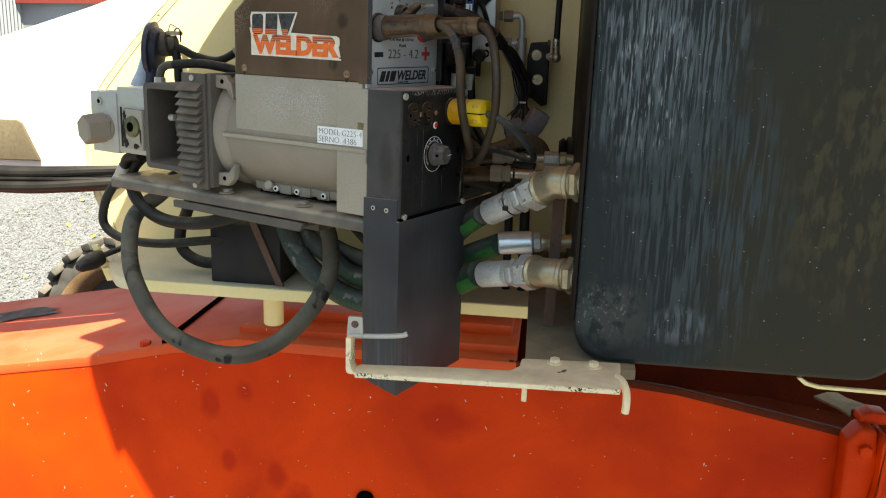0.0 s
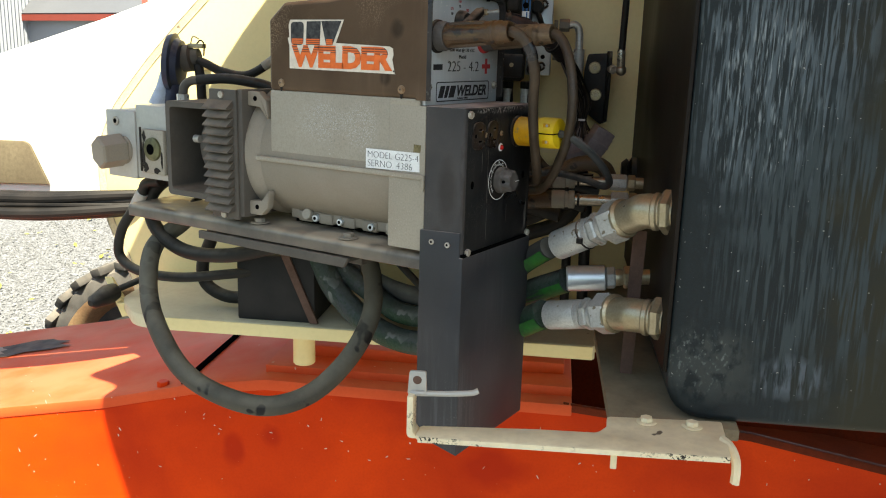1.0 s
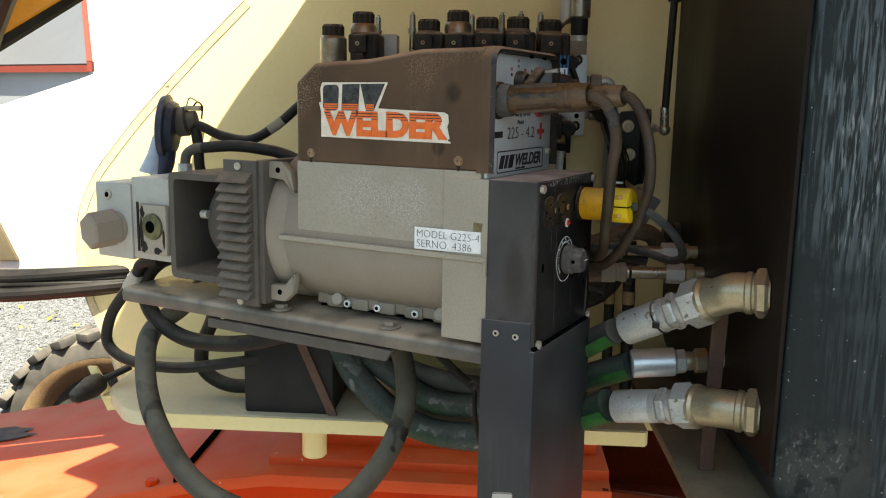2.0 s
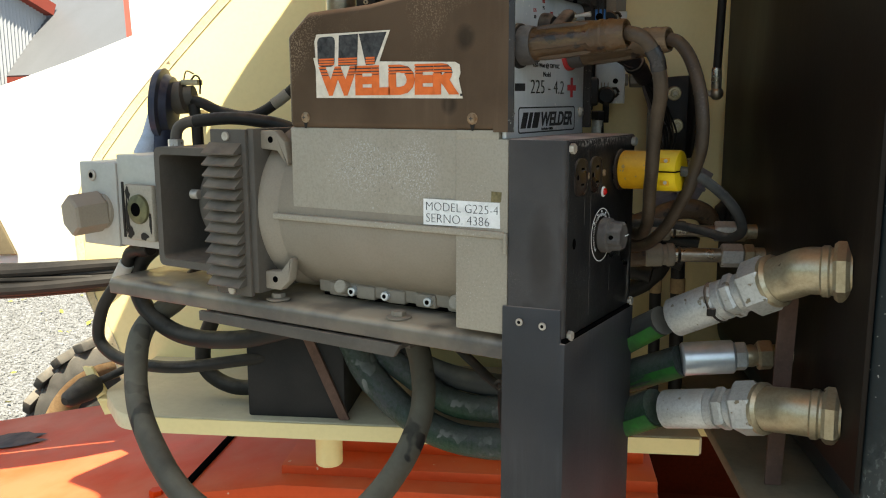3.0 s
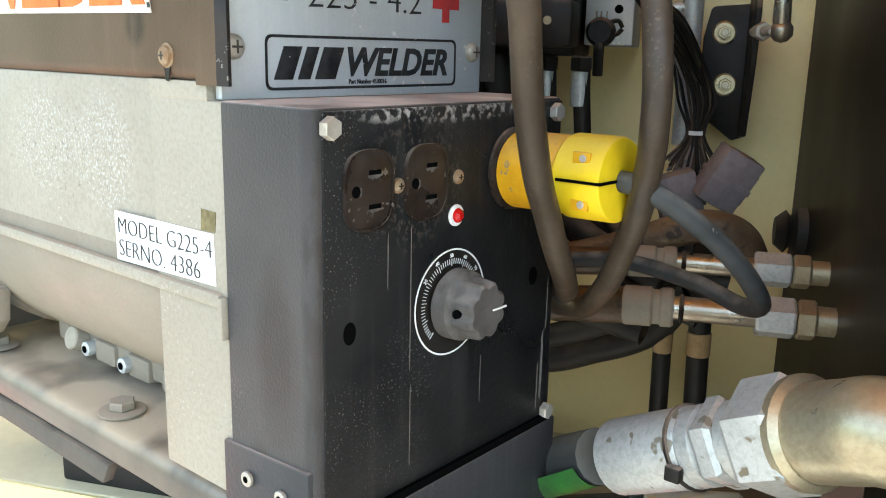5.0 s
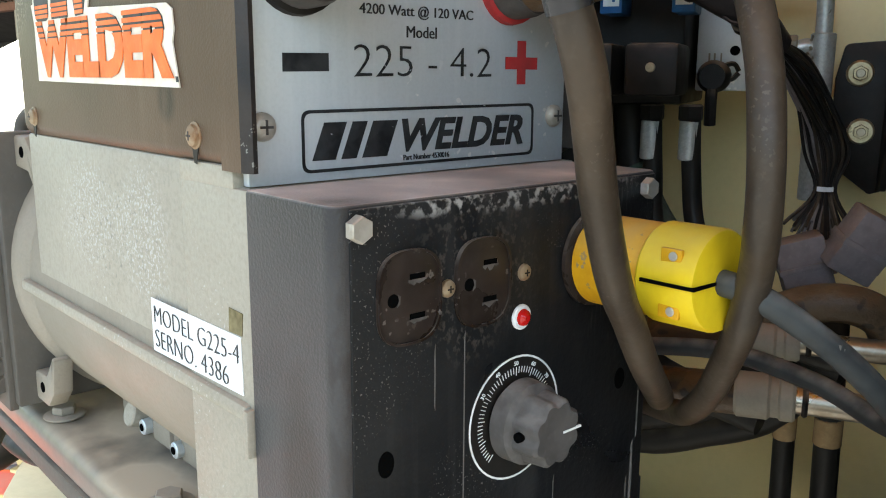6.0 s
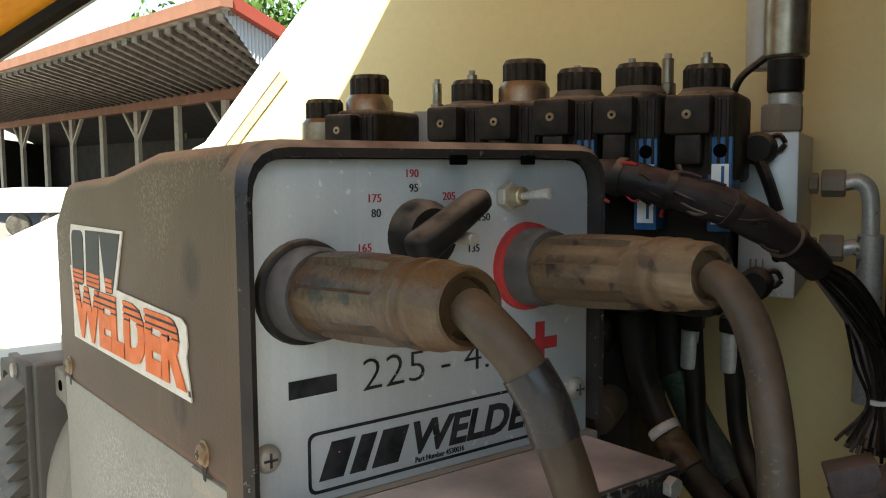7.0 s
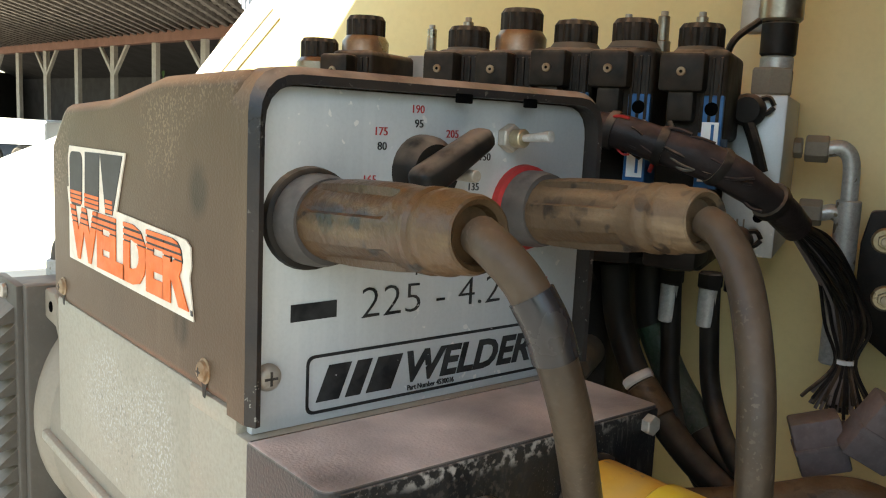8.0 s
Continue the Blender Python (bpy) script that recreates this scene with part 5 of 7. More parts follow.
    inner = rounded([(0.0181, 1.4633), (0.1492, 1.4638), (0.1492, 1.4862), (0.0181, 1.4855)], 0.0032)
    pr(ring_shape(outer, inner, at, Y, Z, d), "ink_worn", "logo_frame")
    for k, (a, b) in enumerate(((0.0215, 0.0345), (0.0355, 0.0450), (0.0460, 0.0610))):
        sh = 0.006
        pr(shape([(a, 1.4668), (b - 0.002, 1.4668), (b - 0.002 + sh, 1.4818), (a + sh, 1.4818)], at, Y, Z, d), "ink_worn", "logo_block")
    pr(print_in("WELDER", (0.0672, 1.4680), (0.1430, 1.4822), (-0.0608, 0, 0), Y, Z, 0.0006, 0.25), "ink_worn")
    pr(print_in("Part Number 4530016", (0.0680, 1.4644), (0.0945, 1.4668), (-0.0608, 0, 0), Y, Z), "ink_worn")
    for text, y, z, mat in (("190", 0.0640, 1.5855, "red"), ("95", 0.0662, 1.5795, "ink_worn"), ("175", 0.0455, 1.5757, "red"), ("80", 0.0475, 1.5697, "ink_worn"), ("205", 0.0835, 1.5757, "red"), ("165", 0.0405, 1.5560, "red"), ("135", 0.0970, 1.5525, "ink_worn"), ("50", 0.1040, 1.5755, "ink_worn"), ("+", 0.1063, 1.5705, "ink_worn"), ("150", 0.1030, 1.5660, "ink_worn"), ("150", 0.1240, 1.5745, "red"), ("150", 0.0690, 1.5318, "ink_worn")):
        pr(words(text, 0.0048, (-0.0608, y, z), Y, Z, 0.0002), mat)
    for y in (-0.0005, 0.1650):
        s = part("plate_screw", lathe((-0.0612, y, 1.4810), (-0.0572, y, 1.4810), [(0, 0.0056), (0.45, 0.0054), (0.8, 0.0042), (1, 0.0024)], 18), M["bolt"], plate, "cross-head plate screw")
        for w in (0, 1):
            b = box(-0.0580, -0.0570, y - 0.0028, y + 0.0028, 1.4805, 1.4815, 0) if w else box(-0.0580, -0.0570, y - 0.0005, y + 0.0005, 1.4782, 1.4838, 0)
            part("screw_cross", b, M["slot"], s)
    # range switch
    sw = part("range_switch", lathe((-0.0610, 0.0708, 1.5612), (-0.0500, 0.0708, 1.5612), [(0, 0.0155), (0.55, 0.0150), (0.9, 0.0125), (1, 0.0118)], 28), M["soot"], plate, "dusty black range switch")
    ptr = box(-0.021, 0.023, -0.0072, 0.0072, 0.0, 0.013, 0.005, 3)
    for v in ptr.verts:
        v.co.y *= 1 - 0.35 * max(0, v.co.x) / 0.023
    ptr.transform(Matrix.Translation((-0.0505, 0.0732, 1.5660)) @ Matrix(((0, 0, 1, 0), (0.855, -0.52, 0, 0), (0.52, 0.855, 0, 0), (0, 0, 0, 1))))
    part("pointer", ptr, M["soot"], sw, "black pointer handle")
    part("pointer_screw", rod((-0.0505, 0.0815, 1.5605), (-0.0370, 0.0815, 1.5605), 0.0026), M["bolt"], sw)
    # toggle
    tg = part("toggle_switch", nut((-0.0610, 0.1195, 1.5765), (-0.0555, 0.1195, 1.5765), 0.0066), M["bolt"], plate, "toggle switch")
    part("toggle_collar", rod((-0.0555, 0.1195, 1.5765), (-0.0490, 0.1195, 1.5767), 0.0042), M["brass"], tg)
    part("toggle_lever", rod((-0.0500, 0.1195, 1.5767), (-0.0330, 0.1200, 1.5782), 0.0016, 0.0026), M["zinc"], tg)
    # sockets of the weld leads
    for y, z, dark in ((0.0165, 1.5425, True), (0.1325, 1.5440, False)):
        s = part("weld_socket", lathe((-0.0610, y, z), (-0.0570, y, z), [(0, 0.0205), (0.8, 0.0200), (1, 0.0185)], 32), M["soot" if dark else "red"], plate, "round weld lead socket")
        part("collar", lathe((-0.0575, y, z), (-0.0440, y, z + 0.0005), [(0, 0.0180), (0.6, 0.0178), (1, 0.0165)], 32), M["knob"], s)
    return th


welder = make_welder()


def make_lead(y0, end, mat, cable, thick=1.0):
    """A weld lead: a rubber grip on its plug, and the cable that hangs from it."""
    th = thing("weld_lead", (-0.045, y0, 1.542), "brown rubber-gripped weld lead plugged into the generator", "weld cable", group="weld leads")
    a, e = Vector((-0.047, y0, 1.5435)), Vector(end)
    prof = [(0, 0.0160), (0.02, 0.0178), (0.07, 0.0179), (0.10, 0.0180), (0.20, 0.0181), (0.30, 0.0181), (0.40, 0.0178), (0.50, 0.0174), (0.58, 0.0170), (0.64, 0.0167), (0.67, 0.0165), (0.72, 0.0160), (0.735, 0.0168), (0.77, 0.0168), (0.785, 0.0156), (0.81, 0.0156), (0.825, 0.0163), (0.86, 0.0162), (0.875, 0.0152), (0.97, 0.0146), (0.995, 0.0138), (1.0, 0.0128), (0.985, 0.0108), (0.95, 0.0100)]
    bm = lathe(a, e, [(p, q * thick) for p, q in prof], 64)
    way = (e - a).normalized()
    for v in bm.verts:  # finger ribs along the grip
        s = (v.co - a).dot(way) / (e - a).length
        if 0.05 < s < 0.66:
            off = v.co - a - way * (v.co - a).dot(way)
            ang = math.atan2(off.y, off.z)
            side = math.copysign(min(1, abs(math.cos(4 * ang + 0.4)) * 7), math.cos(4 * ang + 0.4))
            v.co += off.normalized() * (0.0004 if side > 0 else 0.0022) * side * min(1, (s - 0.05) * 14, (0.66 - s) * 14)
    grip = part("grip", bm, M[mat], th)
    part("cable", tube(cable, 0.0063, 18, 10, 0.03), M["cable"], th, "dusty thick weld cable")
    return th


E1, E2 = (0.044, 0.0125, 1.5495), (0.048, 0.1200, 1.5505)
lead_a = make_lead(0.0165, E1, "grip_dark", [E1, (0.056, 0.0095, 1.546), (0.0645, 0.013, 1.537), (0.070, 0.019, 1.520), (0.070, 0.028, 1.500), (0.064, 0.040, 1.480), (0.058, 0.052, 1.460), (0.051, 0.071, 1.430), (0.043, 0.092, 1.410), (0.036, 0.113, 1.388), (0.026, 0.138, 1.368), (0.008, 0.167, 1.353), (-0.04, 0.210, 1.355), (-0.10, 0.23, 1.36)], 0.84)
part("tape", tube([(0.0652, 0.0137, 1.5355), (0.0690, 0.0168, 1.5270), (0.0702, 0.0197, 1.5180)], 0.0069, 18, 6), M["tape"], lead_a, "shiny black tape")
make_lead(0.1330, E2, "grip", [E2, (0.058, 0.117, 1.5465), (0.070, 0.113, 1.532), (0.082, 0.105, 1.505), (0.088, 0.100, 1.475), (0.087, 0.103, 1.450), (0.079, 0.116, 1.430), (0.071, 0.124, 1.408), (0.058, 0.138, 1.388), (0.044, 0.152, 1.368), (0.026, 0.169, 1.350), (0.004, 0.188, 1.337), (-0.04, 0.200, 1.333), (-0.10, 0.220, 1.33)], 0.84)


def make_control_box():
    th = thing("control_box", (-0.03, 0.08, 1.02), "black sheet metal control box with dusty outlets and dial", "control box")
    sheet = rounded([(-0.0558, -0.0115), (0.0004, -0.0115), (0.0004, 0.1672), (-0.0558, 0.1672)], [0.0008, 0.0065, 0.003, 0.0008], 6)
    part("body", prism(sheet, "z", 1.2770, 1.4588, 0.0016), M["black_box"], th, "dusty black box body", even=True)
    panel = part("panel", box(-0.0010, 0.0012, -0.0052, 0.1662, 1.2782, 1.4572, 0.0007), M["black_panel"], th, "scratched black instrument panel")
    cov = [(-0.0608, 1.022), (-0.0608, 1.3035), (-0.0015, 1.3060), (-0.0015, 1.2745), (0.0035, 1.2745), (0.0035, 1.008)]
    part("lower_cover", prism(cov, "y", -0.0128, 0.172, 0.0012), M["cover"], th, "black lower cover")
    part("cover_gap", box(-0.001, 0.0032, -0.0105, 0.1685, 1.2742, 1.2785, 0), M["hole"], th, "dark gap above the cover")
    for y, z in ((-0.0030, 1.4508), (0.1585, 1.4512), (0.0, 1.2800), (0.1625, 1.2805)):
        part("panel_bolt", nut((0.0010, y, z), (0.0056, y, z), 0.0048), M["bolt"], panel, "hex panel bolt")
    for x, z in ((-0.0420, 1.290), (-0.0185, 1.289)):
        b = part("cover_screw", rod((x, -0.0128, z), (x, -0.0150, z), 0.0036), M["bolt"], th)
        part("screw_recess", rod((x, -0.0147, z), (x, -0.0153, z), 0.0016), M["hole"], b)
    for y in (0.0088, 0.1455):
        part("panel_hole", prism(circle(0.0036, 20, y, 1.3637, 1, 1.40), "x", 0.0008, 0.0015), M["hole"], panel, "dark slotted hole")
    # outlets
    rnd = random.Random(17)
    for y in (0.0192, 0.0554):
        z = 1.4240
        out = rounded([(y - 0.0143, z - 0.0172), (y + 0.0143, z - 0.0172), (y + 0.0143, z + 0.0172), (y - 0.0143, z + 0.0172)], 0.0125, 8)
        o = part("outlet", prism(out, "x", 0.0005, 0.0027, 0.0010), M["bakelite"], panel, "brown outlet face")
        part("outlet_rim", ring_shape([(p - y, q - z) for p, q in out], [((p - y) * 0.93, (q - z) * 0.945) for p, q in out], (0.0026, y, z), Y, Z, 0.0008), M["bakelite"], o, "worn raised rim")
        for dz in (0.0072, -0.0072):
            part("outlet_slot", box(0.0024, 0.0029, y - 0.0004, y + 0.0066, z + dz - 0.0008, z + dz + 0.0012, 0), M["hole"], o)
            smear = [(y - 0.0010 + 0.0012 * i, z + dz - 0.0010 - rnd.uniform(0.0004, 0.0026) * (1 - abs(i - 3) / 5)) for i in range(8)]
            part("slot_dust", shape(smear + [(y + 0.0074, z + dz - 0.0008), (y - 0.0010, z + dz - 0.0008)], (0.0028, 0, 0), Y, Z, 0.0002), M["slot"], o, "dust caked below the slot")
        part("earth_hole", rod((0.0022, y - 0.0078, z), (0.0029, y - 0.0078, z), 0.0025), M["hole"], o)
        part("earth_dust", shape([(y - 0.0062, z - 0.0026), (y - 0.0048, z - 0.0016), (y - 0.0046, z + 0.0012), (y - 0.0058, z + 0.0020), (y - 0.0053, z - 0.0004)], (0.0028, 0, 0), Y, Z, 0.0002), M["slot"], o)
    for y, z in ((0.0378, 1.4240), (0.0788, 1.4240)):
        s = part("outlet_screw", lathe((0.0010, y, z), (0.0032, y, z), [(0, 0.0036), (0.6, 0.0032), (1, 0.0014)], 14), M["rust_bolt"], panel)
        part("screw_cross", box(0.0029, 0.0034, y - 0.0014, y + 0.0014, z - 0.0003, z + 0.0003, 0), M["soot"], s)
        part("screw_cross", box(0.0029, 0.0034, y - 0.0003, y + 0.0003, z - 0.0014, z + 0.0014, 0), M["soot"], s)
    led = part("indicator", rod((0.0010, 0.0772, 1.4060), (0.0030, 0.0772, 1.4060), 0.0052), M["white"], panel, "pale indicator bezel")
    part("lens", lathe((0.0030, 0.0772, 1.4060), (0.0056, 0.0772, 1.4060), [(0, 0.0036), (0.5, 0.0032), (1, 0.0014)], 16), M["red_lens"], led, "red lens")
    # dirt that has run down the panel
    for y, z0, z1, w in ((0.0470, 1.4060, 1.3380, 0.00035), (0.0476, 1.3300, 1.2900, 0.0003), (0.1580, 1.3300, 1.2900, 0.0011), (0.1545, 1.3120, 1.2850, 0.0005), (0.0320, 1.4040, 1.3800, 0.0003), (0.1010, 1.3300, 1.3060, 0.00025), (0.1610, 1.3600, 1.3320, 0.0005)):
        part("dirt_run", shape([(y - w, z1), (y + w * 0.6, z1 - 0.002), (y + w, (z0 + z1) / 2), (y + w * 0.5, z0), (y - w * 0.7, z0 - 0.003)], (0.0011, 0, 0), Y, Z, 0.0002), M["dirt"], panel, "dried dirt run")
    # dial and knob
    cy, cz = 0.0755, 1.3638
    dial = part("dial", prism(circle(0.0262, 48, cy, cz), "x", 0.0009, 0.0014), M["soot"], panel, "black graduated dial")
    part("dial_ring", ring_shape(circle(0.0262, 48), circle(0.0254, 48), (0.0015, cy, cz), Y, Z, 0.0002), M["white"], dial, "white ring")
    ticks = bmesh.new()
    for i in range(61):
        a = radians(225 - 270 * i / 60)
        r0 = 0.0178 if i % 6 == 0 else 0.0188
        w = 0.00014
        p, q = Vector((math.cos(a), math.sin(a))), Vector((-math.sin(a), math.cos(a)))
        add(ticks, shape([tuple(p * r0 + q * w), tuple(p * 0.0214 + q * w), tuple(p * 0.0214 - q * w), tuple(p * r0 - q * w)], (0.0015, cy, cz), Y, Z, 0.0002))
    part("dial_scale", ticks, M["white"], dial, "white tick marks")
    for n in range(30, 81, 10):
        a = radians(225 - 2.7 * n)
        r, u = Vector((0, math.sin(a), -math.cos(a))), Vector((0, math.cos(a), math.sin(a)))
        c = Vector((0.0015, cy + math.cos(a) * 0.0221, cz + math.sin(a) * 0.0221)) - r * 0.0014
        part("dial_number", words(str(n), 0.0026, c, r, u, 0.0002), M["white"], dial)
    knob = lathe((0.0016, cy, cz), (0.0245, cy, cz), [(0, 0.0150), (0.10, 0.0172), (0.42, 0.0168), (0.5, 0.0150), (0.94, 0.0140), (1, 0.0125)], 48)
    for v in knob.verts:
        if v.co.x > 0.0118:
            a = math.atan2(v.co.z - cz, v.co.y - cy)
            k = 1 - 0.15 * (0.5 + 0.5 * math.cos(8 * a)) ** 1.5
            v.co.y, v.co.z = cy + (v.co.y - cy) * k, cz + (v.co.z - cz) * k
    kn = part("knob", knob, M["knob"], panel, "grey dusty fluted knob")
    line = box(0.0240, 0.0249, cy + 0.003, cy + 0.0135, cz - 0.0004, cz + 0.0004, 0)
    part("knob_line", line, M["white"], kn, "white pointer line")
    part("set_screw", rod((0.0165, cy - 0.0110, cz), (0.0165, cy - 0.0150, cz), 0.0020), M["hole"], kn)
    # big outlet on which the yellow plug sits
    part("twist_outlet", rod((0.0008, 0.1215, 1.4245), (0.0055, 0.1215, 1.4245), 0.0208, sides=36), M["bakelite"], panel, "black round outlet")
    return th


make_control_box()


def make_plug():
    th = thing("power_plug", (0.006, 0.124, 1.422), "yellow power plug in the control box outlet", "plug")
    a, b, c = Vector((0.0055, 0.1215, 1.4245)), Vector((0.0390, 0.1200, 1.4250)), Vector((0.0650, 0.1190, 1.4255))
    part("body", lathe(a, b, [(0, 0.0176), (0.05, 0.0192), (0.85, 0.0190), (1, 0.0178)], 36), M["yellow"], th, "dusty orange-yellow plug body")
    cap = part("cap", lathe(b, c, [(0, 0.0190), (0.06, 0.0202), (0.93, 0.0200), (0.985, 0.0193), (1, 0.0182), (1, 0.0050)], 36), M["yellow_new"], th, "bright yellow cord clamp")
    part("clamp_split", box(0.042, 0.0654, 0.0985, 0.1395, 1.4247, 1.4260, 0), M["hole"], cap)
    for dz in (0.0105, -0.0105):
        part("clamp_recess", box(0.0490, 0.0580, 0.1012, 0.1030, 1.4253 + dz - 0.0028, 1.4253 + dz + 0.0028, 0.0005), M["yellow"], cap, "dusty screw recess")
        part("clamp_screw", rod((0.0545, 0.1020, 1.4253 + dz), (0.0545, 0.1006, 1.4253 + dz), 0.0018), M["bolt"], cap)
    part("cord", tube([c - X * 0.004, (0.079, 0.1200, 1.4220), (0.098, 0.137, 1.405), (0.109, 0.155, 1.387), (0.112, 0.176, 1.369), (0.104, 0.203, 1.355), (0.084, 0.228, 1.347), (0.05, 0.240, 1.352), (0.0, 0.24, 1.356), (-0.06, 0.24, 1.345)], 0.0051, 14, 9), M["cord"], th, "black power cord with faint print")
    for i in range(15):  # worn print as plain bars
        p = Vector((0.099, 0.1385, 1.4035)).lerp(Vector((0.1105, 0.1610, 1.3815)), i / 14) + Vector((0.0038, -0.0025, 0.0020))
        if i in (3, 6):
            continue
        part("print_bar", box(p.x - 0.0006, p.x + 0.0006, p.y - 0.0005, p.y + 0.0005, p.z - 0.0009, p.z + 0.0009, 0), M["dirt"], th)
    return th


make_plug()


def make_pump():
    """The hydraulic motor end of the generator: square frame, louvred guard, valve block and plug."""
    th = thing("hydraulic_motor", (-0.54, 0.08, 1.285), "grey hydraulic motor block with louvred guard", "hydraulic motor")
    # open square frame
    frame_out = rounded([(-0.540, 1.295), (-0.415, 1.295), (-0.415, 1.440), (-0.540, 1.440)], 0.010)
    frame_in = rounded([(-0.531, 1.304), (-0.424, 1.304), (-0.424, 1.431), (-0.531, 1.431)], 0.007)
    bm = bmesh.new()
    rows = [[bm.verts.new((p, y, q)) for p, q in line] for line, y in ((frame_out, 0.170), (frame_out, -0.006), (frame_in, -0.006), (frame_in, 0.170))]
    for a, b in zip(rows, rows[1:] + rows[:1]):
        for i in range(len(frame_out)):
            j = (i + 1) % len(frame_out)
            bm.faces.new((a[i], a[j], b[j], b[i]))
    part("frame", bm, M["cast_dark"], th, "dark welded square frame")
    part("coupling_drum", lathe((-0.505, 0.085, 1.370), (-0.38, 0.085, 1.370), [(0, 0.055), (0.15, 0.068), (1, 0.070)], 40), M["cast_dark"], th, "dark coupling housing")
    part("stud", rod((-0.507, 0.022, 1.382), (-0.495, 0.022, 1.382), 0.006), M["bolt"], th)
    part("back_plate", box(-0.536, -0.42, 0.168, 0.176, 1.297, 1.438, 0.001), M["cast_dark"], th)
    # louvred guard
    guard = part("guard_strip", box(-0.428, -0.374, -0.0200, -0.0140, 1.276, 1.463, 0.001), M["cast_dark"], th, "dark guard strip")
    for z in (1.4555, 1.2815):
        part("guard_screw", rod((-0.402, -0.0200, z), (-0.402, -0.0235, z), 0.0050), M["bolt"], guard)
    for i in range(13):
        z = 1.2885 + i * 0.0124
        lou = prism([(-0.0195, z), (-0.0325, z - 0.0020), (-0.0332, z - 0.0005), (-0.0195, z + 0.0112)], "x", -0.430, -0.380)
        part("louvre", lou, M["cast_dark"], guard)
    # valve block with hex plug
    blk = part("valve_block", box(-0.622, -0.542, 0.003, 0.110, 1.312, 1.428, 0.0015), M["alu"], th, "pale aluminium valve block")
    part("end_block", box(-0.694, -0.6225, 0.001, 0.105, 1.309, 1.417, 0.0015), M["alu"], th, "pale aluminium end block")
    s = part("socket_plug", rod((-0.668, 0.001, 1.400), (-0.668, -0.0015, 1.400), 0.0075), M["bolt"], th)
    part("socket", rod((-0.668, -0.0012, 1.400), (-0.668, -0.0022, 1.400), 0.0038), M["hole"], s)
    hx = part("hex_plug", nut((-0.655, 0.002, 1.354), (-0.664, -0.040, 1.351), 0.0265), M["cast_brown"], th, "big brown hex plug")
    part("hex_collar", rod((-0.652, 0.012, 1.354), (-0.655, 0.0, 1.354), 0.024), M["cast_brown"], hx)
    ft = part("port_flange", box(-0.600, -0.548, -0.006, 0.004, 1.322, 1.392, 0.002), M["cast"], th, "chipped port flange")
    part("port_ring", lathe((-0.572, -0.006, 1.362), (-0.572, -0.012, 1.362), [(0, 0.0185), (0.6, 0.018), (1, 0.012)], 24), M["olive"], ft, "olive port ring")
    rnd = random.Random(31)
    for cx, cz, w, h in ((-0.594, 1.352, 0.0045, 0.026), (-0.590, 1.332, 0.008, 0.008), (-0.552, 1.345, 0.003, 0.012), (-0.566, 1.328, 0.009, 0.005), (-0.592, 1.380, 0.005, 0.009)):
        pts = [(cx + w * math.cos(math.tau * i / 11) * rnd.uniform(0.5, 1.2), cz + h * math.sin(math.tau * i / 11) * rnd.uniform(0.5, 1.2)) for i in range(11)]
        part("bare_patch", shape(pts, (0, -0.0064, 0), X, Z, 0.0004), M["soot"], ft, "oily black patch of lost paint")
    part("port_hole", rod((-0.572, -0.0118, 1.362), (-0.572, -0.0125, 1.362), 0.0085), M["hole"], ft)
    part("paint_chip", box(-0.603, -0.599, -0.0072, -0.0055, 1.325, 1.395, 0.0005), M["soot"], ft)
    # elbow fitting and pressure hose on top of the block
    e = part("elbow_fitting", nut((-0.575, 0.06, 1.428), (-0.575, 0.06, 1.446), 0.0105), M["zinc"], th)
    part("elbow", tube([(-0.575, 0.06, 1.440), (-0.573, 0.062, 1.458), (-0.562, 0.066, 1.467), (-0.545, 0.07, 1.469)], 0.0072, 12, 6), M["cast_dark"], e)
    part("top_hose", tube([(-0.548, 0.07, 1.469), (-0.50, 0.08, 1.473), (-0.46, 0.09, 1.470), (-0.42, 0.10, 1.462), (-0.36, 0.13, 1.43)], 0.0082, 12, 6), M["rubber"], th, "black pressure hose")
    return th


make_pump()


def make_tray():
    th = thing("swing_tray_rail", (-0.33, 0.0, 1.24), "worn dark steel swing-out tray rail under dust", "mounting rail")
    prof = rounded([(-0.006, 1.248), (-0.007, 1.268), (0.095, 1.269), (0.095, 1.262), (0.004, 1.260), (0.004, 1.248)], [0.002, 0.011, 0.002, 0.002, 0.006, 0.002])
    part("front_rail", prism(prof, "x", -0.640, -0.0585, 0.001), M["rail"], th)
    prof2 = [(0.12, 1.262), (0.19, 1.262), (0.19, 1.245), (0.12, 1.245)]
    part("rear_rail", prism(prof2, "x", -0.60, -0.07, 0.002), M["rail"], th)
    part("lower_strap", prism([(-0.475, 1.233), (-0.19, 1.231), (-0.182, 1.245), (-0.475, 1.245)], "y", -0.007, 0.0, 0.001), M["cast_dark"], th, "dark lower strap")
    part("cross_plate", box(-0.46, -0.19, 0.0, 0.18, 1.236, 1.243, 0.001), M["cast_dark"], th)
    for x in (-0.362, -0.195):
        b = part("rail_bolt", nut((x, 0.011, 1.2708), (x, 0.011, 1.2765), 0.0080), M["cast_brown"], th)
        part("washer", rod((x, 0.011, 1.2685), (x, 0.011, 1.2710), 0.0138), M["cast_brown"], b)
    part("support_arm", box(-0.34, -0.24, 0.10, 0.50, 1.205, 1.236, 0.003), M["cast_dark"], th, "dark support arm")
    return th


make_tray()


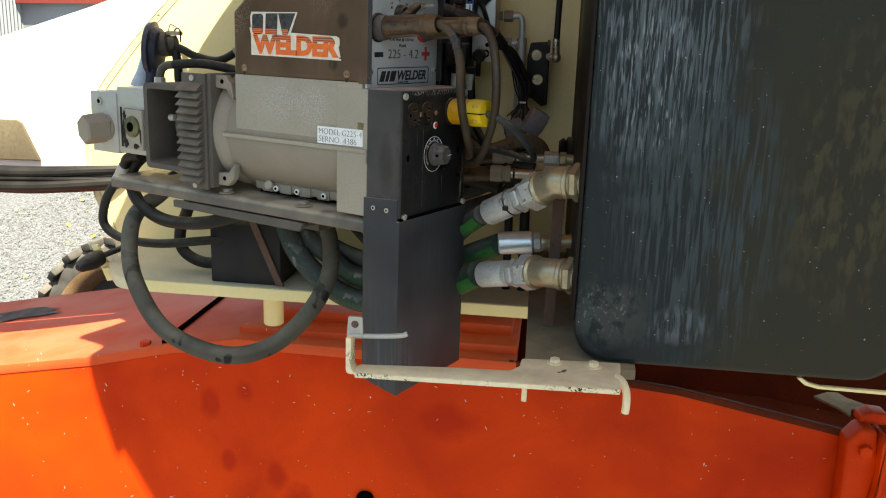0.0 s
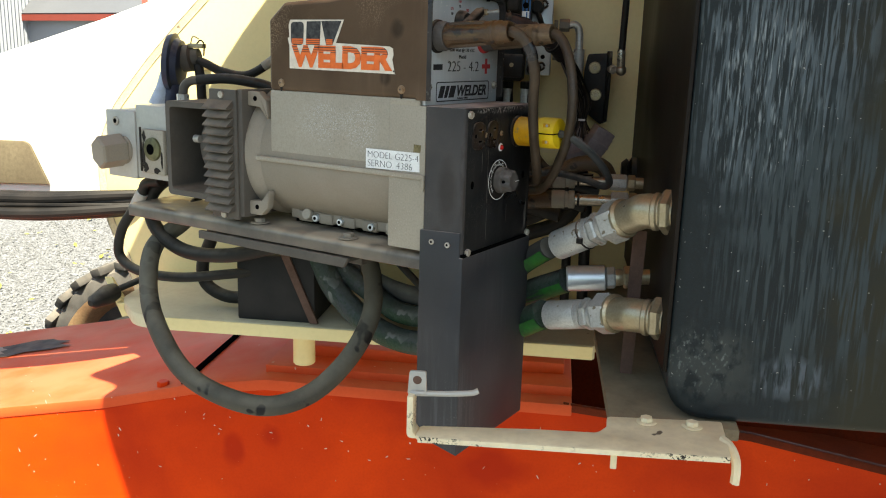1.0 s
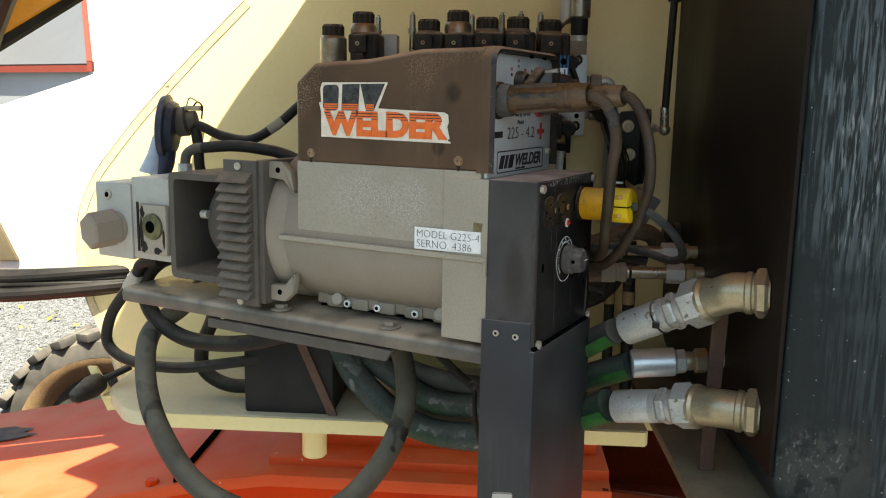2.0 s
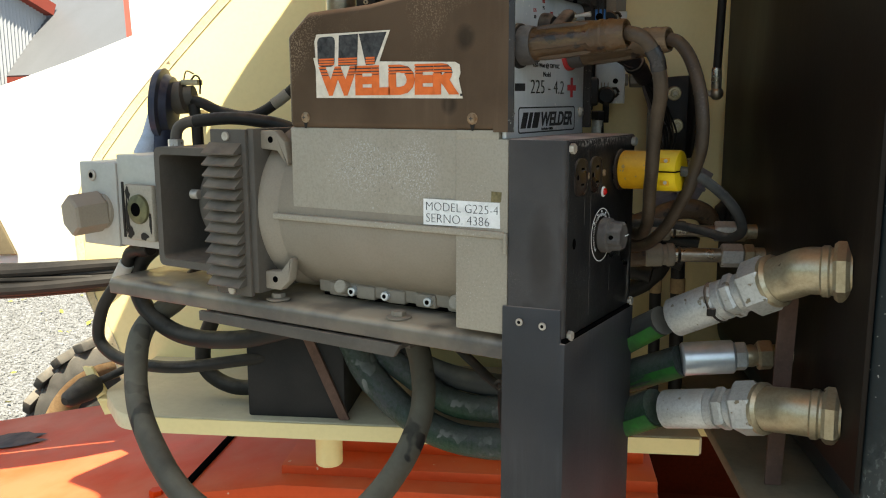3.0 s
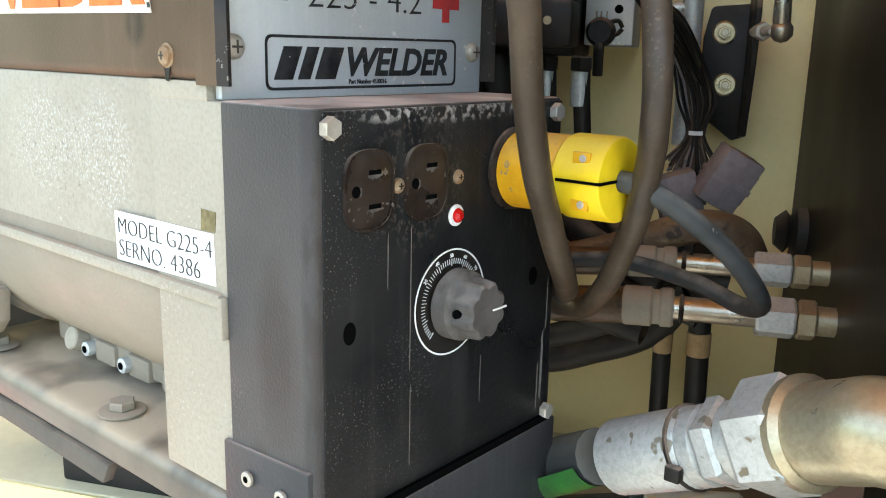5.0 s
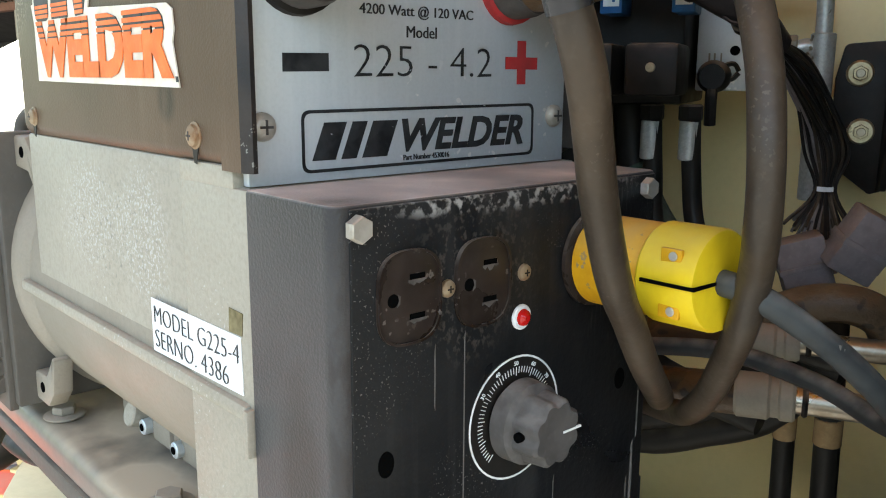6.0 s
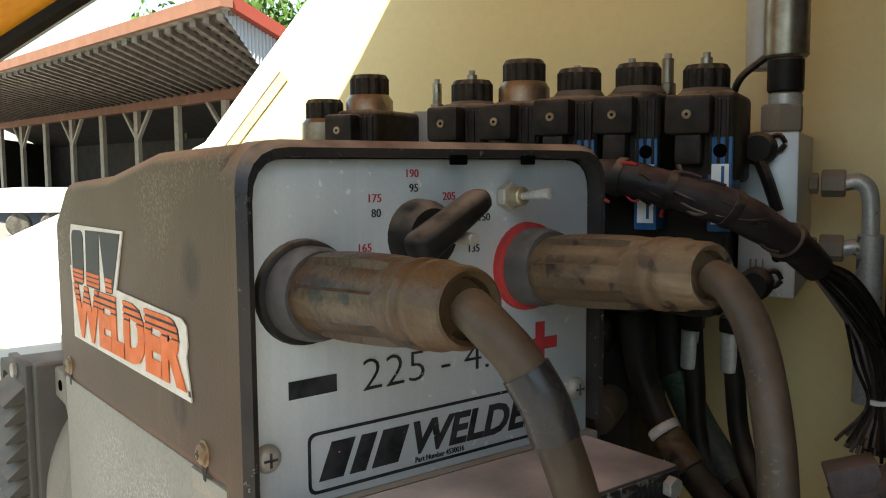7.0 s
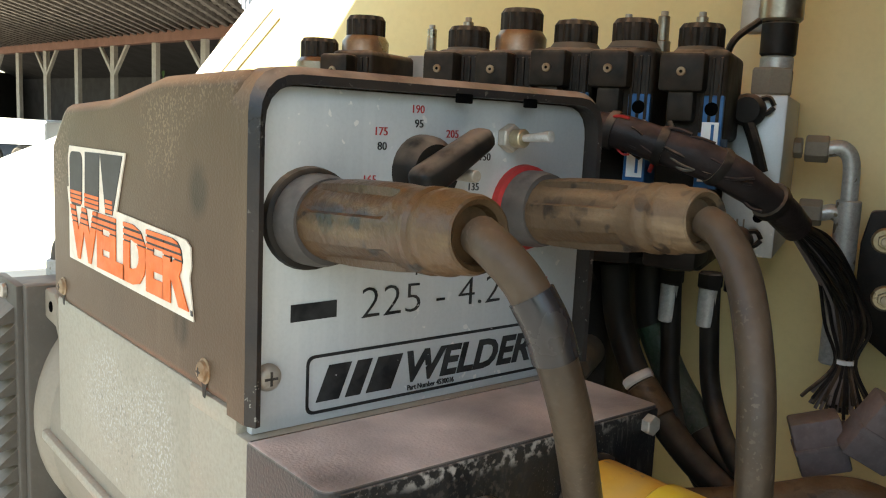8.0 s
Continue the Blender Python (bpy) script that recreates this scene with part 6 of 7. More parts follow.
def make_junction():
    th = thing("black_relay_box", (-0.355, 0.41, 1.058), "matt black steel box standing on the deck", "junction box", frame_of=TT)
    part("body", box(-0.429, -0.290, 0.338, 0.48, 1.058, 1.175, 0.004), M["bakebox"], th)
    part("brace", quad_sheet(((-0.352, 0.331, 1.19), (-0.338, 0.331, 1.19), (-0.283, 0.331, 1.060), (-0.297, 0.331, 1.060)), 0.006), M["rust"], th, "brown flat brace")
    return th


make_junction()


def hose(name, pts, r, mat, label, frame_of=None, wobble=0.0):
    """A hose with a crimped collar at each end."""
    th = thing(name, pts[len(pts) // 2], label, "hose", group="hoses below the generator", frame_of=frame_of)
    part("tube", tube(pts, r, 14, 8, wobble), M[mat], th)
    for one, two in ((pts[0], pts[1]), (pts[-1], pts[-2])) if mat in ("rubber", "loop") else ((pts[0], pts[1]),):
        p, q = Vector(one), Vector(two)
        way = (q - p).normalized()
        part("end_collar", rod(p, p + way * 0.018, r * 1.14), M["soot"], th, "black crimped collar")
    return th


hose("hose", [(-0.565, 0.08, 1.262), (-0.61, 0.075, 1.225), (-0.640, 0.045, 1.19), (-0.612, 0.005, 1.150), (-0.555, -0.035, 1.100), (-0.47, -0.060, 1.042), (-0.39, -0.060, 1.016), (-0.307, -0.040, 1.009), (-0.262, 0.010, 1.024), (-0.243, 0.075, 1.065), (-0.245, 0.130, 1.115), (-0.262, 0.158, 1.165), (-0.285, 0.165, 1.215), (-0.31, 0.165, 1.25)], 0.0150, "loop", "thick grey-black hose hanging in a wide loop", wobble=0.02)
hose("hose", [(-0.60, 0.03, 1.305), (-0.638, 0.03, 1.297), (-0.657, 0.035, 1.274), (-0.689, 0.04, 1.244), (-0.722, 0.04, 1.204), (-0.738, 0.045, 1.157), (-0.696, 0.05, 1.134), (-0.606, 0.062, 1.134), (-0.535, 0.12, 1.140), (-0.46, 0.20, 1.146), (-0.40, 0.25, 1.145)], 0.0085, "rubber", "thin black hose that loops under the motor")
solo("hose_ferrule", rod((-0.652, 0.034, 1.281), (-0.678, 0.039, 1.254), 0.0105), M["alu"], (-0.665, 0.037, 1.268), "pale crimped hose ferrule", "hose fitting")
hose("hose", [(-0.57, 0.05, 1.315), (-0.62, 0.05, 1.30), (-0.655, 0.05, 1.265), (-0.641, 0.05, 1.216), (-0.579, 0.055, 1.186), (-0.48, 0.06, 1.192), (-0.40, 0.08, 1.215), (-0.36, 0.12, 1.225)], 0.0120, "rubber", "black hose sagging below the rail")
hose("hose", [(-0.58, 0.13, 1.235), (-0.619, 0.15, 1.185), (-0.643, 0.15, 1.135), (-0.641, 0.155, 1.097), (-0.599, 0.165, 1.078), (-0.54, 0.18, 1.084), (-0.50, 0.20, 1.09)], 0.0115, "rubber", "black hose curling down to the relay box")
hose("hose", [(-0.42, 0.20, 1.19), (-0.398, 0.2, 1.157), (-0.371, 0.2, 1.121), (-0.32, 0.205, 1.080), (-0.261, 0.21, 1.058), (-0.204, 0.215, 1.056), (-0.12, 0.21, 1.075), (-0.04, 0.19, 1.12), (0.036, 0.165, 1.166)], 0.0205, "sleeve", "thick oily hose in a woven sleeve", wobble=0.05)
hose("hose", [(-0.40, 0.24, 1.17), (-0.375, 0.225, 1.151), (-0.313, 0.225, 1.122), (-0.254, 0.23, 1.095), (-0.161, 0.235, 1.105), (-0.05, 0.22, 1.16), (0.049, 0.206, 1.209)], 0.0180, "sleeve", "oily hose in a woven sleeve", wobble=0.05)
hose("hose", [(-0.40, 0.26, 1.17), (-0.377, 0.25, 1.154), (-0.305, 0.25, 1.13), (-0.236, 0.25, 1.123), (-0.16, 0.25, 1.13), (-0.07, 0.22, 1.18), (-0.01, 0.19, 1.23), (0.039, 0.165, 1.263)], 0.0160, "greenhose", "dusty black suction hose with a green stripe")
hose("hose", [(-0.30, 0.24, 1.20), (-0.23, 0.22, 1.165), (-0.17, 0.20, 1.14), (-0.12, 0.21, 1.12)], 0.0060, "rubber", "thin black hose behind the suction hoses")
solo("tie_cord", add(tube([(-0.156, 0.168, 1.151), (-0.152, 0.165, 1.11), (-0.146, 0.165, 1.085), (-0.140, 0.168, 1.062)], 0.0035, 8, 5), tube([(-0.156 + 0.006 * math.cos(a), 0.166, 1.156 + 0.006 * math.sin(a)) for a in (0, 1.57, 3.14, 4.71, 6.2)], 0.0022, 8, 4)), M["soot"], (-0.15, 0.168, 1.10), "black tie cord round the hoses", "cord")


def make_fitting(name, start, mid, elbow, into, r, label, cord=False):
    """A crimped hose end with its nut and a brass elbow that enters the tank."""
    s, m, e, t = Vector(start), Vector(mid), Vector(elbow), Vector(into)
    way = (m - s)
    th = thing(name, tuple(s), label, "hose fitting", group="tank hose fittings")
    part("ferrule", lathe(s, s + way * 0.50, [(0, r * 0.84), (0.04, r), (0.97, r), (1, r * 0.95)], 32), M["zinc"], th, "grey crimped ferrule")
    part("ferrule_collar", lathe(s + way * 0.50, s + way * 0.585, [(0, r * 0.93), (0.1, r * 0.98), (0.9, r * 0.98), (1, r * 0.9)], 30), M["zinc"], th)
    part("stem_hex", nut(s + way * 0.59, s + way * 0.70, r * 1.10), M["zinc"], th, "grey hex on the hose stem")
    part("neck", rod(s + way * 0.69, s + way * 0.79, r * 0.96), M["zinc"], th)
    part("swivel_nut", nut(s + way * 0.78, s + way * 1.02, r * 1.36), M["zinc"], th, "grey hex swivel nut")
    part("elbow_collar", rod(m - way * 0.01, m.lerp(e, 0.22), r * 1.26, sides=28), M["brass"], th)
    part("elbow", tube([m.lerp(e, 0.15), m.lerp(e, 0.6), e, e.lerp(t, 0.5), t], r * 1.07, 22, 7), M["brass"], th, "yellow zinc elbow")
    part("elbow_band", lathe(e.lerp(t, 0.30), e.lerp(t, 0.52), [(0, r * 1.09), (0.2, r * 1.16), (0.8, r * 1.16), (1, r * 1.09)], 28), M["brass"], th)
    part("lock_nut", nut(e.lerp(t, 0.58), e.lerp(t, 0.95), r * 1.38), M["brass"], th, "brass-coloured lock nut")
    if cord:
        c = s + way * 0.465
        part("tie", lathe(c - way * 0.012, c + way * 0.012, [(0, r * 1.0), (0.2, r * 1.06), (0.8, r * 1.06), (1, r)], 24), M["soot"], th, "black cable tie")
        part("tie_knot", box(c.x - 0.004, c.x + 0.004, c.y - r - 0.004, c.y - r + 0.002, c.z - 0.010, c.z - 0.002, 0.001), M["soot"], th)
    return th


def stripe(a, b, r):
    """A green print on the lower half of a hose."""
    a, b = Vector(a), Vector(b)
    bm = tube([a, a.lerp(b, 0.5), b], r, 16, 4, closed=False)
    mid = (a + b) / 2
    for f in [f for f in bm.faces if f.calc_center_median().z > (a + (b - a) * ((f.calc_center_median() - a).dot(b - a) / (b - a).length_squared)).z - r * 0.15]:
        bm.faces.remove(f)
    return bm


TK1, TK2 = TT @ Vector((0.2545, 0.020, 1.340)), TT @ Vector((0.2545, 0.020, 1.203))
make_fitting("upper_hose_fitting", (0.0515, 0.1620, 1.268), (0.150, 0.140, 1.321), (0.184, 0.124, 1.338), TK1, 0.0205, "crimped upper hose end on a brass elbow", True)
make_fitting("lower_hose_fitting", (0.0465, 0.1610, 1.167), (0.147, 0.139, 1.194), (0.183, 0.124, 1.202), TK2, 0.0205, "crimped lower hose end on a brass elbow")
for a, b, r in (((-0.03, 0.185, 1.216), (0.035, 0.164, 1.262), 0.0166), ((-0.03, 0.185, 1.126), (0.035, 0.164, 1.165), 0.0211), ((-0.03, 0.218, 1.170), (0.048, 0.206, 1.209), 0.0186)):
    solo("hose_print", stripe(a, b, r), M["green"], a, "green stripe printed along a hose", "hose print")


def make_mid_fitting():
    s, e = Vector((0.049, 0.206, 1.211)), Vector((0.100, 0.229, 1.216))
    way = (e - s).normalized()
    th = thing("middle_hose_fitting", tuple(s), "bright crimped middle hose end with brass adapter", "hose fitting", group="tank hose fittings")
    part("ferrule", lathe(s, e, [(0, 0.0165), (0.04, 0.0185), (0.96, 0.0185), (1, 0.0165)], 30), M["bright"], th, "bright zinc ferrule")
    part("nut", nut(e, e + way * 0.013, 0.0160), M["zinc"], th)
    part("adapter", lathe(e + way * 0.013, e + way * 0.024, [(0, 0.012), (0.5, 0.0125), (1, 0.011)], 20), M["brass"], th)
    part("adapter_nut", nut(e + way * 0.024, e + way * 0.040, 0.0165), M["brass"], th)
    part("stem", rod(e + way * 0.04, e + way * 0.12, 0.011), M["brass"], th)
    return th


make_mid_fitting()
bm = quad_sheet(((0.214, 0.098, 1.30), (0.232, 0.098, 1.30), (0.227, 0.100, 1.098), (0.211, 0.100, 1.098)), 0.004)
solo("flat_strap", bm, M["rust"], (0.22, 0.099, 1.098), "brown flat steel strap beside the tank", "strap", frame_of=TT)


def make_far_fittings():
    th = thing("return_fittings", (0.15, 0.27, 1.32), "row of dusty return line fittings at the tank", "hose fitting", frame_of=TT)
    for v, z, r in ((0.345, 1.3285, 0.0115), (0.30, 1.305, 0.0130)):
        part("hose_end", rod((0.02, v + 0.02, z - 0.012), (0.110, v, z - 0.001), r * 1.05), M["grip_dark"], th, "brown dusty hose end")
        part("ferrule", lathe((0.104, v, z - 0.001), (0.140, v, z), [(0, r), (0.05, r * 1.12), (0.55, r * 1.12), (0.6, r * 0.98), (0.72, r * 0.98), (0.76, r * 1.1), (0.95, r * 1.1), (1, r)], 24), M["cast_brown"], th, "dusty crimped ferrule")
        part("stem", rod((0.138, v, z), (0.197, v, z), r * 0.68), M["coil"], th)
        part("tie", lathe((0.1435, v, z), (0.1470, v, z), [(0, r * 0.74), (0.5, r * 0.82), (1, r * 0.74)], 18), M["soot"], th, "black cable tie")
        part("nut", nut((0.1955, v, z), (0.2215, v, z), r * 1.14), M["zinc"], th)
        part("adapter", nut((0.2225, v, z), (0.2350, v, z), r * 1.12), M["brass"], th)
        part("stub", rod((0.2345, v, z), (0.256, v, z), r * 0.8), M["brass"], th)
    return th


make_far_fittings()

# ---- valves, wiring and small things on the turntable ----


def make_valve_bank():
    th = thing("valve_bank", (-0.12, 0.45, 1.47), "bank of dusty black solenoid valves on a manifold", "valve bank", frame_of=TT)
    part("manifold", box(-0.31, 0.043, 0.425, 0.560, 1.480, 1.575, 0.003), M["soot"], th, "black valve manifold")
    part("foot", box(-0.29, 0.04, 0.54, 0.602, 1.50, 1.55, 0.002), M["soot"], th)
    part("lower_manifold", box(-0.30, -0.030, 0.45, 0.575, 1.285, 1.482, 0.004), M["soot"], th, "black lower manifold block")
    for u in (-0.255, -0.205, -0.155, -0.105, -0.058):
        part("lower_cartridge", rod((u, 0.452, 1.455), (u, 0.405, 1.452), 0.016), M["soot"], th)
        part("lower_cartridge", rod((u + 0.012, 0.452, 1.40), (u + 0.012, 0.41, 1.395), 0.014), M["cast_dark"], th)
    # short cartridges: where they stand, cap height, bright sleeve
    for u, v, top, bright in ((-0.302, 0.417, 1.652, True), (-0.256, 0.420, 1.671, True), (-0.156, 0.418, 1.661, False), (-0.112, 0.422, 1.675, True), (-0.068, 0.427, 1.666, False), (-0.0215, 0.427, 1.667, False), (0.027, 0.435, 1.664, False)):
        coil = part("coil", lathe((u, v, 1.57), (u, v, top - 0.017), [(0, 0.019), (0.05, 0.0205), (0.94, 0.0205), (1, 0.017)], 24), M["coil" if bright else "cast_dark"], th, "stained zinc sleeve" if bright else "")
        cap = lathe((u, v, top - 0.018), (u, v, top), [(0, 0.0155), (0.08, 0.0170), (0.80, 0.0170), (1, 0.0145)], 48)
        for i, w in enumerate(cap.verts):  # knurled rim
            if i % 4 < 2 and 0.05 < (w.co.z - top + 0.018) / 0.018 < 0.95:
                w.co.x, w.co.y = u + (w.co.x - u) * 0.92, v + (w.co.y - v) * 0.92
        part("cap", cap, M["coil_black"], coil, "knurled black cap", smooth=20)
    # square coils behind their plugs
    for u, z in ((-0.2500, 1.640), (-0.1510, 1.641), (-0.1060, 1.641), (-0.0620, 1.643), (-0.0160, 1.643), (0.0345, 1.642)):
        body = part("coil_body", box(u - 0.0205, u + 0.0205, 0.388, 0.466, 1.578, z, 0.005, 3), M["coil_black"], th, "black square coil under dust")
        for k in range(3):
            part("coil_rib", box(u + 0.0035 + 0.0055 * k, u + 0.0060 + 0.0055 * k, 0.3862, 0.390, 1.584, z - 0.006, 0.0008), M["coil_black"], body)
    # plugs on the coils
    for u, w, z in ((-0.2580, 0.027, 1.622), (-0.1610, 0.027, 1.6245), (-0.1160, 0.027, 1.6245), (-0.0715, 0.028, 1.6265), (-0.0255, 0.029, 1.6265), (0.0260, 0.031, 1.6250)):
        plug = part("coil_plug", box(u - w / 2, u + w / 2, 0.372, 0.402, z - 0.0135, z + 0.0135, 0.003), M["coil_black"], th, "black square coil plug")
        screw = part("plug_screw", rod((u, 0.3735, z), (u, 0.3705, z), 0.0032), M["rust_bolt"], plug, "brass plug screw")
        part("screw_slot", rod((u, 0.3710, z), (u, 0.3702, z), 0.0011), M["hole"], plug)
        part("plug_nose", box(u - w * 0.30, u + w * 0.30, 0.376, 0.400, z - 0.034, z - 0.0125, 0.003), M["coil_black"], plug)
    for u in (-0.0510, -0.0050, 0.0460):
        lb = part("coil_label", box(u - 0.0080, u + 0.0080, 0.3868, 0.4225, 1.545, 1.6100, 0.001), M["blue_label"], th, "blue coil label")
        part("white_field", box(u - 0.0055, u + 0.0060, 0.3860, 0.3870, 1.550, 1.5915, 0), M["white"], lb, "white printed field")
        part("label_bar", box(u + 0.0010, u + 0.0030, 0.3855, 0.3861, 1.553, 1.590, 0), M["blue_label"], lb)
        part("label_hole", rod((u, 0.3860, 1.6005), (u, 0.3872, 1.6005), 0.0048), M["hole"], lb)
    for u, v, z in ((-0.250, 0.535, 1.674), (-0.188, 0.485, 1.674), (-0.094, 0.500, 1.674), (-0.046, 0.500, 1.677), (-0.016, 0.500, 1.679), (0.015, 0.500, 1.678)):
        s = part("stud", rod((u, v, 1.575), (u, v, z), 0.0048), M["coil"], th)
        part("stud_tip", rod((u, v, z), (u, v, z + 0.004), 0.0030), M["bolt"], s)
        part("stud_collar", rod((u, v, z - 0.030), (u, v, z - 0.020), 0.0066), M["coil"], s)
    part("stud_block", box(-0.2365, -0.2095, 0.46, 0.495, 1.575, 1.642, 0.002), M["alu"], th)
    for u in (-0.25, -0.16, -0.11, -0.065, -0.018, 0.028):
        low_plug = part("lower_coil", box(u - 0.019, u + 0.019, 0.372, 0.43, 1.487, 1.524, 0.004), M["soot"], th, "black square lower coil")
        part("plug_screw", rod((u, 0.3735, 1.507), (u, 0.3700, 1.507), 0.0034), M["brass"], low_plug, "brass plug screw")
    part("wire", tube([(0.018, 0.40, 1.60), (0.012, 0.392, 1.575), (0.008, 0.38, 1.555)], 0.0016, 8, 6), M["red"], th, "thin red wire")
    for k, u in enumerate((-0.06, -0.02, 0.02)):
        part("wire", tube([(u, 0.378, 1.590), (u + 0.01, 0.365, 1.575), (u + 0.025, 0.362, 1.565)], 0.0022, 8, 6), M["soot"], th)
    return th


make_valve_bank()


def make_port_block():
    th = thing("port_block", (0.068, 0.50, 1.487), "bare aluminium port block with black dust caps", "manifold", frame_of=TT)
    part("block", box(0.047, 0.0890, 0.468, 0.600, 1.490, 1.6155, 0.0015), M["plate"], th, "scratched aluminium block")
    for z, hang in ((1.603, (0.077, 1.557)), (1.501, (0.062, 1.464))):
        c = part("dust_cap", lathe((0.062, 0.468, z), (0.062, 0.446, z), [(0, 0.0125), (0.7, 0.0125), (1, 0.0095)], 20), M["soot"], th, "black rubber dust cap")
        part("strap", tube([(0.062, 0.452, z - 0.006), ((0.062 + hang[0]) / 2, 0.448, (z + hang[1]) / 2), (hang[0], 0.450, hang[1])], 0.0045, 8, 5), M["soot"], c)
        part("strap_ear", tube([(0.074 + 0.006 * math.cos(a), 0.462, z + 0.004 + 0.006 * math.sin(a)) for a in (0, 1.2, 2.4, 3.6, 4.8, 6.1)], 0.002, 6, 3), M["soot"], c)
    part("port", rod((0.0756, 0.4684, 1.5208), (0.0756, 0.4672, 1.5208), 0.0038), M["hole"], th, "dark round port")
    for k, (u, w) in enumerate(((0.0560, 0.0007), (0.0600, 0.0007), (0.0650, 0.0006))):
        part("stamp", box(u, u + w * 2, 0.4674, 0.4682, 1.5120, 1.5190, 0), M["cast_brown"], th, "stamped mark")
    # riser with its nut and hose
    part("riser_nut", nut((0.074, 0.49, 1.6155), (0.074, 0.49, 1.637), 0.0165), M["cast_brown"], th)
    part("riser_collar", rod((0.076, 0.49, 1.634), (0.076, 0.49, 1.646), 0.0125), M["zinc"], th)
    part("riser_hose", rod((0.076, 0.49, 1.646), (0.076, 0.49, 1.672), 0.0135), M["soot"], th)
    part("riser_tube", rod((0.076, 0.49, 1.672), (0.076, 0.49, 2.05), 0.0165), M["coil"], th, "stained steel riser tube")
    part("side_tube", rod((0.056, 0.50, 1.665), (0.056, 0.50, 2.05), 0.011), M["alu"], th)
    part("lanyard", tube([(0.062, 0.478, 1.672), (0.045, 0.468, 1.655), (0.041, 0.466, 1.632), (0.050, 0.466, 1.612), (0.064, 0.472, 1.609)], 0.0028, 8, 6), M["soot"], th, "black cap lanyard")
    # steel pipes to the side
    for z, bend in ((1.576, True), (1.524, False)):
        part("pipe_nut", nut((0.092, 0.53, z), (0.099, 0.53, z), 0.0085), M["cast_brown"], th)
        part("pipe_nut", nut((0.101, 0.53, z), (0.119, 0.53, z), 0.0110), M["cast_brown"], th, "brown pipe nut")
        end = (0.138, 0.53, z - 0.045) if bend else (0.134, 0.53, z - 0.04)
        part("pipe", tube([(0.118, 0.53, z), (0.129, 0.53, z + 0.001), (0.1365, 0.53, z - 0.010), end], 0.0066, 14, 7), M["zinc"], th, "steel pipe bend")
    part("pipe_sleeve", rod((0.138, 0.53, 1.536), (0.138, 0.53, 1.40), 0.0098), M["zinc"], th)
    return th


make_port_block()


def make_switch_plate():
    th = thing("strut_bracket", (0.172, 0.56, 1.40), "black steel strut bracket bolted to the upright", "bracket", frame_of=TT)
    out = rounded([(0.150, 1.430), (0.183, 1.405), (0.192, 1.408), (0.194, 1.531), (0.1555, 1.528), (0.150, 1.50)], [0.004, 0.004, 0.002, 0.002, 0.005, 0.004])
    part("plate", prism(out, "y", 0.545, 0.556, 0.001), M["soot"], th)
    part("flange", prism(rounded([(0.548, 1.408), (0.512, 1.412), (0.478, 1.475), (0.470, 1.522), (0.476, 1.534), (0.548, 1.534)], [0, 0.006, 0.02, 0.01, 0.004, 0]), "x", 0.1885, 0.1935, 0.001), M["soot"], th, "folded black flange")
    part("spacer", box(0.155, 0.188, 0.556, 0.601, 1.42, 1.52, 0.002), M["soot"], th)
    for z, u in ((1.5043, 0.1680), (1.4571, 0.1725)):
        b = part("bolt", lathe((u, 0.5455, z), (u, 0.5415, z), [(0, 0.0108), (0.6, 0.0106), (1, 0.0090)], 28), M["brass"], th, "brass washer and bolt")
        part("bolt_head", nut((u, 0.5417, z), (u, 0.5350, z), 0.0062), M["brass"], b)
        part("bolt_end", rod((u, 0.5352, z), (u, 0.5320, z), 0.0036), M["coil"], b)
    return th


make_switch_plate()


def make_strut():
    th = thing("gas_strut", (0.206, 0.43, 1.50), "black gas strut with a steel ball end", "gas strut", frame_of=TT)
    part("rod", rod((0.2045, 0.424, 1.530), (0.207, 0.415, 1.70), 0.0056), M["soot"], th)
    part("cylinder", rod((0.207, 0.415, 1.69), (0.212, 0.40, 2.06), 0.0095), M["soot"], th, "black cylinder")
    part("sleeve", lathe((0.2050, 0.4255, 1.508), (0.2040, 0.424, 1.537), [(0, 0.0062), (0.1, 0.0068), (0.9, 0.0066), (1, 0.0056)], 18), M["coil"], th, "dusty steel end sleeve")
    part("ball_end", lathe((0.1975, 0.426, 1.503), (0.2140, 0.426, 1.503), [(0, 0.004), (0.2, 0.0078), (0.5, 0.0092), (0.8, 0.0078), (1, 0.004)], 18), M["coil"], th, "steel ball end")
    part("ball_pin", rod((0.200, 0.428, 1.503), (0.1900, 0.495, 1.504), 0.0040), M["bolt"], th)
    part("pin_nut", nut((0.1955, 0.458, 1.5035), (0.1935, 0.470, 1.5038), 0.0078), M["bolt"], th)
    return th


make_strut()


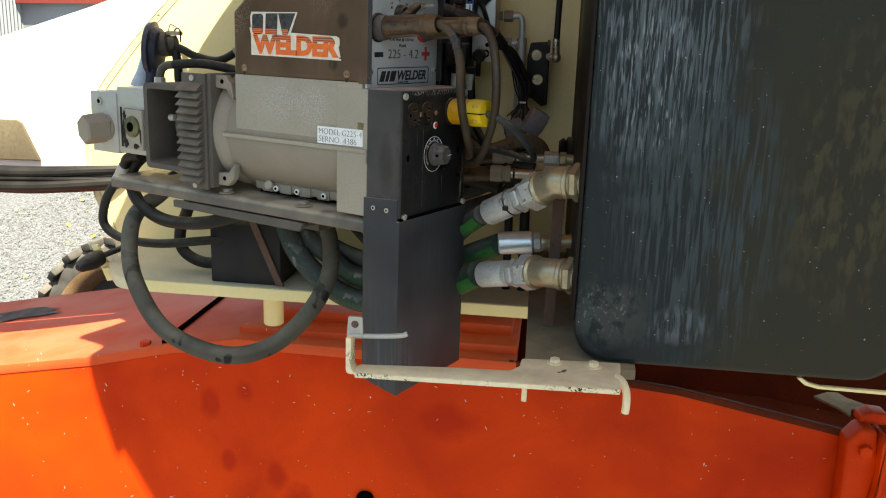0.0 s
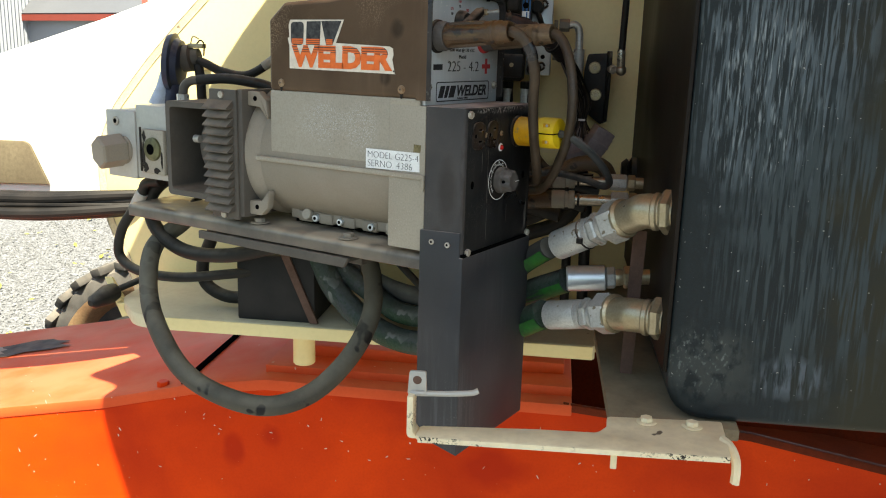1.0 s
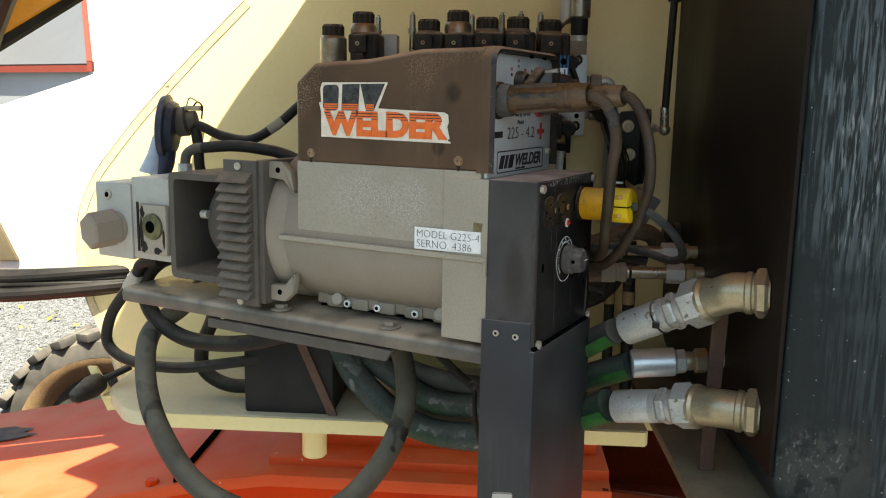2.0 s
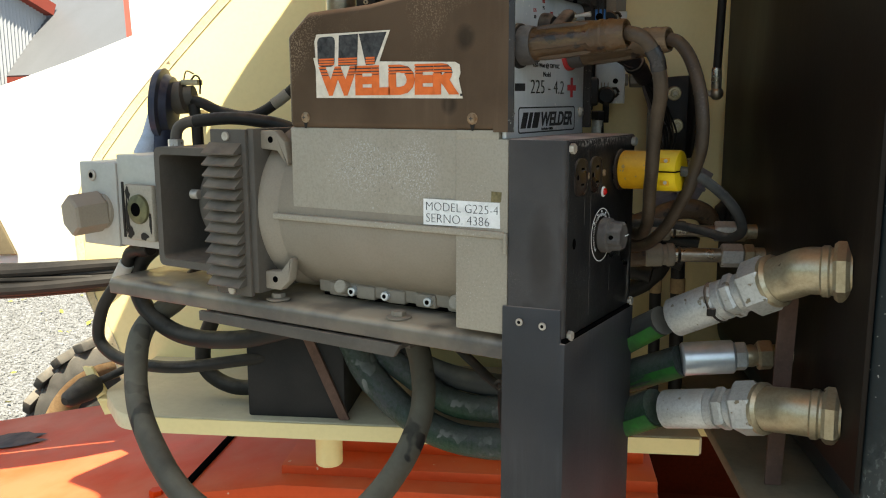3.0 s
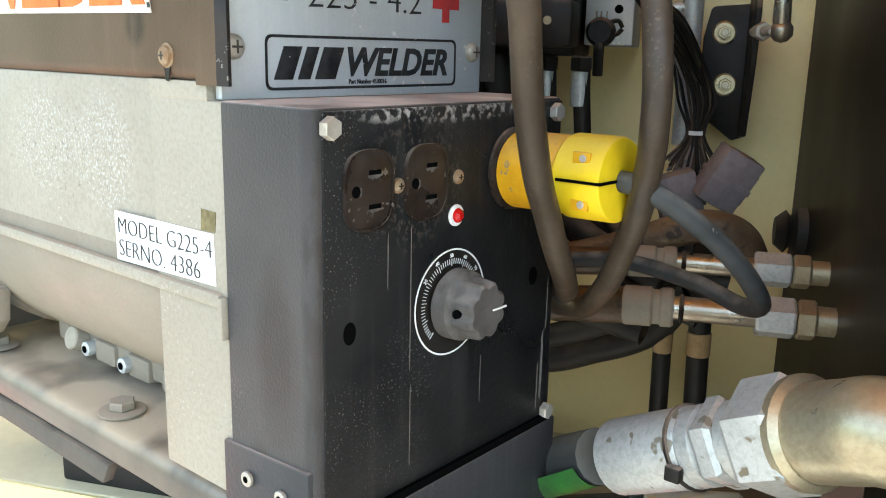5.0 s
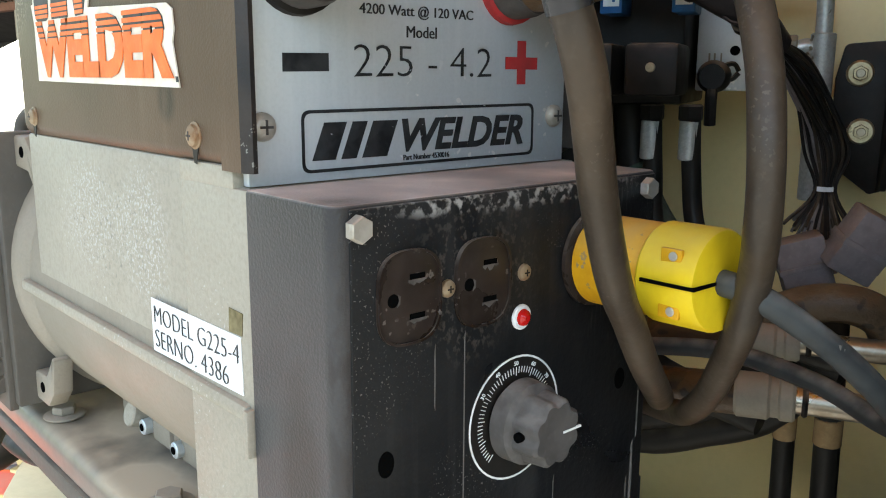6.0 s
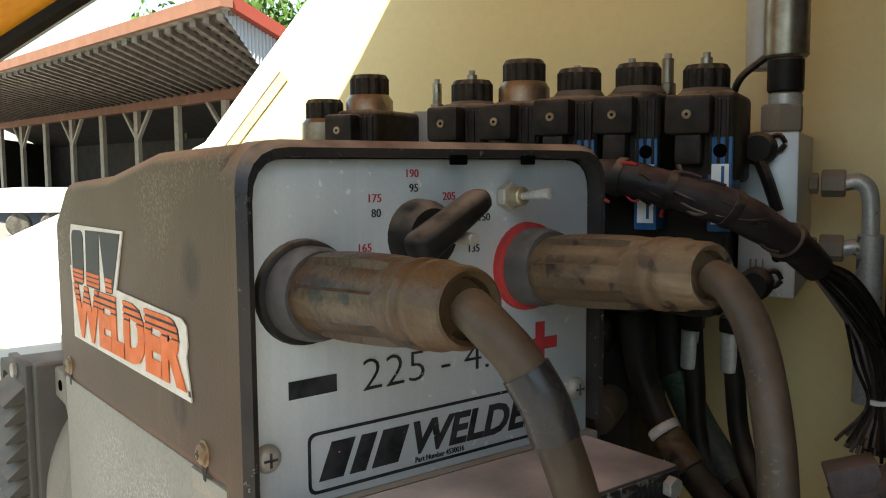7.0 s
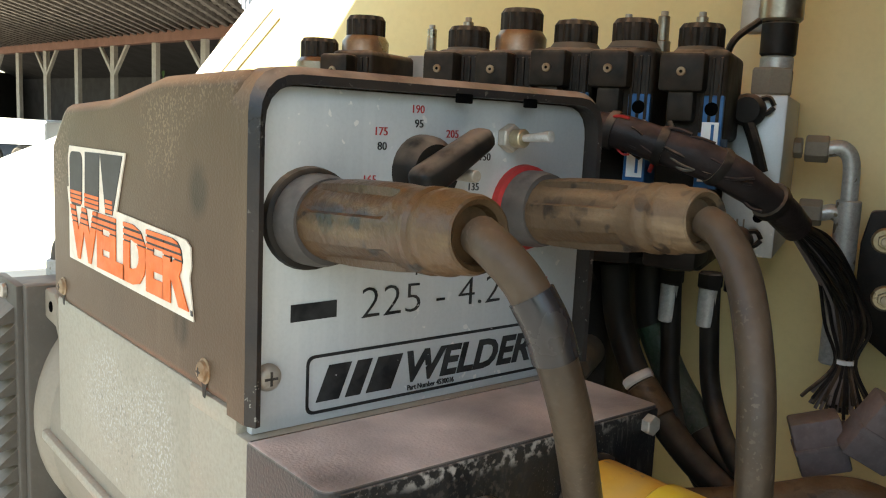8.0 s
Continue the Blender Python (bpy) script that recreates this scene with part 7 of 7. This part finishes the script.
def make_harness():
    rnd = random.Random(12)
    th = thing("wiring_harness", (0.10, 0.40, 1.50), "taped wiring harness fanning out into loose wires", "wiring", frame_of=TT)
    trunk = [(-0.10, 0.40, 1.580), (-0.054, 0.366, 1.583), (-0.015, 0.358, 1.583), (0.020, 0.356, 1.574), (0.058, 0.360, 1.562), (0.092, 0.378, 1.540), (0.108, 0.402, 1.522)]
    part("trunk", tube(trunk, lambda s: 0.0125 - 0.004 * max(0, s - 0.6), 16, 8, 0.10), M["loom"], th, "dusty taped trunk")
    for i in (1, 2, 3, 4, 5):
        c = Vector(trunk[i])
        d = (Vector(trunk[i + 1]) - c).normalized()
        part("tie", lathe(c - d * 0.003, c + d * 0.003, [(0, 0.0135), (0.5, 0.0142), (1, 0.0135)], 16), M["soot"], th)
    for i in range(22):  # stray strands along the loom
        k = rnd.uniform(0.1, 0.9) * (len(trunk) - 2)
        c = Vector(trunk[int(k)]).lerp(Vector(trunk[int(k) + 1]), k % 1)
        off = Vector((0, rnd.uniform(-1, -0.2), rnd.uniform(-1, 1))).normalized() * 0.0118
        run = Vector((rnd.uniform(0.008, 0.024), rnd.uniform(-0.004, 0.004), rnd.uniform(-0.010, 0.002)))
        part("strand", tube([c + off * 0.9, c + off * 1.15 + run * 0.5, c + off + run], rnd.uniform(0.0007, 0.0015), 6, 4), M[("soot", "loom", "cast_dark", "red", "loom")[i % 5]], th)
    for i in range(60):
        a, b, c2 = rnd.gauss(0, 1), rnd.gauss(0, 1), rnd.gauss(0, 1)
        k = 0.0050
        pts = [(0.106 + k * 0.4 * a, 0.400 + k * 0.4 * b, 1.522 + k * 0.5 * c2), (0.120 + k * a, 0.430 + k * b, 1.505 + k * c2 * 1.3), (0.136 + k * a * 1.3, 0.462 + k * b, 1.475 + k * c2),
               (0.146 + k * a * 1.5, 0.475 + k * b, 1.445), (0.148 + k * a * 0.7, 0.472 + k * b * 0.6, 1.415), (0.146 + 0.016 * a * 0.8, 0.455 + k * b, 1.385 + 0.004 * c2)]
        part("wire", tube(pts, 0.0014, 6, 6), M[("soot", "cable_black", "cable", "grey_plug")[i % 4]], th)
    part("tie", lathe((0.148, 0.472, 1.4185), (0.148, 0.472, 1.4150), [(0, 0.0075), (1, 0.0075)], 14), M["white"], th, "pale cable tie")
    return th


make_harness()


def make_connector(name, at, turn, size, label):
    th = thing(name, at, label, "connector", group="harness connectors", frame_of=TT)
    a, b, c = size
    m = Matrix.Translation(at) @ Euler([radians(v) for v in turn]).to_matrix().to_4x4()
    bm = box(-a / 2, a / 2, -b / 2, b / 2, -c / 2, c / 2, 0.002)
    bm.transform(m)
    part("shell", bm, M["grey_plug"], th)
    bm = box(-a / 2 - 0.001, a / 2 + 0.001, -b / 2 - 0.001, b / 2 + 0.001, -c * 0.08, c * 0.02, 0.0005)
    bm.transform(m)
    part("collar", bm, M["grey_plug"], th)
    bm = box(a / 2, a / 2 + 0.004, -b / 5, b / 5, -c * 0.3, c * 0.3, 0.001)
    bm.transform(m)
    part("latch", bm, M["grey_plug"], th)
    return th


make_connector("harness_connector", (0.174, 0.405, 1.387), (10, 28, 20), (0.034, 0.026, 0.046), "grey-mauve plastic harness connector")
make_connector("harness_connector", (0.137, 0.415, 1.368), (0, -18, 10), (0.034, 0.026, 0.040), "grey plastic harness connector")


def make_valve_hoses():
    rows = [([(0.021, 0.43, 1.48), (0.024, 0.43, 1.43), (0.030, 0.425, 1.38), (0.055, 0.41, 1.33), (0.10, 0.38, 1.30), (0.16, 0.36, 1.28)], 0.0075, True),
            ([(0.050, 0.43, 1.48), (0.053, 0.43, 1.43), (0.060, 0.425, 1.385), (0.085, 0.40, 1.345), (0.13, 0.37, 1.32), (0.18, 0.36, 1.31)], 0.0075, True),
            ([(-0.022, 0.42, 1.48), (-0.015, 0.42, 1.435), (0.005, 0.415, 1.392), (0.032, 0.405, 1.361), (0.07, 0.39, 1.333), (0.13, 0.37, 1.305)], 0.0110, False),
            ([(0.0, 0.445, 1.48), (0.006, 0.445, 1.43), (0.026, 0.44, 1.392), (0.055, 0.425, 1.357), (0.10, 0.40, 1.330), (0.17, 0.37, 1.305)], 0.0115, "plain"),
            ([(-0.075, 0.41, 1.48), (-0.068, 0.41, 1.42), (-0.045, 0.40, 1.36), (-0.005, 0.385, 1.315), (0.05, 0.37, 1.285), (0.12, 0.35, 1.27)], 0.0125, False),
            ([(-0.11, 0.41, 1.48), (-0.11, 0.40, 1.40), (-0.10, 0.38, 1.30), (-0.06, 0.36, 1.22), (0.0, 0.34, 1.16)], 0.0125, False),
            ([(0.133, 0.42, 1.33), (0.135, 0.42, 1.24), (0.137, 0.42, 1.06)], 0.0080, None), ([(0.163, 0.42, 1.33), (0.165, 0.42, 1.24), (0.168, 0.42, 1.06)], 0.0095, None)]
    for pts, r, kind in rows:
        th = thing("valve_hose", pts[0], "black hydraulic hose below the valve bank", "hose", group="valve hoses", frame_of=TT)
        part("rubber", tube(pts, r, 14, 8), M["rubber"], th)
        a = Vector(pts[0])
        if kind == "plain":
            part("sleeve", tube(pts[1:4], r * 1.1, 14, 6), M["sleeve"], th, "worn woven sleeve")
        elif kind:
            part("ferrule", rod(a - Z * 0.012, a - Z * 0.042, r * 1.06), M["zinc"], th, "stained zinc ferrule")
            part("fitting", nut(a, a - Z * 0.012, r * 1.3), M["soot"], th)
        elif kind is None:
            b = Vector(pts[1])
            part("band", rod(b - Z * 0.010, b + Z * 0.012, r * 1.08), M["tan"], th, "tan paper band")
        else:
            b, c = Vector(pts[2]), Vector(pts[3])
            part("ferrule", rod(b.lerp(c, 0.1), b.lerp(c, 0.8), r * 1.12), M["grip"], th, "brown dusty ferrule")
            part("label", rod(b.lerp(c, -0.10), b.lerp(c, 0.08), r * 1.15), M["white"], th, "white tag")


make_valve_hoses()
th = thing("brown_return_hose", (0.15, 0.335, 1.355), "brown dusty thick hose stub behind the plug", "hose", frame_of=TT)
part("hose", tube([(-0.02, 0.37, 1.30), (0.07, 0.36, 1.325), (0.117, 0.355, 1.342), (0.145, 0.352, 1.354), (0.168, 0.352, 1.356), (0.186, 0.356, 1.348), (0.196, 0.362, 1.330)], 0.0130, 18, 8), M["grip"], th)
solo("rubber_grommet", lathe((0.222, 0.4747, 1.3341), (0.250, 0.4747, 1.3341), [(0, 0.012), (0.3, 0.019), (0.45, 0.014), (0.6, 0.021), (1, 0.021)], 20), M["rubber"], (0.24, 0.4747, 1.31), "ribbed black rubber grommet on the tank side", "grommet", frame_of=TT)
# black hoses that hang in a loop behind the control box
for pts, r in (([(-0.16, 0.43, 1.30), (-0.06, 0.425, 1.245), (0.02, 0.42, 1.212), (0.082, 0.42, 1.2275), (0.118, 0.42, 1.243), (0.1375, 0.42, 1.262), (0.150, 0.43, 1.290), (0.152, 0.45, 1.33)], 0.0125), ([(-0.14, 0.45, 1.34), (-0.04, 0.44, 1.285), (0.04, 0.435, 1.256), (0.09, 0.435, 1.262), (0.125, 0.44, 1.285), (0.138, 0.455, 1.32)], 0.0120), ([(-0.10, 0.40, 1.27), (0.0, 0.395, 1.24), (0.06, 0.39, 1.25), (0.11, 0.385, 1.275), (0.15, 0.38, 1.295)], 0.0105)):
    th = thing("valve_hose", pts[0], "black hydraulic hose looping behind the control box", "hose", group="valve hoses", frame_of=TT)
    part("rubber", tube(pts, r, 14, 8), M["rubber"], th)


def make_horn():
    th = thing("warning_horn", (-0.57, 0.46, 1.43), "dark blue disc horn with dusty wiring", "horn", frame_of=TT)
    d = lathe((-0.594, 0.458, 1.492), (-0.566, 0.462, 1.490), [(0, 0.040), (0.10, 0.049), (0.45, 0.052), (0.55, 0.044), (0.9, 0.040), (1, 0.030)], 36)
    part("disc", d, M["horn"], th)
    part("skirt", tube([(-0.583, 0.455, 1.470), (-0.586, 0.45, 1.430), (-0.600, 0.44, 1.40)], lambda s: 0.016 - 0.003 * s, 14, 6), M["horn"], th)
    part("trumpet_mouth", lathe((-0.594, 0.452, 1.476), (-0.606, 0.446, 1.416), [(0, 0.010), (0.5, 0.013), (1, 0.021)], 20), M["horn_mouth"], th, "pale blue trumpet mouth")
    part("motor", lathe((-0.566, 0.462, 1.499), (-0.536, 0.464, 1.503), [(0, 0.024), (0.5, 0.024), (0.6, 0.016), (1, 0.015)], 24), M["cast_dark"], th)
    part("terminal", box(-0.552, -0.526, 0.452, 0.472, 1.518, 1.526, 0.001), M["brass"], th)
    part("wire", tube([(-0.540, 0.46, 1.524), (-0.530, 0.455, 1.532), (-0.522, 0.452, 1.525), (-0.523, 0.452, 1.505)], 0.0014, 6, 6), M["soot"], th)
    part("wire", tube([(-0.550, 0.46, 1.526), (-0.542, 0.452, 1.538), (-0.530, 0.45, 1.534)], 0.0012, 6, 6), M["brass"], th)
    part("lead", tube([(-0.540, 0.46, 1.497), (-0.520, 0.452, 1.492), (-0.489, 0.45, 1.479), (-0.443, 0.45, 1.474), (-0.397, 0.45, 1.500), (-0.355, 0.45, 1.535), (-0.30, 0.45, 1.56)], 0.0078, 12, 7), M["rubber"], th, "thick black lead")
    part("lead_tape", tube([(-0.412, 0.45, 1.490), (-0.400, 0.45, 1.498), (-0.390, 0.45, 1.506)], 0.0084, 12, 4), M["cast"], th)
    part("down_lead", tube([(-0.535, 0.455, 1.490), (-0.530, 0.452, 1.46), (-0.528, 0.452, 1.425), (-0.515, 0.455, 1.40)], 0.0085, 12, 6), M["rubber"], th)
    part("bracket", box(-0.585, -0.570, 0.47, 0.602, 1.476, 1.482, 0.001), M["bolt"], th, "steel horn bracket")
    return th


make_horn()


def make_limit_switch():
    th = thing("limit_switch", (-0.69, 0.42, 1.045), "rubber-capped lever switch on a bent cream tab", "switch", frame_of=TT)
    part("tab", quad_sheet(((-0.722, 0.426, 1.092), (-0.708, 0.426, 1.092), (-0.668, 0.427, 1.020), (-0.692, 0.427, 1.016)), 0.006), M["cream"], th, "bent cream tab")
    part("foot", box(-0.690, -0.650, 0.405, 0.425, 1.0455, 1.050, 0.001), M["cream"], th)
    part("rubber_cap", lathe((-0.716, 0.36, 1.060), (-0.700, 0.42, 1.068), [(0, 0.006), (0.1, 0.012), (0.7, 0.019), (1, 0.016)], 18), M["rubber"], th, "black rubber cap")
    part("stem", rod((-0.702, 0.418, 1.068), (-0.660, 0.454, 1.086), 0.006), M["rubber"], th)
    return th


make_limit_switch()
